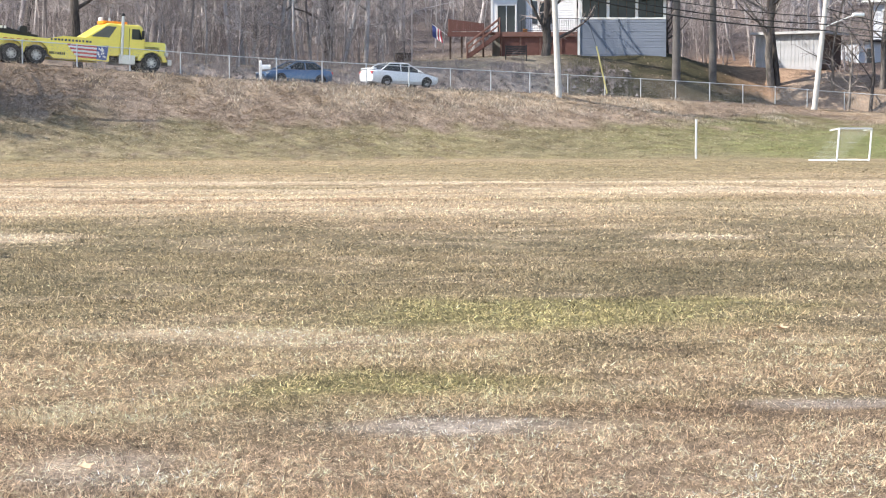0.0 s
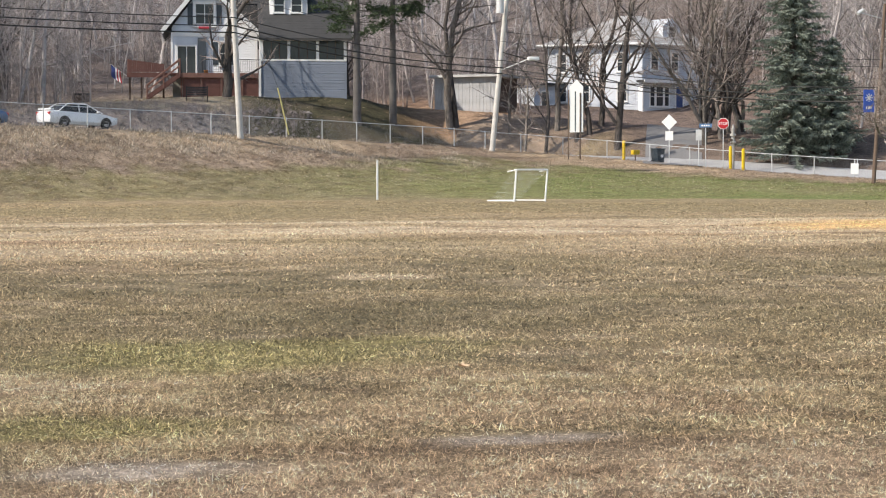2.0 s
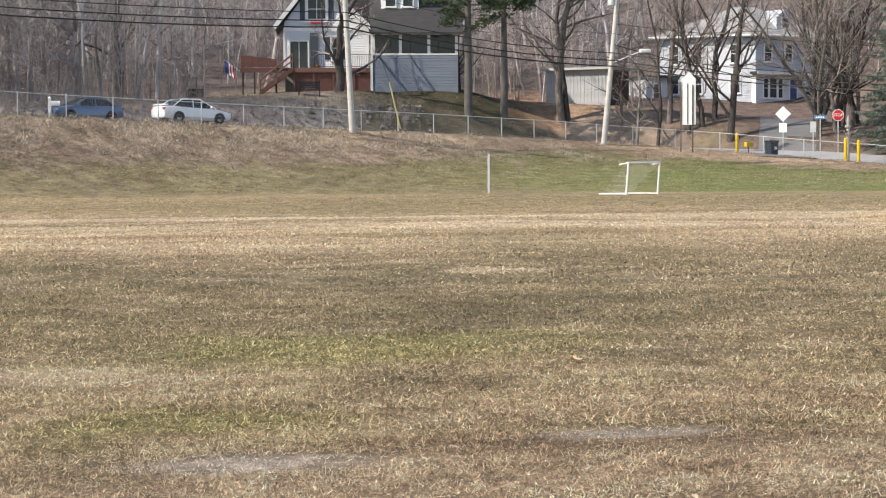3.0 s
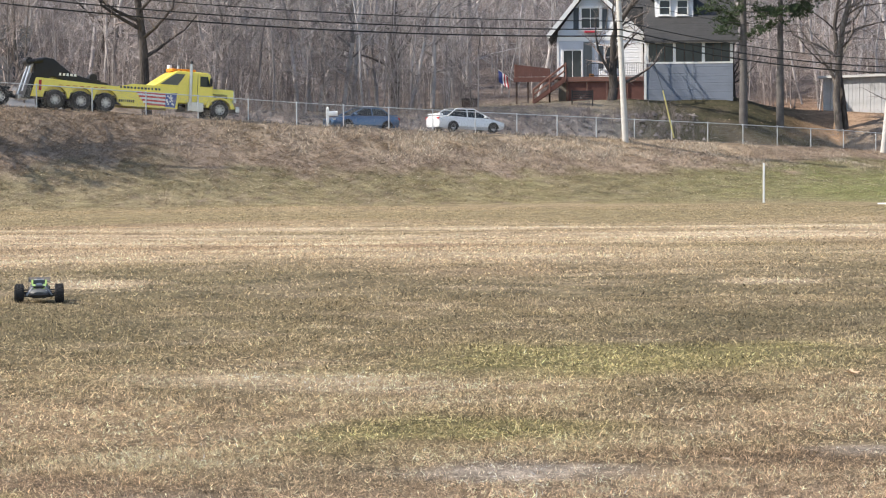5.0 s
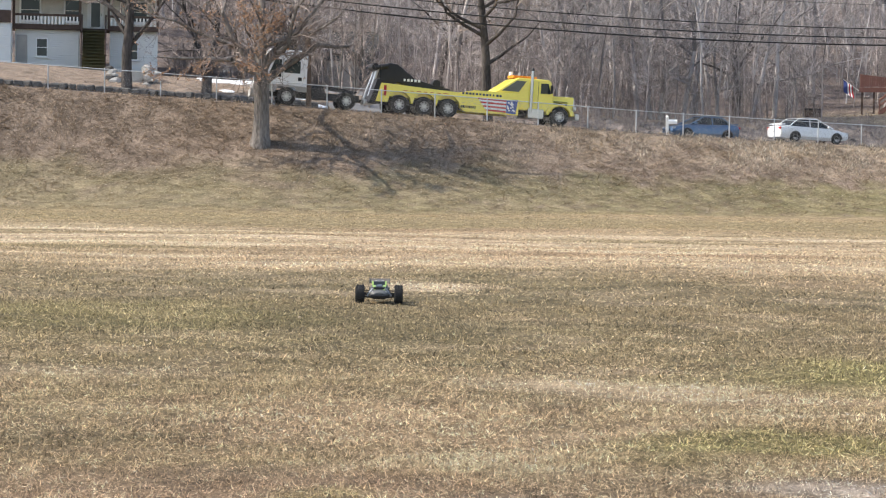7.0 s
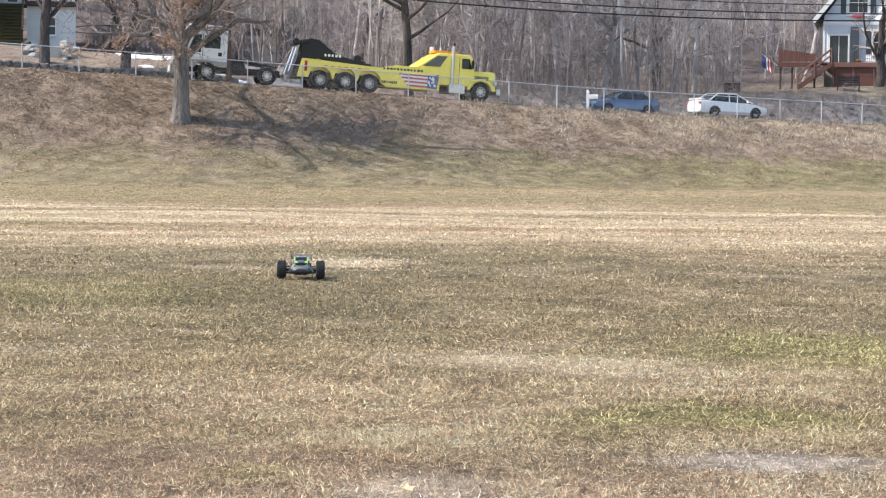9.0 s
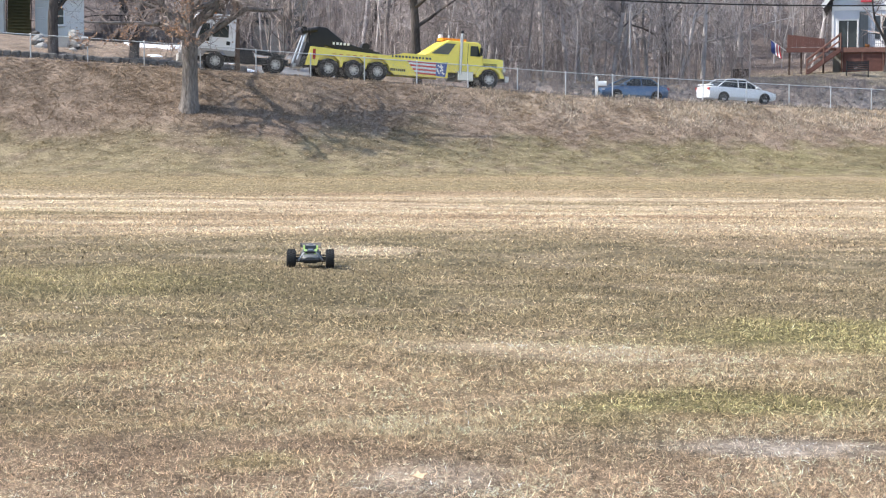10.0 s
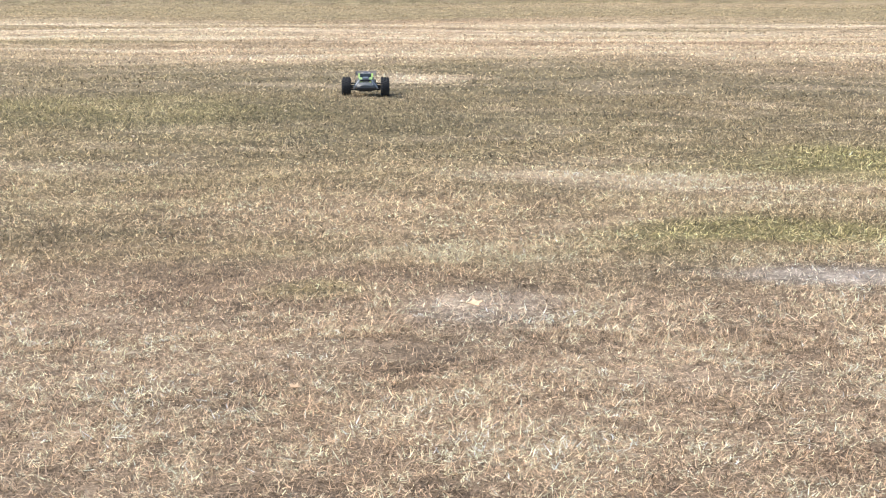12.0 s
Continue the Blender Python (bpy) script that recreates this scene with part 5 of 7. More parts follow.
# ---- radio-controlled truggy ----
def truggy():
    x, y = -2.64, 23.5
    t = thing("toy_truck", pose(x, y, lz(x, y) + 0.012, 0, 0, -84), "grey, green and black radio-controlled off-road truck with fat tyres", "toy car")
    silver, green, dark = paint("dusty_grey_body_paint", (0.12, 0.122, 0.118), 0.55), paint("green_body_paint", (0.30, 0.44, 0.12), 0.4), paint("dark_grey_body_paint", (0.05, 0.055, 0.06), 0.35)
    pale, dusty = paint("pale_grey_paint", (0.42, 0.42, 0.40), 0.5), material("dusty_black_plastic", (0.13, 0.115, 0.10), 0.8, scale=20, vary=0.4)
    t.scale = (0.93, 0.93, 0.93)
    R = 0.105
    for px in (0.235, -0.235):
        for s in (-1, 1):
            w = wheel(t, px, s * 0.255, R, 0.115, M_BLACK, 6)
            bm = B()
            for i in range(20):
                a = 2 * math.pi * i / 20
                for yy in (-0.035, 0.0, 0.035):
                    aa = a + (0.15 if yy == 0 else 0)
                    m = Matrix.Rotation(-aa, 4, "Y") @ Matrix.Translation((R, 0, 0))
                    box(bm, -0.004, 0.006, yy - 0.013, yy + 0.013, -0.007, 0.007, 0, m)
            part("tread", bm, M_RUBBER, w)
    part("chassis", box(B(), -0.3, 0.29, -0.085, 0.085, 0.055, 0.075, 0.006), M_BLACK, t)
    for px in (0.235, -0.235):
        for s in (-1, 1):
            bm = B()
            tube(bm, (px - 0.04, s * 0.06, 0.075), (px, s * 0.2, 0.085), 0.011, n=6)
            tube(bm, (px + 0.04, s * 0.06, 0.075), (px, s * 0.2, 0.085), 0.011, n=6)
            tube(bm, (px, s * 0.07, 0.14), (px, s * 0.2, 0.13), 0.008, n=6)
            tube(bm, (px, s * 0.05, 0.1), (px, s * 0.25, 0.105), 0.007, n=6)
            part("suspension_arm", bm, M_BLACK, t)
            bm = tube(B(), (px + 0.03, s * 0.075, 0.2), (px + 0.03, s * 0.16, 0.09), 0.013, n=8)
            part("shock_absorber", bm, M_RIM, t)
        part("shock_tower", prism(B(), [(px + 0.015, 0.07), (px + 0.025, 0.07), (px + 0.025, 0.21), (px + 0.015, 0.21)], -0.1, 0.1), M_BLACK, t)
    # body shell: sections from nose to tail: x, half width at sill, half width at top, z low, z top
    st = [(0.33, 0.07, 0.05, 0.115, 0.135), (0.29, 0.115, 0.09, 0.105, 0.165), (0.2, 0.125, 0.10, 0.1, 0.19), (0.1, 0.13, 0.105, 0.09, 0.215), (0.03, 0.13, 0.085, 0.09, 0.265), (-0.12, 0.13, 0.08, 0.09, 0.27), (-0.22, 0.12, 0.075, 0.1, 0.235), (-0.3, 0.1, 0.07, 0.12, 0.2)]
    bm = B()
    rings = []
    for px, w0, w1, z0, z1 in st:
        pts = [(-w0, z0), (-w0 * 1.02, (z0 * 0.55 + z1 * 0.45)), (-w1, z1), (0, z1 + 0.008), (w1, z1), (w0 * 1.02, (z0 * 0.55 + z1 * 0.45)), (w0, z0)]
        rings.append([bm.verts.new((px, yy, zz)) for yy, zz in pts])
    for p, q in zip(rings, rings[1:]):
        for i in range(len(p) - 1):
            bm.faces.new((p[i], p[i + 1], q[i + 1], q[i]))
    bm.faces.new(rings[0])
    bm.faces.new(rings[-1][::-1])
    shell = part("body_shell", bm, silver, t, "dusty grey shell with lime green and black panels", smooth=True)
    part("windscreen", prism(B(), [(0.098, 0.227), (0.034, 0.276), (0.03, 0.272), (0.094, 0.221)], -0.075, 0.075), M_CARGLASS, shell)
    part("hood_panel", prism(B(), [(0.285, 0.170), (0.2, 0.197), (0.11, 0.222), (0.11, 0.229), (0.2, 0.204), (0.285, 0.177)], -0.035, 0.035), dark, shell, "black hood panel")
    part("roof_panel", box(B(), -0.11, 0.02, -0.06, 0.06, 0.272, 0.283, 0.004), pale, shell, "pale dusty roof panel")
    part("nose_panel", box(B(), 0.325, 0.34, -0.06, 0.06, 0.116, 0.132, 0.004), dark, shell)
    for s in (-1, 1):
        part("body_stripe", prism(B(), [(0.27, 0.174), (0.2, 0.196), (0.105, 0.224), (0.105, 0.231), (0.2, 0.203), (0.27, 0.181)], s * 0.066 - 0.02, s * 0.066 + 0.02), green, shell, "lime green stripe")
        part("pillar", prism(B(), [(0.1, 0.22), (0.03, 0.272), (0.025, 0.28), (0.105, 0.228)], s * 0.086 - 0.011, s * 0.086 + 0.011), green, shell, "lime green pillar")
        part("body_side_panel", box(B(), -0.2, 0.05, s * 0.133 - 0.003, s * 0.133 + 0.003, 0.12, 0.2), dark, shell)
        part("headlight", box(B(), 0.285, 0.3, s * 0.075 - 0.022, s * 0.075 + 0.022, 0.14, 0.158, 0.004), M_CHROME, shell)
    part("hood_scoop", prism(B(), [(0.24, 0.19), (0.13, 0.222), (0.13, 0.24), (0.2, 0.225)], -0.035, 0.035), dark, shell)
    part("roof_scoop", prism(B(), [(0.01, 0.283), (-0.1, 0.283), (-0.1, 0.297), (-0.02, 0.295)], -0.03, 0.03), dark, shell)
    bm = box(B(), 0.31, 0.37, -0.12, 0.12, 0.085, 0.115, 0.012)
    box(bm, 0.27, 0.33, -0.08, 0.08, 0.06, 0.09, 0.01)
    part("front_bumper", bm, M_BLACK, t)
    wing = part("rear_wing", prism(B(), [(-0.27, 0.235), (-0.36, 0.26), (-0.40, 0.285), (-0.40, 0.292), (-0.35, 0.27), (-0.27, 0.245)], -0.135, 0.135), dusty, t, "dusty black rear wing")
    for s in (-1, 1):
        part("wing_plate", prism(B(), [(-0.25, 0.205), (-0.41, 0.215), (-0.42, 0.30), (-0.27, 0.27)], s * 0.137 - 0.002, s * 0.137 + 0.002), M_BLACK, wing)
        part("wing_mount", tube(B(), (-0.27, s * 0.05, 0.16), (-0.32, s * 0.05, 0.25), 0.008, n=6), M_BLACK, wing)


truggy()

# ---- poles, cables and road furniture ----
M_YPAINT = material("yellow_bollard_paint", (0.72, 0.48, 0.02), 0.5, scale=3, vary=0.1)
M_SIGNRED = material("red_sign_sheeting", (0.45, 0.02, 0.03), 0.4, vary=0.05)
M_GREENBIN = material("dark_blue_plastic", (0.03, 0.045, 0.06), 0.5, vary=0.1)


def utility_pole(x, y, z0, x1, z1, r, mat, label, arm=0.0, arm_z=0.0):
    t = thing("utility_pole", pose(x, y, z0), label, "utility pole", "utility poles")
    part("shaft", tube(B(), (0, 0, -0.5), (x1 - x, 0, z1 - z0), r, r * 0.75, 14), mat, t, smooth=True)
    if arm:
        part("crossarm", box(B(), x1 - x - arm, x1 - x + arm, -0.06, 0.06, arm_z - z0, arm_z - z0 + 0.12, 0.01), M_POLE_BROWN, t)
    return t


p1 = utility_pole(22.3, 115.6, 3.8, 21.75, 14.6, 0.2, M_POLE, "tall pale weathered utility pole at the fence")
part("transformer", tube(B(), (-0.1, -0.35, 10.1), (-0.1, -0.35, 10.9), 0.25, n=14), M_GALV, p1)
p2 = utility_pole(41.55, 125.1, 3.05, 42.75, 14.6, 0.2, M_POLE, "tall pale leaning utility pole at the fence")
bm = tube(B(), (0.45, -0.45, 9.2), (0.45, -0.45, 10.1), 0.27, n=14)
tube(bm, (0.45, -0.45, 10.1), (0.45, -0.45, 10.2), 0.2, 0.12, n=12)
part("transformer", bm, M_GALV, p2, "grey can transformer")
p3 = utility_pole(-15.36, 101.9, 5.1, -15.4, 9.2, 0.16, M_POLE_BROWN, "short brown treated post beside the road")
p4 = utility_pole(60.2, 106.2, 1.2, 60.9, 11.8, 0.13, M_POLE_BROWN, "brown utility pole with a blue street banner")
M_BANNER = material("bright_blue_cloth", (0.05, 0.11, 0.45), 0.8, scale=3, vary=0.15)
bn = part("banner", box(B(), -0.75, 0.0, -0.03, 0.0, 3.9, 5.3, 0.01), M_BANNER, p4, "blue cloth banner with pale star")
bm = B()
for k in range(4):
    a = k * math.pi / 4
    box(bm, -0.26, 0.26, -0.045, -0.035, -0.025, 0.025, 0, Matrix.Translation((-0.38, 0, 4.8)) @ Matrix.Rotation(a, 4, "Y"))
part("banner_star", bm, M_TRIM, bn)
bars(bn, -0.6, -0.15, 4.1, 0.16, -0.032, 3, M_TRIM, 8)
bm = tube(B(), (0.5, 0, 9.7), (-0.9, 0, 10.0), 0.03, n=6)
tube(bm, (-1.2, 0, 9.95), (-0.8, 0, 10.2), 0.12, n=8)
part("street_lamp", bm, M_GALV, p4)

# guy rod with its yellow guard
g = thing("guy_wire", pose(25.6, 117.0, 3.75), "steel guy wire with a yellow guard sleeve", "guy wire")
part("guard", tube(B(), (0, 0, 0), (-0.75, -0.3, 2.9), 0.045, n=8), material("faded_yellow_plastic", (0.55, 0.5, 0.22), 0.5), g)
part("wire", tube(B(), (-0.75, -0.3, 2.9), (-3.7, -1.4, 10.8), 0.012, n=5), M_WIRE, g)

# cables: along the road past both poles and on to the junction
for z, r, dz in ((12.35, 0.014, 0.5), (11.05, 0.03, 0.7), (10.55, 0.04, 0.75), (10.15, 0.045, 0.8)):
    left = (-22.0, 106.0, z + 1.75)
    mid, right = (21.9, 115.4, z - 0.25), (42.3, 124.9, z - 2.0)
    cable((-62.0, 101.0, z + 4.6), left, 0.6, r)
    cable(left, mid, dz, r)
    cable(mid, right, 0.45, r)
    cable(right, (60.7, 106.3, z - 4.4), 0.5, r)
cable((42.3, 124.9, 9.6), (62.5, 122.0, 5.6), 0.4, 0.035)
cable((42.5, 124.9, 11.0), (78.0, 128.0, 9.8), 0.5, 0.02)
cable((21.9, 115.4, 11.2), (25.2, 142.6, 12.2), 0.6, 0.018, "thin black service cable to the house")
cable((42.3, 124.9, 9.9), (59.0, 158.0, 11.0), 1.6, 0.02, "thin black service cable to the house")
# street lamp over the road on the leaning pole
lamp = thing("street_lamp", pose(42.2, 124.9, 8.6), "white cobra-head street lamp on a curved arm", "street lamp")
part("arm", tube(B(), (0, 0, -0.2), (1.7, -0.9, 0.55), 0.035, n=8), M_GALV, lamp)
hd = box(B(), 1.55, 2.35, -1.15, -0.75, 0.42, 0.68, 0.1)
part("head", hd, M_WHITE, lamp, smooth=True)

# mailbox
mb = thing("mailbox", pose(3.9, 107.9, 4.15), "white post-mounted mailbox beside the road", "mailbox")
part("post", box(B(), -0.08, 0.08, -0.08, 0.08, -0.2, 1.12, 0.02), M_WHITE, mb)
part("post_cap", tube(B(), (0, 0, 1.12), (0, 0, 1.22), 0.1, 0.02, 4), M_WHITE, mb)
bm = box(B(), 0.05, 0.55, -0.12, 0.12, 0.72, 0.86, 0.01)
tube(bm, (0.05, 0, 0.86), (0.55, 0, 0.86), 0.12, n=14)
part("letter_box", bm, M_WHITE, mb, smooth=True)

# goal, stake
gl = thing("football_goal", pose(31.2, 90.4, lz(31.2, 90.4)), "small white tubular goal standing at the bank's foot", "goal")
W, H, D = 2.4, 1.6, 1.6
R1 = Matrix.Rotation(radians(30), 4, "Z")
def gp(x, y, z):
    return R1 @ Vector((x + 0.11 * z, y, z))      # the frame leans
bm = B()
for a, b in (((0, 0, 0), (0, 0, H)), ((W, 0, 0), (W, 0, H)), ((0, 0, H), (W, 0, H))):
    tube(bm, gp(*a), gp(*b), 0.046, n=10)
part("front_frame", bm, M_WHITE, gl)
for a, b in (((0, 0, 0.05), (-0.2, D, 0.05)), ((W, 0, 0.05), (W - 0.4, D, 0.05)), ((-0.2, D, 0.05), (W - 0.4, D, 0.05)), ((0, 0, H), (-0.1, 0.5, H - 0.1)), ((W, 0, H), (W, 0.5, H - 0.1))):
    part("ground_bar" if b[2] < 1 else "top_hook", tube(B(), gp(*a), gp(*b), 0.034, n=8), M_WHITE, gl)
bm = B()
for i in range(12):
    x = W * i / 11
    tube(bm, gp(x, 0.05, H - 0.02), gp(x * 0.9, D, 0.06), 0.003, n=3)
for j in range(1, 7):
    t = j / 7
    tube(bm, gp(0, D * t, H * (1 - t)), gp(W - 0.4 * t, D * t, H * (1 - t)), 0.003, n=3)
part("net", bm, M_TRIM, gl, "sagging thin net")

sk = thing("marker_post", pose(25.85, 96.7, lz(25.85, 96.7)), "thin white wooden marker post on the grass", "post")
part("stake", box(B(), -0.045, 0.045, -0.045, 0.045, -0.2, 2.05, 0.01), M_WHITE, sk)

# ---- junction ----
def signpost(x, y, h, label, lift=0.0):
    t = thing("road_sign", pose(x, y, lz(x, y) + lift, 0, 0, -28), label, "road sign")
    part("post", box(B(), -0.03, 0.03, -0.02, 0.02, -0.3 - lift, h, 0.006), M_GALV, t)
    return t


def words(text, size, mat, parent, x, y, z):
    cu = bpy.data.curves.new("lettering", "FONT")
    cu.body, cu.size, cu.extrude, cu.align_x, cu.align_y = text, size, 0.002, "CENTER", "CENTER"
    cu.materials.append(mat)
    o = new("lettering", cu)
    o.parent, o.matrix_basis = parent, pose(x, y, z, 90)
    return o


s1 = signpost(53.2, 121.6, 2.9, "white square sign set on its corner seen from behind", 0.28)
plate = box(B(), -0.38, 0.38, -0.035, -0.02, -0.38, 0.38, 0.01, Matrix.Translation((0, 0, 2.6)) @ Matrix.Rotation(radians(45), 4, "Y"))
part("plate", plate, M_TRIM, s1)
part("lower_plate", box(B(), -0.27, 0.27, -0.035, -0.022, 1.35, 1.98, 0.01), M_TRIM, s1)
s2 = signpost(55.95, 118.85, 2.9, "red octagonal stop sign at the junction", 0.55)
bm = B()
tube(bm, (0, -0.035, 2.5), (0, -0.022, 2.5), 0.40, n=8)
bmesh.ops.rotate(bm, cent=(0, 0, 2.5), matrix=Matrix.Rotation(radians(22.5), 3, "Y"), verts=bm.verts)
part("border", bm, M_TRIM, s2)
bm = B()
tube(bm, (0, -0.045, 2.5), (0, -0.036, 2.5), 0.365, n=8)
bmesh.ops.rotate(bm, cent=(0, 0, 2.5), matrix=Matrix.Rotation(radians(22.5), 3, "Y"), verts=bm.verts)
part("plate", bm, M_SIGNRED, s2, "red octagon face")
words("STOP", 0.27, M_TRIM, s2, 0, -0.05, 2.5)
s3 = signpost(55.05, 119.7, 2.4, "blue street name sign on a thin post", 0.6)
part("plate", box(B(), -0.42, 0.42, -0.03, -0.015, 2.1, 2.36, 0.01), material("blue_sign_sheeting", (0.10, 0.20, 0.38), 0.4), s3)
bars(s3, -0.3, 0.3, 2.18, 0.1, -0.03, 4, M_TRIM, 12)
s4 = signpost(54.4, 119.4, 2.0, "grey sign plate seen edge on from behind", 0.5)
part("plate", box(B(), -0.2, 0.2, -0.035, -0.02, 1.25, 1.98, 0.02), M_GALV, s4)
s5 = signpost(62.1, 112.0, 1.2, "small white notice plate by the fence")
part("plate", box(B(), -0.25, 0.25, -0.035, -0.02, 0.25, 0.95, 0.01), M_TRIM, s5)

for x, y, h, lab in ((50.8, 123.9, 1.35, "tall yellow steel bollard at the fence corner"), (55.95, 117.7, 1.55, "yellow steel bollard beside the hydrant"), (56.6, 117.1, 1.45, "yellow steel bollard in the verge")):
    b = thing("bollard", pose(x, y, lz(x, y)), lab, "bollard", "yellow bollards")
    bm = tube(B(), (0, 0, -0.2), (0, 0, h - 0.06), 0.11, n=14)
    tube(bm, (0, 0, h - 0.06), (0, 0, h), 0.11, 0.04, 14)
    part("tube", bm, M_YPAINT, b, smooth=True)

ym = thing("newspaper_box", pose(51.45, 123.4, lz(51.45, 123.4), 0, 0, 20), "yellow plastic delivery box on a short post", "delivery box")
part("post", box(B(), -0.03, 0.03, -0.03, 0.03, -0.2, 0.45), M_POLE_BROWN, ym)
part("letter_box", box(B(), -0.3, 0.3, -0.15, 0.15, 0.45, 0.78, 0.05), M_YPAINT, ym, smooth=True)

bi = thing("wheelie_bin", pose(52.65, 122.25, lz(52.65, 122.25), 0, 0, 20), "dark blue plastic wheeled bin by the fence", "bin")
part("body", prism(B(), [(-0.3, 0.06), (0.3, 0.06), (0.36, 0.95), (-0.36, 0.95)], -0.3, 0.3), M_GREENBIN, bi)
part("lid", box(B(), -0.4, 0.4, -0.36, 0.38, 0.95, 1.03, 0.03), M_GREENBIN, bi)
part("label_plate", box(B(), -0.02, 0.22, -0.305, -0.3, 0.4, 0.6), M_TRIM, bi)
for s in (-1, 1):
    part("wheel", tube(B(), (s * 0.3, 0.28, 0.1), (s * 0.36, 0.28, 0.1), 0.1, n=12), M_RUBBER, bi)

hy = thing("standpipe", pose(56.25, 117.95, lz(56.25, 117.95)) @ Matrix.Scale(1.18, 4), "tall weathered hydrant standpipe between the bollards", "standpipe")
bm = tube(B(), (0, 0, -0.2), (0, 0, 2.3), 0.09, n=10)
for z in (1.5, 1.9):
    tube(bm, (0, 0, z), (0, 0, z + 0.12), 0.17, n=12)
tube(bm, (0, 0, 2.3), (0, 0, 2.55), 0.1, 0.03, 8)
part("pipe", bm, M_CONCRETE, hy)
bm = tube(B(), (0, 0, 1.65), (-0.3, -0.1, 1.65), 0.07, n=8)
part("outlet", bm, M_POLE_BROWN, hy)

# notice board seen from its side
nb = thing("notice_board", pose(44.6, 116.8, 2.65, 0, 0, -28), "tall white upright sign with brown edge posts", "sign")
part("panel", prism(B(), [(-0.45, 1.35), (0.42, 1.35), (0.42, 4.3), (0.0, 4.75), (-0.45, 4.3)], -0.08, 0.08), M_WHITE, nb)
for x in (-0.56, 0.2):
    part("post", box(B(), x, x + 0.08, -0.13, -0.085, -0.4, 4.1 if x < 0 else 3.9), M_POLE_BROWN if x < 0 else M_BROWN, nb)
part("slot", box(B(), -0.12, -0.04, -0.09, -0.081, 1.4, 4.0), M_SHUTTER, nb)

# bench in the yard, meter box, snow, low stone wall
be = thing("garden_bench", pose(22.6, 133.0, lz(22.6, 133.0), 0, 0, -10), "dark iron garden bench on the slope", "bench")
bm = B()
for i in range(5):
    box(bm, -0.75, 0.75, -0.25 + i * 0.11, -0.16 + i * 0.11, 0.38, 0.46)
part("seat", bm, M_IRON, be)
bm = B()
for i in range(4):
    box(bm, -0.75, 0.75, 0.28, 0.32, 0.53 + i * 0.12, 0.62 + i * 0.12)
part("backrest", bm, M_IRON, be)
for x in (-0.72, 0.72):
    bm = tube(B(), (x, -0.25, -0.1), (x, -0.25, 0.65), 0.05, n=6)
    tube(bm, (x, 0.28, -0.1), (x, 0.3, 1.05), 0.05, n=6)
    tube(bm, (x, -0.25, 0.65), (x, 0.28, 0.65), 0.03, n=6)
    part("arm_frame", bm, M_IRON, be)

mt = thing("utility_box", pose(-9.1, 111.6, lz(-9.1, 111.6)), "small grey utility pedestal by the drive", "utility box")
part("body", box(B(), -0.16, 0.16, -0.12, 0.12, 0.35, 0.95, 0.05), M_GALV, mt)
part("stand", box(B(), -0.05, 0.05, -0.05, 0.05, -0.1, 0.35), M_GALV, mt)

bx = thing("fire_pit", pose(14.5, 131.5, lz(14.5, 131.5)), "dark square metal box at the wood's edge", "box")
part("body", box(B(), -0.5, 0.5, -0.4, 0.4, 0, 0.5, 0.04), M_BROWN, bx)
part("lid", box(B(), -0.55, 0.55, -0.45, 0.45, 0.5, 0.6, 0.02), M_BLACK, bx)


def snow(x, y, rx, ry, seed):
    rng = random.Random(seed)
    n = 26
    bm = B()
    ph = [rng.uniform(0, 6.3) for _ in range(3)]
    c = bm.verts.new((x, y, lz(x, y) + 0.07))
    rings = []
    for k, (s, h) in enumerate(((0.55, 0.065), (0.9, 0.04), (1.0, -0.04))):
        ring = []
        for i in range(n):
            a = 2 * math.pi * i / n
            w = s * (1 + 0.22 * math.sin(2 * a + ph[0]) + 0.14 * math.sin(5 * a + ph[1]) + 0.06 * math.sin(11 * a + ph[2]))
            px, py = x + rx * w * math.cos(a), y + ry * w * math.sin(a)
            ring.append(bm.verts.new((px, py, lz(px, py) + h)))
        rings.append(ring)
    for i in range(n):
        bm.faces.new((c, rings[0][i], rings[0][(i + 1) % n]))
        for a, b in zip(rings, rings[1:]):
            bm.faces.new((a[i], b[i], b[(i + 1) % n], a[(i + 1) % n]))
    tagged(part("snow_patch", bm, M_SNOW, None, smooth=True), "last melting patch of old white snow", "snow", "snow patches")


snow(-22.4, 116.0, 1.6, 2.8, 1)
snow(-18.9, 112.5, 0.9, 0.5, 2)
snow(-17.6, 111.4, 0.7, 0.4, 3)
snow(-18.6, 109.6, 0.8, 0.4, 4)
snow(-21.5, 110.8, 0.5, 0.3, 5)
snow(-16.0, 110.4, 0.5, 0.2, 6)


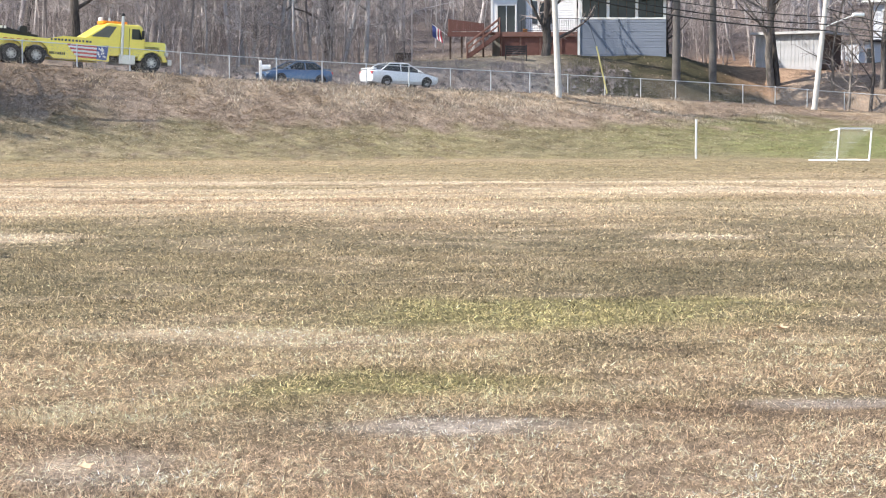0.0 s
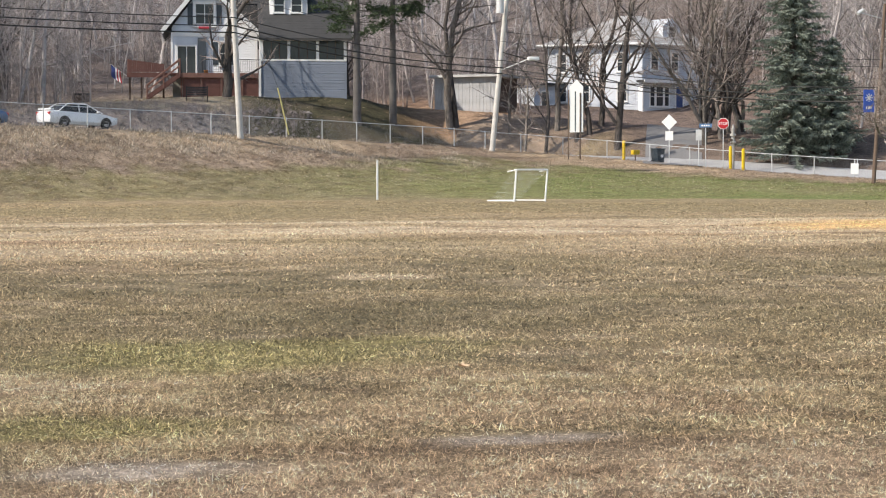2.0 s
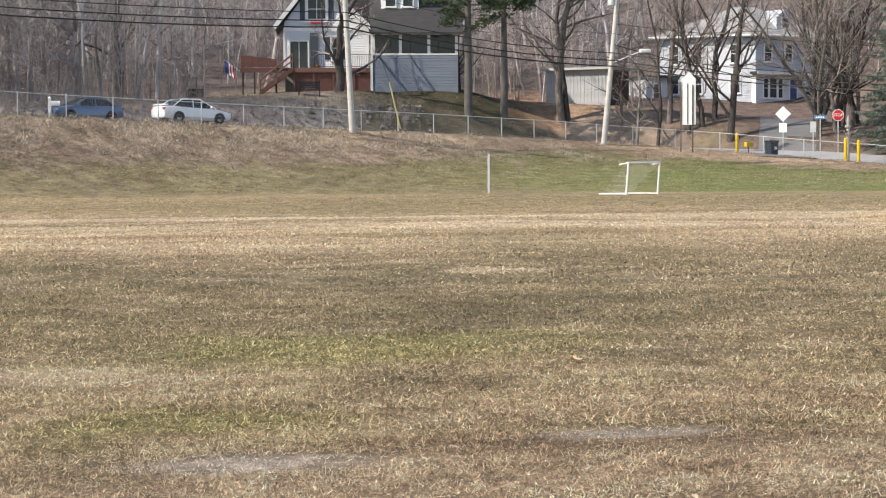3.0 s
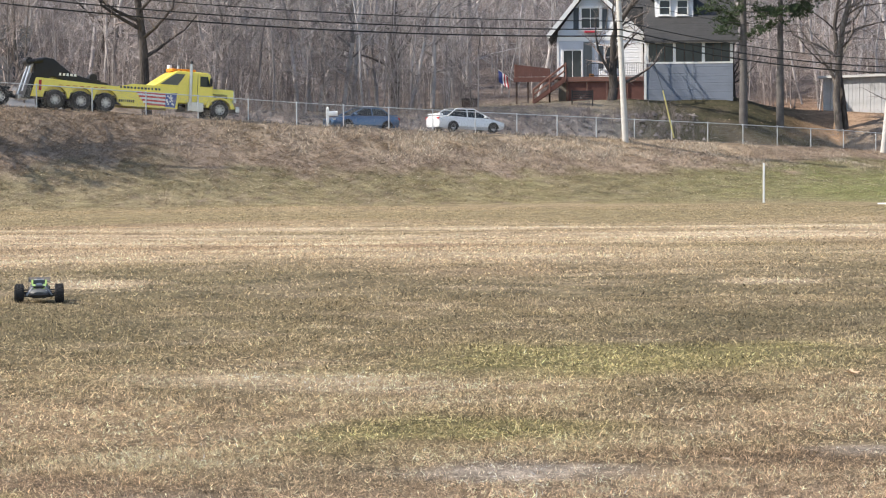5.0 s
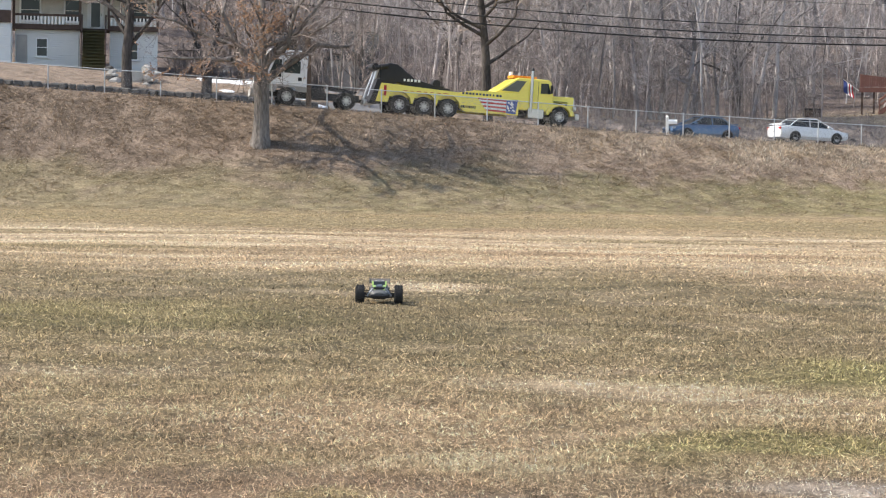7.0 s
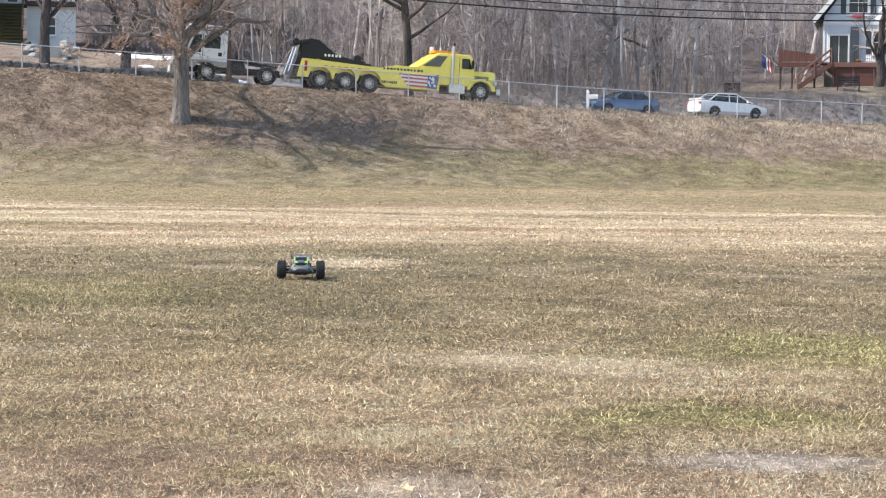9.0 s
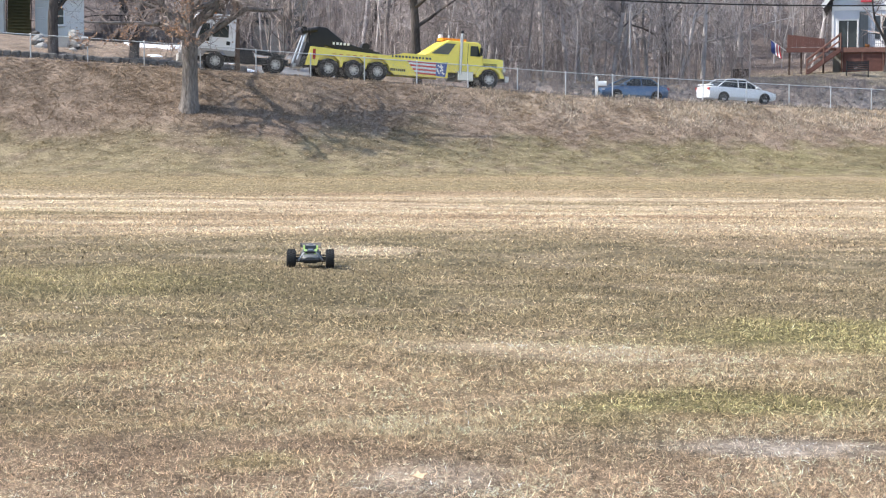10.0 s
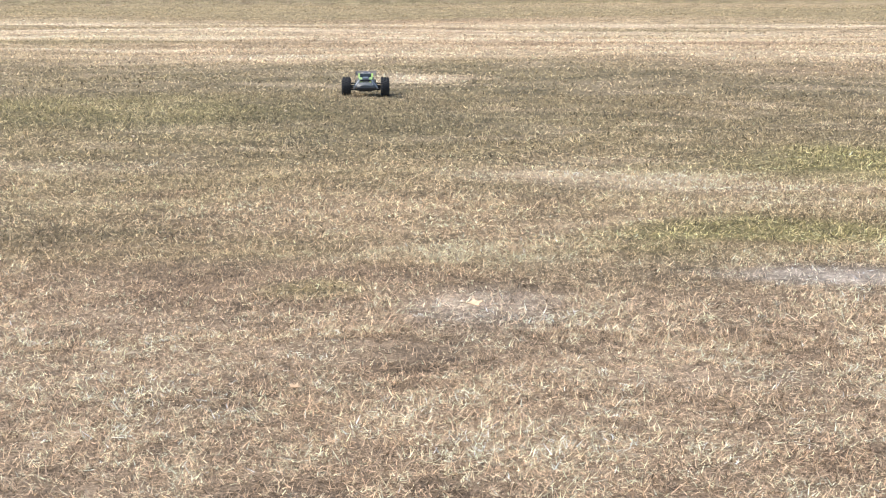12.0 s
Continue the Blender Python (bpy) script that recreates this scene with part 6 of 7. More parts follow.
def stone_wall():
    """Low dry wall along the far side of the road."""
    t = thing("stone_wall", pose(0, 0, 0), "low dark dry-stone wall along the road", "wall")
    rng = random.Random(21)
    meshes = []
    for k in range(6):
        bm = B()
        bmesh.ops.create_cube(bm, size=1.0)
        bmesh.ops.bevel(bm, geom=bm.edges[:], offset=0.18, segments=1, affect="EDGES")
        for v in bm.verts:
            v.co += Vector((rng.uniform(-0.07, 0.07), rng.uniform(-0.07, 0.07), rng.uniform(-0.07, 0.07)))
        me = bpy.data.meshes.new("stone")
        bm.to_mesh(me)
        bm.free()
        me.materials.append(M_STONE)
        meshes.append(me)
    x = -40.0
    while x < -16:
        for row in range(2):
            o = new("stone", meshes[rng.randrange(6)])
            o.parent = t
            xx = x + 0.2 * row
            y = float(back_y(xx)) + 9.6
            o.matrix_basis = Matrix.LocRotScale((xx, y, float(road_z(xx)) + 0.16 + row * 0.3), Euler((rng.uniform(-0.15, 0.15), rng.uniform(-0.15, 0.15), rng.uniform(-0.3, 0.3))), Vector((rng.uniform(0.4, 0.62), 0.4, rng.uniform(0.28, 0.38))))
        x += 0.5


stone_wall()


def stone_steps():
    """Rough steps from the road up to the cream house, with boulders at the sides."""
    t = thing("stone_steps", pose(-26.75, 109.2, 6.4, 0, 0, 13), "rough grey stone steps climbing from the road", "steps")
    rng = random.Random(8)
    for i in range(8):
        bm = box(B(), -0.55 + rng.uniform(-0.08, 0.05), 0.55 + rng.uniform(-0.05, 0.08), i * 0.42, i * 0.42 + 0.55, i * 0.19 - 0.5, i * 0.19 + 0.06, 0.03)
        part("step", bm, M_CONCRETE, t)
    for i in range(22):
        sx = -1 if i % 2 else 1
        yy = (i // 2) * 0.34 - 0.2
        bm = B()
        bmesh.ops.create_icosphere(bm, subdivisions=1, radius=1)
        for v in bm.verts:
            v.co *= rng.uniform(0.8, 1.15)
        r = rng.uniform(0.16, 0.34)
        bmesh.ops.transform(bm, matrix=Matrix.LocRotScale((sx * rng.uniform(0.75, 1.5), yy, yy * 0.47 + 0.05), None, (r * 1.3, r, r * 0.8)), verts=bm.verts)
        part("boulder", bm, M_STONE if rng.random() < 0.4 else M_CONCRETE, t)


stone_steps()


def rubble():
    """Loose stones and clods on the cutting behind the road."""
    r = np.random.RandomState(31)
    n = 900
    x = r.uniform(-4, 31, n)
    y = back_y(x) + 8.7 + 4.2 * r.uniform(0, 1, n) ** 1.3
    size = 0.08 + 0.24 * r.uniform(0, 1, n) ** 2.5
    shape = np.array([(1, 0, 0), (0.3, 0.9, 0.1), (-0.8, 0.6, 0), (-0.8, -0.6, 0.1), (0.3, -0.9, 0), (0.1, 0.1, 0.8), (-0.3, -0.2, 0.7)])
    V = shape[None] * (1 + r.uniform(-0.3, 0.3, (n, 7, 3))) * size[:, None, None]
    a = r.uniform(0, 6.28, n)
    c, q = np.cos(a)[:, None], np.sin(a)[:, None]
    V = np.stack([V[..., 0] * c - V[..., 1] * q + x[:, None], V[..., 0] * q + V[..., 1] * c + y[:, None], V[..., 2] + (land(x, y) - 0.03)[:, None]], -1).reshape(-1, 3)
    tri = np.array([(0, 1, 5), (1, 2, 6), (1, 6, 5), (2, 3, 6), (3, 4, 6), (4, 5, 6), (4, 0, 5)])
    F3 = (np.arange(n)[:, None, None] * 7 + tri[None]).reshape(-1, 3)
    m = material("grey_rubble", (0.15, 0.135, 0.13), 0.95, scale=3, vary=0.3, bump=0.4, island=0.6, spec=0.1)
    tagged(big_mesh("rubble", V, F3, np.zeros((0, 4), int), m), "loose grey stones and clods on the cut slope", "stones", kind="stuff")


# ---- trees ----
def rod(out, p, q, r0, r1, n):
    """A tapered limb piece between two points; a spike where it ends in nothing."""
    v, f = out
    d = (q - p)
    if d.length < 1e-6:
        return
    d.normalize()
    a = d.orthogonal().normalized()
    b = d.cross(a)
    k = len(v)
    ring = [(math.cos(2 * math.pi * i / n), math.sin(2 * math.pi * i / n)) for i in range(n)]
    v.extend([tuple(p + (a * c + b * s) * r0) for c, s in ring])
    if r1 <= 0:
        v.append(tuple(q))
        f.extend([(k + i, k + (i + 1) % n, k + n) for i in range(n)])
    else:
        v.extend([tuple(q + (a * c + b * s) * r1) for c, s in ring])
        f.extend([(k + i, k + (i + 1) % n, k + n + (i + 1) % n, k + n + i) for i in range(n)])


def bough(rng, wood, twigs, p, d, length, r, level, plan):
    """A limb with its side limbs; plan gives for each level: pieces, side limbs, their length ratio, spread, lift, sides."""
    pieces, sides, ratio, spread, lift, n, bare = plan[level][:7]
    last = level == len(plan) - 1
    out = twigs if level >= plan[0][7] else wood
    pts, rad = [p], [r]
    for i in range(pieces):
        d = (d + Vector((rng.gauss(0, 1), rng.gauss(0, 1), rng.gauss(0, 1) + lift)) * ((0.16 if plan is FORK else 0.09) if level == 0 else 0.26 if plan in (HERO, EDGE) else 0.2)).normalized()
        p = p + d * (length / pieces)
        t = (i + 1) / pieces
        pts.append(p)
        rad.append(0 if last and i == pieces - 1 else r * (1 - (0.82 if level else 0.72) * t))
    for i in range(pieces):
        rod(out, pts[i], pts[i + 1], rad[i], rad[i + 1], n)
    if last:
        return
    for k in range(sides):
        t = bare + (1 - bare) * (k + rng.random()) / sides
        j = min(pieces - 1, int(t * pieces))
        q = pts[j].lerp(pts[j + 1], t * pieces - j)
        dd = (pts[j + 1] - pts[j]).normalized()
        side = dd.orthogonal()
        side.rotate(Matrix.Rotation(rng.random() * 6.283, 3, dd))
        a = spread * rng.uniform(0.7, 1.25)
        dn = (dd * math.cos(a) + side * math.sin(a)).normalized()
        ln = length * ratio * rng.uniform(0.65, 1.2) * (1.15 - 0.55 * t if level == 0 else 1.1 - 0.4 * t)
        rr = max(0.010 if plan is HERO else 0.0095, (rad[j] + (rad[j + 1] - rad[j]) * (t * pieces - j)) * (0.44 if plan is HERO else 0.55))
        bough(rng, wood, twigs, q, dn, ln, rr, level + 1, plan)


def tree_data(seed, height, radius, plan):
    rng = random.Random(seed)
    wood, twigs = ([], []), ([], [])
    bough(rng, wood, twigs, Vector((0, 0, -0.3)), Vector((rng.gauss(0, 0.02), rng.gauss(0, 0.02), 1)).normalized(), height, radius, 0, plan)
    return wood, twigs


# pieces, side limbs, length ratio, spread, lift, sides, bare part of the limb
TALL = [(6, 17, 0.36, 0.85, 0.3, 6, 0.18, 2), (3, 6, 0.45, 0.8, 0.5, 3, 0.12), (2, 0, 0, 0, 0.3, 3, 0)]
HERO = [(8, 24, 0.58, 0.85, 0.2, 12, 0.30, 2), (6, 10, 0.42, 0.8, 0.15, 6, 0.12), (3, 7, 0.5, 0.75, 0.2, 4, 0.1), (2, 4, 0.6, 0.7, 0.1, 3, 0.1), (1, 0, 0, 0, 0.2, 3, 0)]
FORK = [(8, 12, 0.5, 0.6, 0.5, 6, 0.12, 2), (4, 7, 0.45, 0.65, 0.5, 4, 0.12), (3, 6, 0.55, 0.65, 0.3, 3, 0.1), (1, 0, 0, 0, 0.2, 3, 0)]
EDGE = [(7, 17, 0.45, 0.95, 0.3, 8, 0.25, 2), (4, 8, 0.42, 0.75, 0.5, 5, 0.15), (3, 6, 0.5, 0.7, 0.3, 4, 0.1), (2, 4, 0.6, 0.7, 0.2, 3, 0.1), (1, 0, 0, 0, 0.2, 3, 0)]


def join_many(variants, spots):
    """Many trees as plain arrays: spots are (variant, x, y, z, turn, scale)."""
    V, F3, F4, n = [], [], [], 0
    for k, x, y, z, turn, s in spots:
        v, f3, f4 = variants[k]
        c, si = math.cos(turn), math.sin(turn)
        rot = np.array([[c, si, 0], [-si, c, 0], [0, 0, 1]])
        V.append(v @ rot * s + (x, y, z))
        F3.append(f3 + n)
        F4.append(f4 + n)
        n += len(v)
    return np.concatenate(V), np.concatenate(F3), np.concatenate(F4)


def big_mesh(name, V, F3, F4, mat):
    me = bpy.data.meshes.new(name)
    me.vertices.add(len(V))
    me.vertices.foreach_set("co", V.astype(np.float32).ravel())
    loops = np.concatenate([F3.ravel(), F4.ravel()]).astype(np.int32)
    start = np.concatenate([np.arange(len(F3)) * 3, len(F3) * 3 + np.arange(len(F4)) * 4]).astype(np.int32)
    me.loops.add(len(loops))
    me.loops.foreach_set("vertex_index", loops)
    me.polygons.add(len(start))
    me.polygons.foreach_set("loop_start", start)
    me.update(calc_edges=True)
    me.materials.append(mat)
    return new(name, me)


def as_arrays(*outs):
    V, F3, F4, n = [], [], [], 0
    for v, f in outs:
        V += v
        F3 += [[a + n for a in q] for q in f if len(q) == 3]
        F4 += [[a + n for a in q] for q in f if len(q) == 4]
        n = len(V)
    return np.array(V), np.array(F3, int).reshape(-1, 3), np.array(F4, int).reshape(-1, 4)


YARDS = [(15, 44, 100, 150), (44, 58, 100, 148), (55, 76, 100, 166), (-48, -24, 90, 150), (-24, -10, 90, 124)]   # open ground round the houses and drives
POLE = [(5, 9, 0.16, 0.7, 0.4, 4, 0.3, 1), (1, 4, 0.5, 0.6, 0.4, 3, 0.1), (1, 0, 0, 0, 0.2, 3, 0)]
WAND = [(2, 7, 0.6, 0.8, 0.3, 3, 0.02, 0), (1, 4, 0.5, 0.8, 0.2, 3, 0.1), (1, 0, 0, 0, 0.2, 3, 0)]
YOUNG = [(4, 11, 0.45, 0.55, 0.5, 4, 0.12, 1), (2, 5, 0.5, 0.6, 0.5, 3, 0.1), (1, 0, 0, 0, 0.2, 3, 0)]


def wood_spot(rng, near, far, bend):
    """A free place in the woods, in the fan behind the road."""
    while True:
        s = near + (far - near) * rng.random() ** bend
        t = math.tan(radians(rng.uniform(-20, 35)))
        x = t * (105 + s) / (1 - 0.5 * t) if t > 0 else t * (100 + s)
        if x > 42:
            x = t * (157.6 + s) / (1 + 0.75 * t)
        y = float(hill_y(x)) + s
        if not any(x0 < x < x1 and y < y1 for x0, x1, y0, y1 in YARDS):
            return x, y, lz(x, y) - 0.05


M_SCRUB = material("purple_grey_canes", (0.25, 0.215, 0.205), 0.9, scale=0.3, vary=0.3, island=0.35, spec=0.1)


def woods():
    rng = random.Random(5)
    tall = [as_arrays(*tree_data(100 + i, rng.uniform(15, 20), rng.uniform(0.14, 0.24), TALL)) for i in range(6)]
    slim = [as_arrays(*tree_data(300 + i, rng.uniform(10, 15), rng.uniform(0.06, 0.11), POLE)) for i in range(6)]
    young = [as_arrays(*tree_data(200 + i, rng.uniform(4.5, 8), rng.uniform(0.035, 0.06), YOUNG)) for i in range(6)]
    wand = [as_arrays(*[tree_data(400 + 9 * i + k, rng.uniform(1.6, 3.2), 0.03, WAND)[1] for k in range(2)]) for i in range(5)]

    def twiggy(tree, count, seed):
        """Fine curved twigs springing from the limbs of a tree."""
        v, f3, f4 = tree
        r = np.random.RandomState(seed)
        high = np.flatnonzero(v[:, 2] > 0.14 * v[:, 2].max())
        p = v[r.choice(high, count)]
        d = r.normal(0, 1, (count, 3)) + (0, 0, 0.35)
        d = d / np.linalg.norm(d, axis=1)[:, None] * r.uniform(0.3, 0.9, count)[:, None]
        s = np.cross(d, r.normal(0, 1, (count, 3)))
        s = s / np.linalg.norm(s, axis=1)[:, None] * 0.010
        bow = r.normal(0, 0.16, (count, 3)) + (0, 0, 0.1)
        m = p + d + bow
        e = m + d * 0.8 - bow * 0.4
        q = np.stack([p - s, p + s, m + s * 0.7, m - s * 0.7, e], 1).reshape(-1, 3)
        k = np.arange(count)[:, None] * 5 + len(v)
        return np.concatenate([v, q]), np.concatenate([f3, k + (3, 2, 4)]), np.concatenate([f4, k + (0, 1, 2, 3)])

    tall = [twiggy(q, 720, 50 + i) for i, q in enumerate(tall)]
    slim = [twiggy(q, 220, 60 + i) for i, q in enumerate(slim)]
    young = [twiggy(q, 260, 70 + i) for i, q in enumerate(young)]

    def fill(kinds, n, near, far, bend, s0, s1):
        return join_many(kinds, [(rng.randrange(len(kinds)), *wood_spot(rng, near, far, bend), rng.random() * 6.28, rng.uniform(s0, s1)) for _ in range(n)])

    tagged(big_mesh("woods", *fill(tall, 250, 18, 120, 1.3, 0.75, 1.15), M_WOOD), "bare grey winter woods on the rising hillside", "woods", kind="stuff")
    tagged(big_mesh("slim_trees", *fill(slim, 430, 14, 110, 1.3, 0.7, 1.2), M_WOOD_PALE), "thin leafless young trees of the woods", "woods", kind="stuff")
    tagged(big_mesh("undergrowth", *fill(young, 470, 14, 80, 1.5, 0.5, 1.2), M_TWIG), "leafless brown saplings and brush at the wood's edge", "brush", kind="stuff")
    spots = [(rng.randrange(5), *wood_spot(rng, 11, 60, 1.6), rng.random() * 6.28, rng.uniform(0.6, 1.4)) for _ in range(330)]
    for _ in range(520):      # low scrub on the cutting behind the road
        x = rng.uniform(-6, 30)
        y = float(back_y(x)) + rng.uniform(8.5, 13)
        spots.append((rng.randrange(5), x, y, lz(x, y) - 0.03, rng.random() * 6.28, rng.uniform(0.25, 0.5)))
    for _ in range(120):      # brush beside the cream house
        x, y = rng.uniform(-29, -18), rng.uniform(127.5, 136)
        spots.append((rng.randrange(5), x, y, lz(x, y) - 0.03, rng.random() * 6.28, rng.uniform(0.5, 1.1)))
    tagged(big_mesh("scrub", *join_many(wand, spots), M_SCRUB), "low grey leafless scrub and canes", "brush", kind="stuff")


woods()
rubble()


def side_woods():
    """More of the woods where the hill turns along the side road."""
    rng = random.Random(15)
    kinds = [as_arrays(*tree_data(500 + i, rng.uniform(10, 16), rng.uniform(0.1, 0.17), FORK)) for i in range(4)]
    spots = []
    while len(spots) < 50:
        a, d = radians(rng.uniform(24.5, 35)), 138 + 70 * rng.random() ** 1.4
        x, y = d * math.sin(a), d * math.cos(a)
        if not (56 < x < 78 and 140 < y < 172):
            spots.append((rng.randrange(4), x, y, lz(x, y) - 0.05, rng.random() * 6.28, rng.uniform(0.7, 1.15)))
    tagged(big_mesh("woods", *join_many(kinds, spots), M_WOOD), "bare grey trees on the slope by the side road", "woods", kind="stuff")


side_woods()


M_TWIG_BROWN = material("brown_grey_twigs", (0.28, 0.235, 0.215), 0.9, scale=0.3, vary=0.3, island=0.5, spec=0.1)


def bare_tree(x, y, z, seed, height, radius, plan, label, bark=None, lean=0.0, group=""):
    root = thing("bare_tree", pose(x, y, z, 0, lean, 0), label, "tree", group)
    wood, twigs = tree_data(seed, height, radius, plan)
    link_mesh("trunk", *wood, bark or M_BARK, root, smooth=True)
    tagged(link_mesh("twigwork", *twigs, M_TWIG_BROWN, root), kind="stuff")
    return root, twigs


def leaf_cards(name, spots, size, mat, parent, rng, colours=None, steep=0.9):
    """Small folded leaves, two triangles pairs each, turned at random."""
    n = len(spots)
    P = np.array(spots)
    r = np.random.RandomState(rng)
    a = r.uniform(0, 6.283, n)
    tilt = r.uniform(-steep, steep, n)
    L = size * r.uniform(0.6, 1.3, n)
    u = np.stack([np.cos(a) * np.cos(tilt), np.sin(a) * np.cos(tilt), np.sin(tilt)], -1) * L[:, None]
    v = np.stack([-np.sin(a), np.cos(a), r.uniform(-0.6 * steep, 0.9 * steep, n)], -1) * (L * 0.4)[:, None]
    up = np.stack([r.normal(0, 0.2, n), r.normal(0, 0.2, n), np.ones(n)], -1) * (L * 0.16)[:, None]
    V = np.stack([P - u, P - v + up, P + u, P + v + up], 1).reshape(-1, 3)
    k = np.arange(n)[:, None] * 4
    F3 = np.concatenate([k + (0, 1, 2), k + (0, 2, 3)], 1).reshape(-1, 3)
    ob = big_mesh(name, V, F3, np.zeros((0, 4), int), mat)
    if parent is not None:
        ob.parent = parent
    if colours is not None:
        col = ob.data.color_attributes.new("cover", "FLOAT_COLOR", "POINT")
        rgba = np.ones((n, 4, 4))
        rgba[:, :, :3] = colours[:, None, :]
        col.data.foreach_set("color", rgba.ravel())
    return tagged(ob, kind="stuff")


M_DRYLEAF = material("dry_orange_leaves", (0.40, 0.26, 0.175), 0.8, scale=3, vary=0.3, island=0.35, spec=0.2, thin=0.4)


def spreading_tree(x, y, seed, label):
    """Stout short trunk that divides into a wide fan of limbs."""
    rng = random.Random(seed)
    root = thing("bare_tree", pose(x, y, lz(x, y)), label, "tree")
    wood, twigs = ([], []), ([], [])
    ring = [(-0.4, 0.66), (0.05, 0.55), (0.4, 0.46), (1.2, 0.40), (2.2, 0.38), (3.0, 0.41), (3.5, 0.36), (4.6, 0.25), (6.5, 0.17), (9.5, 0.05)]
    for (z0, r0), (z1, r1) in zip(ring, ring[1:]):
        rod(wood, Vector((0.04 * math.sin(z0), 0.03 * z0, z0)), Vector((0.04 * math.sin(z1), 0.03 * z1, z1)), r0, r1, 14)
    for k in range(15):
        a = 2.4 * k + rng.uniform(-0.3, 0.3)
        z = 2.9 + 0.16 * k + rng.uniform(-0.1, 0.1)
        up = (0.55 if k < 8 else 0.8) + rng.uniform(-0.2, 0.35)
        d = Vector((math.cos(a), math.sin(a), up)).normalized()
        slight = 0.6 if math.sin(a) < -0.5 else 1.0      # few limbs on the downhill side
        bough(rng, wood, twigs, Vector((0, 0.03 * z, z)), d, (rng.uniform(6.2, 8.8) - 0.1 * k) * slight, (0.2 - 0.005 * k) * slight, 1, HERO)
    link_mesh("trunk", *wood, M_BARK, root, smooth=True)
    tagged(link_mesh("twigwork", *twigs, M_TWIG_BROWN, root), kind="stuff")
    return root, twigs


hero, hero_twigs = spreading_tree(-17.0, 96.5, 16, "big leafless tree with spreading limbs on the bank")
rng0 = random.Random(3)
tips = [v for v in hero_twigs[0] if 3.0 < v[2] < 7.5 and v[0] < 2.5]
picked = [v for v in tips if rng0.random() < (0.30 if math.sin(v[0] * 1.9 + 1) + math.sin(v[2] * 2.3) + math.sin(v[1] * 1.7) > 0.25 else 0.02)]
leaf_cards("dry_foliage", picked, 0.10, M_DRYLEAF, hero, 4)
bare_tree(-6.35, 112.5, lz(-6.35, 112.5), 12, 15, 0.30, EDGE, "tall dark leafless tree beside the road", M_BARK_DARK)
bare_tree(25.2, 135.9, lz(25.2, 135.9), 17, 9.5, 0.36, FORK, "dark crooked leafless tree before the grey house", M_BARK_DARK, 4)
for k, (x, y, h, r, dark) in enumerate(((49.3, 133.2, 14, 0.22, 0), (49.9, 130.8, 13, 0.17, 1), (51.2, 131.4, 13, 0.2, 1), (52.7, 133, 14, 0.22, 1), (52.3, 128.8, 14, 0.28, 1), (47.6, 131, 13, 0.14, 1), (42.45, 137.6, 16, 0.3, 0), (42.93, 137.5, 16, 0.22, 1), (46, 134.3, 9, 0.12, 0), (45.7, 130.2, 8, 0.12, 0), (36.6, 145.5, 9, 0.16, 1), (-10.5, 126, 15, 0.25, 1), (9.5, 134, 15, 0.26, 1))):
    bare_tree(x, y, lz(x, y), 40 + k, h, r, FORK if 46.5 < x else TALL, "slender leafless tree near the white house" if x > 40 else "leafless tree at the wood's edge", M_BARK_DARK if dark else M_BARK, group="roadside bare trees")
bare_tree(-27.0, 109.0, lz(-27, 109), 61, 13, 0.36, TALL, "stout dark tree before the cream house", M_BARK_DARK)
bare_tree(-22.6, 110.0, lz(-22.6, 110), 62, 5.5, 0.35, TALL, "short knobbly pruned tree above the road", M_BARK_DARK)
for k, (dx, dy, ln) in enumerate(((0, 0, 3), (0.5, 0.2, -4), (-0.4, 0.3, 8), (0.9, -0.1, 10), (-0.8, 0.1, -8))):
    bare_tree(-14.1 + dx, 111.3 + dy, lz(-14.1 + dx, 111.3 + dy), 70 + k, 6.5, 0.09, YOUNG, "thin grey many-stemmed shrub by the drive", None, ln, "shrub stems")
for k, (x, y) in enumerate(((-28.2, 131.5), (-27.4, 134), (-26.9, 129.8), (-25.4, 132.4), (-24.6, 129.0), (-23.6, 133.5), (-22.6, 129.5), (-21, 132.1), (-26, 138), (-20, 128.5))):
    bare_tree(x, y, lz(x, y), 120 + k, 9 + 3 * (k % 3), 0.11, FORK, "twiggy leafless tree on the slope behind the drive", M_BARK_DARK if k % 3 else None, 0, "drive thicket")
bare_tree(56.6, 97.2, lz(56.6, 97.2), 81, 8, 0.2, EDGE, "low spreading leafless tree at the road's edge")
for k, (x, y) in enumerate(((58.6, 127.5), (59.5, 130), (58.2, 126.5), (59, 129), (59.6, 127), (60.6, 129.5), (61.5, 128), (63.4, 131), (62, 134), (61, 132.5), (65, 135), (60.2, 131), (58.9, 128.2), (60.3, 128.1), (62.4, 131.8), (61.3, 130.6))):
    bare_tree(x, y, lz(x, y), 90 + k, 13, 0.17, FORK, "dense twiggy grey leafless tree at the junction", M_BARK_DARK if k % 2 else None, 0, "junction thicket")


# ---- evergreens ----
M_NEEDLE = material("blue_green_needles", (0.165, 0.192, 0.16), 0.7, scale=0.8, vary=0.35, island=0.4, spec=0.2)
M_BARK_PINE = material("brown_grey_pine_bark", (0.13, 0.12, 0.115), 0.95, scale=2.0, vary=0.4, bump=0.8, fine=25, spec=0.1)
M_PINE = material("pine_needles", (0.048, 0.07, 0.034), 0.7, scale=0.8, vary=0.35, island=0.4, spec=0.2)


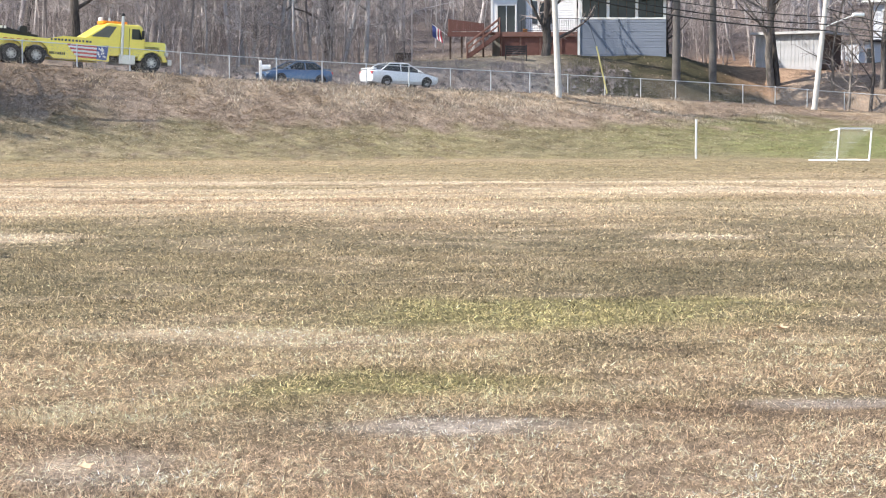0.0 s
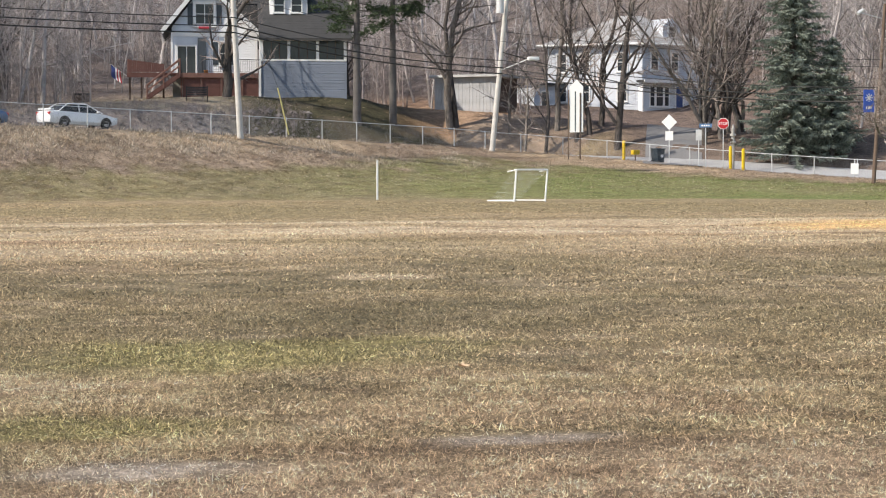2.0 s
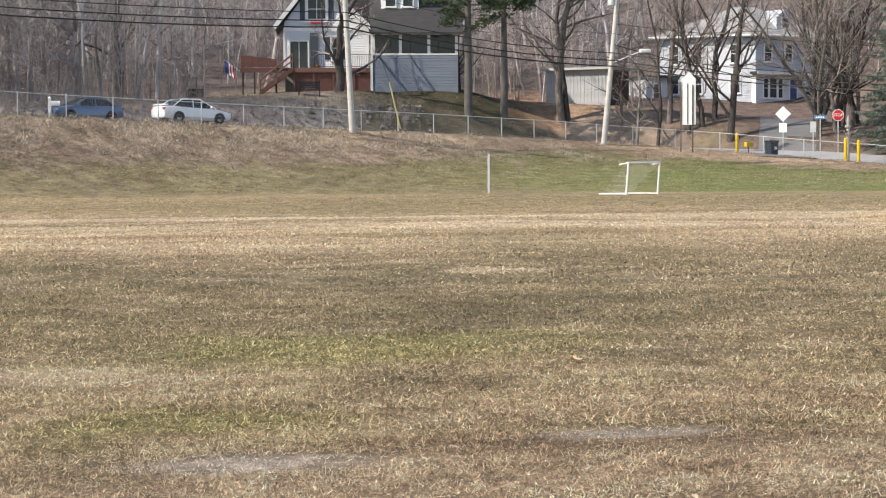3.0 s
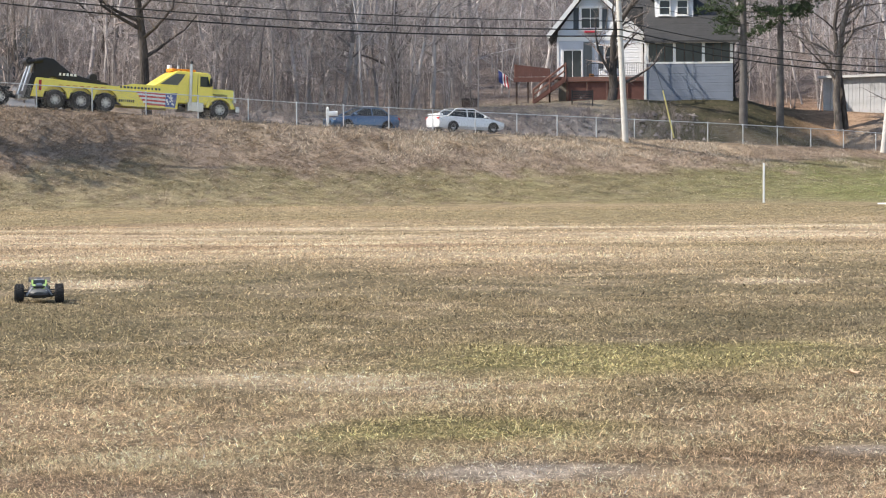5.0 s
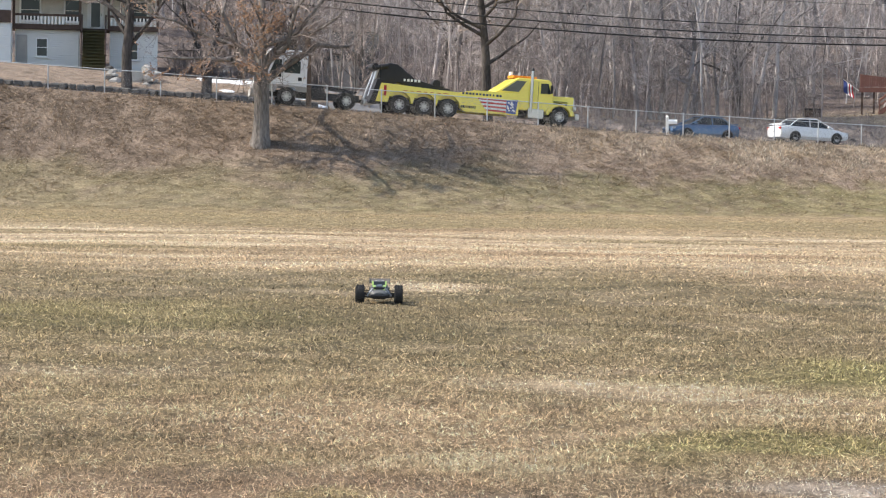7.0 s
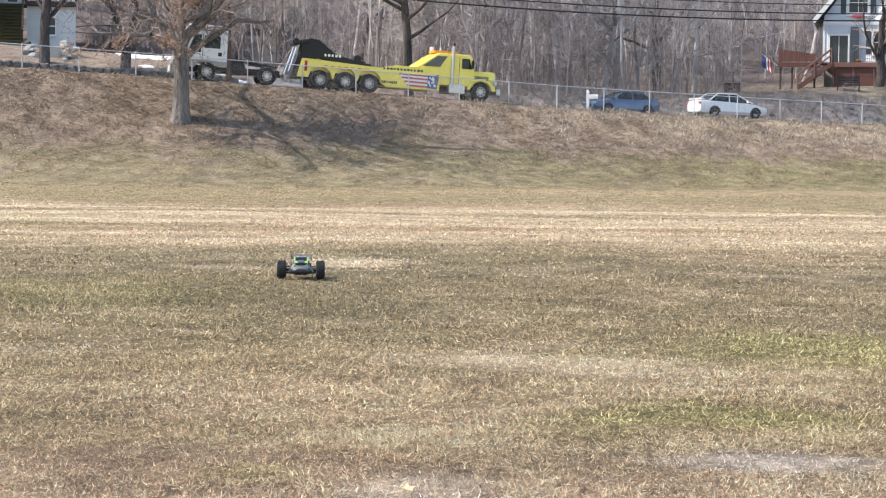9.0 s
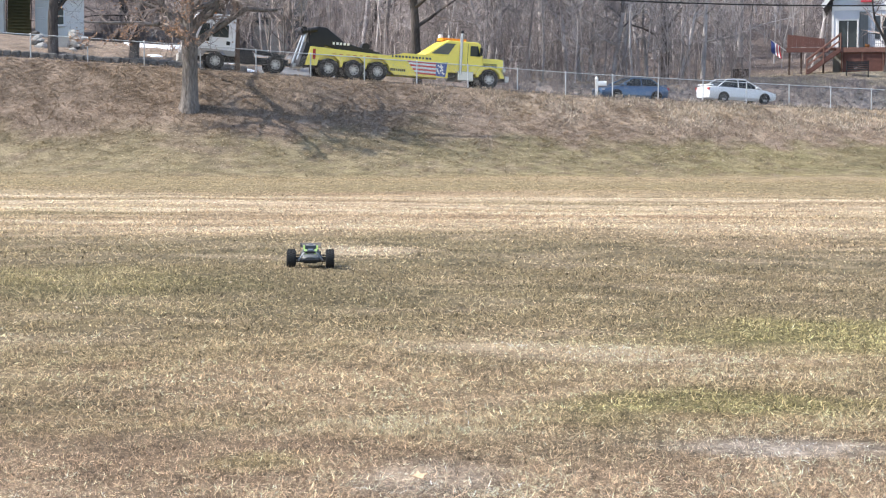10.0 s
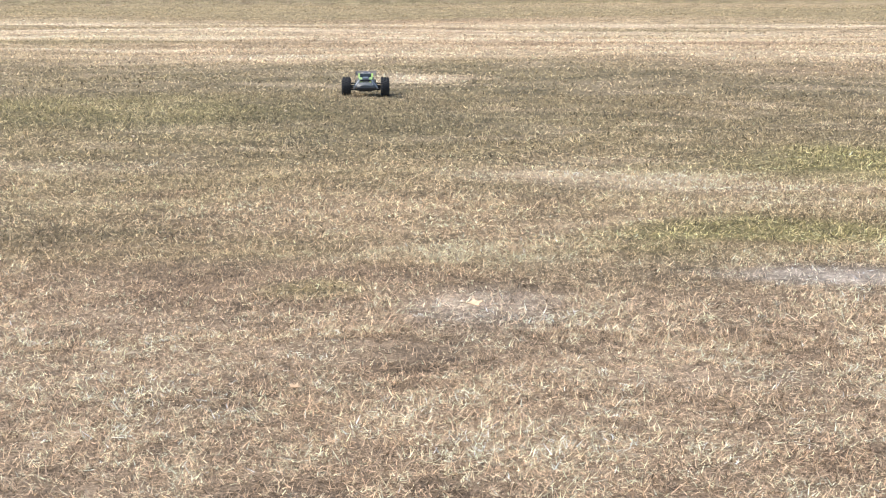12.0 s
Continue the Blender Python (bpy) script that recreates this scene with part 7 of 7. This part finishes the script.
def spruce(x, y, h, r, seed, label):
    rng = random.Random(seed)
    root = thing("spruce", pose(x, y, lz(x, y)), label, "tree", "evergreens")
    w, nd = ([], []), ([], [])
    rod(w, Vector((0, 0, -0.3)), Vector((0, 0, h * 0.95)), 0.02 * h, 0.02, 8)
    z = 1.3
    while z < h * 0.97:
        n = 7
        reach = r * (1 - z / h) ** 0.68
        a0 = rng.random() * 6.28
        for k in range(n):
            a = a0 + 6.283 * k / n + rng.uniform(-0.4, 0.4)
            L = reach * rng.uniform(0.45, 1.18) + 0.2
            d = Vector((math.cos(a), math.sin(a), 0))
            p0 = Vector((0, 0, z + rng.uniform(-0.3, 0.3)))
            droop = rng.uniform(0.1, 0.34)
            p1 = p0 + d * L * 0.6 + Vector((0, 0, -droop * L))
            p2 = p0 + d * L + Vector((0, 0, -droop * L + rng.uniform(-0.1, 0.2)))
            rod(w, p0, p1, 0.03, 0.018, 3)
            rod(w, p1, p2, 0.018, 0, 3)
            m = max(5, int(L * 8))
            for i in range(m):
                t = 0.12 + 0.88 * (i + rng.random()) / m
                q = p0.lerp(p1, t / 0.6) if t < 0.6 else p1.lerp(p2, (t - 0.6) / 0.4)
                for sgn in (-1, 1, 0):
                    e = (d * rng.uniform(0.2, 0.8) + Vector((-d.y, d.x, 0)) * sgn * rng.uniform(0.3, 1) + Vector((0, 0, rng.uniform(-0.9, 0.2)))).normalized()
                    rod(nd, q, q + e * rng.uniform(0.25, 0.6) * (1.15 - t * 0.4), rng.uniform(0.035, 0.075), 0, 3)
        z += 0.21
    link_mesh("trunk", *w, M_BARK_DARK, root)
    tagged(link_mesh("needle_foliage", *nd, M_NEEDLE, root), kind="stuff")


spruce(62.3, 121.0, 16.2, 3.9, 1, "tall dense blue-green spruce at the junction")
spruce(64.7, 119.9, 8.6, 2.7, 2, "smaller dark green spruce beside the tall one")


def pine(x, y, h, r, seed, label):
    rng = random.Random(seed)
    root = thing("pine", pose(x, y, lz(x, y)), label, "tree", "evergreens")
    w, nd = ([], []), ([], [])
    for i in range(6):
        rod(w, Vector((0, 0, -0.3 + h * i / 6)), Vector((0, 0, -0.3 + h * (i + 1) / 6)), r * (1 - i * 0.13), r * (1 - (i + 1) * 0.13), 10)
    for k in range(78):
        z = h * rng.uniform(0.36, 0.98)
        a = rng.random() * 6.28
        L = rng.uniform(1.6, 3.8) * (1.35 - z / h * 0.8)
        d = Vector((math.cos(a), math.sin(a), rng.uniform(-0.1, 0.3)))
        p0 = Vector((0, 0, z))
        rod(w, p0, p0 + d * L, 0.045, 0, 4)
        if z < h * 0.42 and rng.random() < 0.35:
            continue
        for i in range(34):
            q = p0 + d * L * rng.uniform(0.35, 1.02) + Vector((rng.gauss(0, 0.22), rng.gauss(0, 0.22), rng.gauss(0, 0.12)))
            for j in range(7):
                e = Vector((rng.gauss(0, 1), rng.gauss(0, 1), rng.gauss(0.4, 0.7))).normalized()
                rod(nd, q, q + e * rng.uniform(0.2, 0.36), 0.03, 0, 3)
    link_mesh("trunk", *w, M_BARK_PINE, root, smooth=True)
    tagged(link_mesh("needle_foliage", *nd, M_PINE, root), kind="stuff")


pine(34.2, 133.5, 17, 0.33, 1, "tall pine with a bare trunk and high green crown")
pine(37.3, 135.1, 18, 0.30, 2, "tall pine with a bare trunk beside another")


# ---- grass and fallen leaves ----
# worn places: centre x, y, half sizes, share of blades left
BARE = [(1.4, 9.3, 0.6, 0.3, 0.3), (3.5, 10.0, 0.5, 0.3, 0.3), (-0.4, 8.3, 0.35, 0.5, 0.5), (-1.7, 9.2, 1.3, 0.7, 0.65), (3.3, 9.4, 1.4, 0.4, 0.5), (-0.9, 7.3, 0.5, 0.25, 0.4), (0.5, 6.9, 0.4, 0.2, 0.4)]


def grass():
    """Short upright blades and tufts; farther off each stands for a small tuft."""
    r = np.random.RandomState(7)
    X, Y, L, W = [], [], [], []
    # nearest and farthest reach, turn range, blades per square metre, blade length and half width
    for d0, d1, a0, a1, dens, ln, wd in ((5.2, 7.8, -11, 18.5, 17000, 0.032, 0.0021), (7.6, 10.5, -31, 18.5, 12000, 0.032, 0.0026), (10.5, 15, -31, 18.5, 5200, 0.034, 0.0040), (15, 24, -31, 18.5, 2000, 0.040, 0.0062), (24, 46, -31, 18.5, 440, 0.044, 0.0115), (46, 70, -31, 18.5, 110, 0.040, 0.019), (70, 92, -31, 18.5, 55, 0.042, 0.027)):
        area = 0.5 * (d1 * d1 - d0 * d0) * radians(a1 - a0)
        n = int(area * dens)
        d = np.sqrt(r.uniform(d0 * d0, d1 * d1, n))
        a = np.radians(r.uniform(a0, a1, n))
        x, y = -np.sin(a) * d, np.cos(a) * d
        keep = r.uniform(0, 1, n) < np.clip(0.92 + 0.2 * wave(x, y, 5.0, 2) + 0.6 * wave(x, y, 40.0, 4), 0.25, 1)
        for cx, cy, hx, hy, share in BARE:
            edge = np.hypot((x - cx) / hx, (y - cy) / hy) + 0.3 * wave(x, y, 6.0, 3) + 0.2 * wave(x, y, 15.0, 5)
            keep &= (edge > 0.95) | (r.uniform(0, 1, n) < share)
        x, y = x[keep], y[keep]
        X.append(x), Y.append(y), L.append(np.full(len(x), ln)), W.append(np.full(len(x), wd))
    x, y, L, W = (np.concatenate(q) for q in (X, Y, L, W))
    n = len(x)
    L = L * r.uniform(0.4, 1.5, n) * (1 + 0.35 * wave(x, y, 3.3, 1))
    W = W * r.uniform(0.6, 1.3, n)
    a = r.uniform(0, 2 * np.pi, n)
    d = np.hypot(x, y)
    lift = np.clip(np.where(r.uniform(0, 1, n) < 0.28, r.normal(0.6, 0.3, n), np.abs(r.normal(0.06, 0.16, n))), 0.02, 1.4)
    face = a + r.uniform(-1.2, 1.2, n)
    z = land(x, y)
    base = np.stack([x, y, z + r.uniform(-0.004, 0.008, n)], -1)
    f = np.stack([np.cos(a) * np.cos(lift), np.sin(a) * np.cos(lift), np.sin(lift)], -1) * L[:, None]
    s = np.stack([-np.sin(face), np.cos(face), r.uniform(-0.3, 0.3, n)], -1) * W[:, None]
    tip = base + f
    V = np.stack([base - s, base + s, tip], 1).reshape(-1, 3)
    ob = big_mesh("grass", V, np.arange(n * 3).reshape(n, 3), np.zeros((0, 4), int), M_GRASS)
    c = cover(x, y)
    tuft = 0.45 * wave(x, y, 55.0, 9) + 0.2 * wave(x, y, 15.0, 19) + 0.2 * wave(x, y, 4.1, 5)
    bright = np.clip(1.85 + r.normal(0, 1, n) * np.interp(d, (9, 20, 40), (0.5, 0.45, 0.35)), 0.5, 3.2) * np.clip(1 + tuft * np.interp(d, (12, 25, 45), (1.0, 0.75, 0.4)), 0.22, 2.0)
    dry = r.uniform(0, 1, n)[:, None]
    near = np.interp(d, (7, 13, 20), (1, 0.35, 0.05))[:, None]
    bright = bright * np.where(r.uniform(0, 1, n) < np.interp(d, (9, 30), (0.3, 0.2)), 0.35, 1.1)      # old brown thatch among the straw
    c = np.where(dry < 0.4, c * (0.8 - 0.4 * near) + STRAW * (0.2 + 0.4 * near), c) * bright[:, None]
    rgba = np.ones((n, 3, 4))
    rgba[:, :, :3] = np.clip(c, 0.01, 0.8)[:, None, :]
    ob.data.color_attributes.new("cover", "FLOAT_COLOR", "POINT").data.foreach_set("color", rgba.ravel())
    tagged(ob, "short matted dormant grass, straw and olive", "grass", kind="stuff")


grass()


def litter():
    r = np.random.RandomState(11)
    # scattered on the field
    n = 2600
    d, a = np.sqrt(r.uniform(6 ** 2, 88 ** 2, n)), np.radians(r.uniform(-31, 18.5, n))
    x, y = -np.sin(a) * d, np.cos(a) * d
    # on the bank, thick towards the crest
    m = 52000
    bx = r.uniform(-38, 64, m)
    u = np.clip(1 - np.abs(r.normal(0, 0.28, m)), 0.02, 1.0)
    by = foot_y(bx) + u * (fence_y(bx) - 0.3 - foot_y(bx))
    k = 9000
    wx = r.uniform(-30, 60, k)
    wy = back_y(wx) + r.uniform(9, 40, k)
    X, Y = np.concatenate([x, bx, wx]), np.concatenate([y, by, wy])
    tones = np.array([(0.42, 0.33, 0.24), (0.24, 0.17, 0.12), (0.58, 0.49, 0.37), (0.16, 0.11, 0.08), (0.36, 0.27, 0.19)])
    col = tones[r.randint(0, 5, len(X))]
    low = np.concatenate([np.zeros(n, bool), u < 0.62, np.zeros(k, bool)])
    col[low] = np.array((0.62, 0.52, 0.40)) * r.uniform(0.7, 1.2, (low.sum(), 1))
    col[:n] = np.array((0.52, 0.43, 0.32)) * r.uniform(0.7, 1.3, n)[:, None]
    spots = np.stack([X, Y, land(X, Y) + 0.02], -1)
    size = np.concatenate([np.full(n, 0.03), r.uniform(0.03, 0.08, m), r.uniform(0.06, 0.12, k)])
    tagged(leaf_cards("fallen_leaves", spots, size, M_LEAF, None, 12, col, 0.3), "scattered pale and brown fallen leaves", "leaves")


def tussocks():
    """Longer dead grass lying down the bank."""
    r = np.random.RandomState(21)
    n = 230000
    x = r.uniform(-36, 66, n)
    u = r.uniform(0, 1, n) ** 0.75
    y = foot_y(x) + u * (fence_y(x) - 0.2 - foot_y(x))
    clump = wave(x, y, 3.1, 6) + 0.7 * wave(x, y, 7.7, 3)
    k = r.uniform(-1.1, 1.3, n) < clump
    x, y, u = x[k], y[k], u[k]
    n = len(x)
    crest = np.clip((u - 0.62) / 0.2, 0, 1) * np.clip(0.4 + 1.2 * wave(x, y, 1.6, 11) + 0.5 * wave(x, y, 0.5, 4), 0, 1) * np.interp(x, (-14, 2, 38, 46), (0.25, 1, 1, 0.3))
    L, W = r.uniform(0.10, 0.26, n) * (0.45 + 0.4 * u + 0.15 * crest), r.uniform(0.010, 0.03, n)
    a, lift = np.where(u < 0.6, r.normal(0, 0.9, n), r.normal(-1.2, 1.5, n)), r.uniform(0, 0.4, n) + 0.3 * crest
    rise = 0.02 + 0.04 * crest
    f = np.stack([np.cos(a) * np.cos(lift), np.sin(a) * np.cos(lift), np.sin(lift)], -1) * L[:, None]
    s = np.stack([-np.sin(a), np.cos(a), np.zeros(n)], -1) * W[:, None]
    p = np.stack([x, y, land(x, y) + 0.015], -1)
    q = p + f + np.stack([np.zeros(n), np.zeros(n), rise], -1)
    V = np.stack([p - s, p + s, q + s * 0.3, q - s * 0.3], 1).reshape(-1, 3)
    ob = big_mesh("tussock_grass", V, np.zeros((0, 3), int), np.arange(n * 4).reshape(n, 4), M_GRASS)
    c = ((cover(x, y) * 0.75 + STRAW * 0.25) * (1 - crest[:, None]) + np.array((0.48, 0.42, 0.345)) * crest[:, None]) * r.uniform(0.6, 1.6, n)[:, None]
    rgba = np.ones((n, 4, 4))
    rgba[:, :, :3] = c[:, None, :]
    ob.data.color_attributes.new("cover", "FLOAT_COLOR", "POINT").data.foreach_set("color", rgba.ravel())
    tagged(ob, "coarse flattened dead grass on the bank", "grass", kind="stuff")


tussocks()
M_LEAF = material("fallen_leaf", (1, 1, 1), 0.8, scale=5, vary=0.15, attribute="cover", island=0.3, spec=0.2, thin=0.4)
litter()


def big_leaf(x, y, size, turn, seed):
    """One curled lobed leaf lying on the turf."""
    rng = random.Random(seed)
    bm = B()
    c = bm.verts.new((0, 0, 0.004))
    ring = []
    for i in range(20):
        a = 2 * math.pi * i / 20
        rr = size * (0.62 + 0.38 * (i % 4 == 0) - 0.12 * (i % 4 == 2)) * rng.uniform(0.85, 1.1)
        ring.append(bm.verts.new((rr * math.cos(a), rr * math.sin(a) * 0.8, 0.006 + 0.35 * rr * abs(math.sin(a + seed)))))
    for i in range(20):
        bm.faces.new((c, ring[i], ring[(i + 1) % 20]))
    o = part("fallen_leaf", bm, material("tan_leaf", (0.55, 0.38, 0.24), 0.7, scale=20, vary=0.2), None)
    o.modifiers.new("thick", "SOLIDIFY").thickness = 0.002
    o.matrix_basis = pose(x, y, lz(x, y) + 0.02, 8, 0, turn)
    tagged(o, "single curled tan fallen leaf on the turf", "leaf", "big fallen leaves")


big_leaf(-0.46, 8.2, 0.055, 20, 1)
big_leaf(4.32, 13.7, 0.075, 70, 2)
big_leaf(-1.0, 6.6, 0.03, 0, 3)
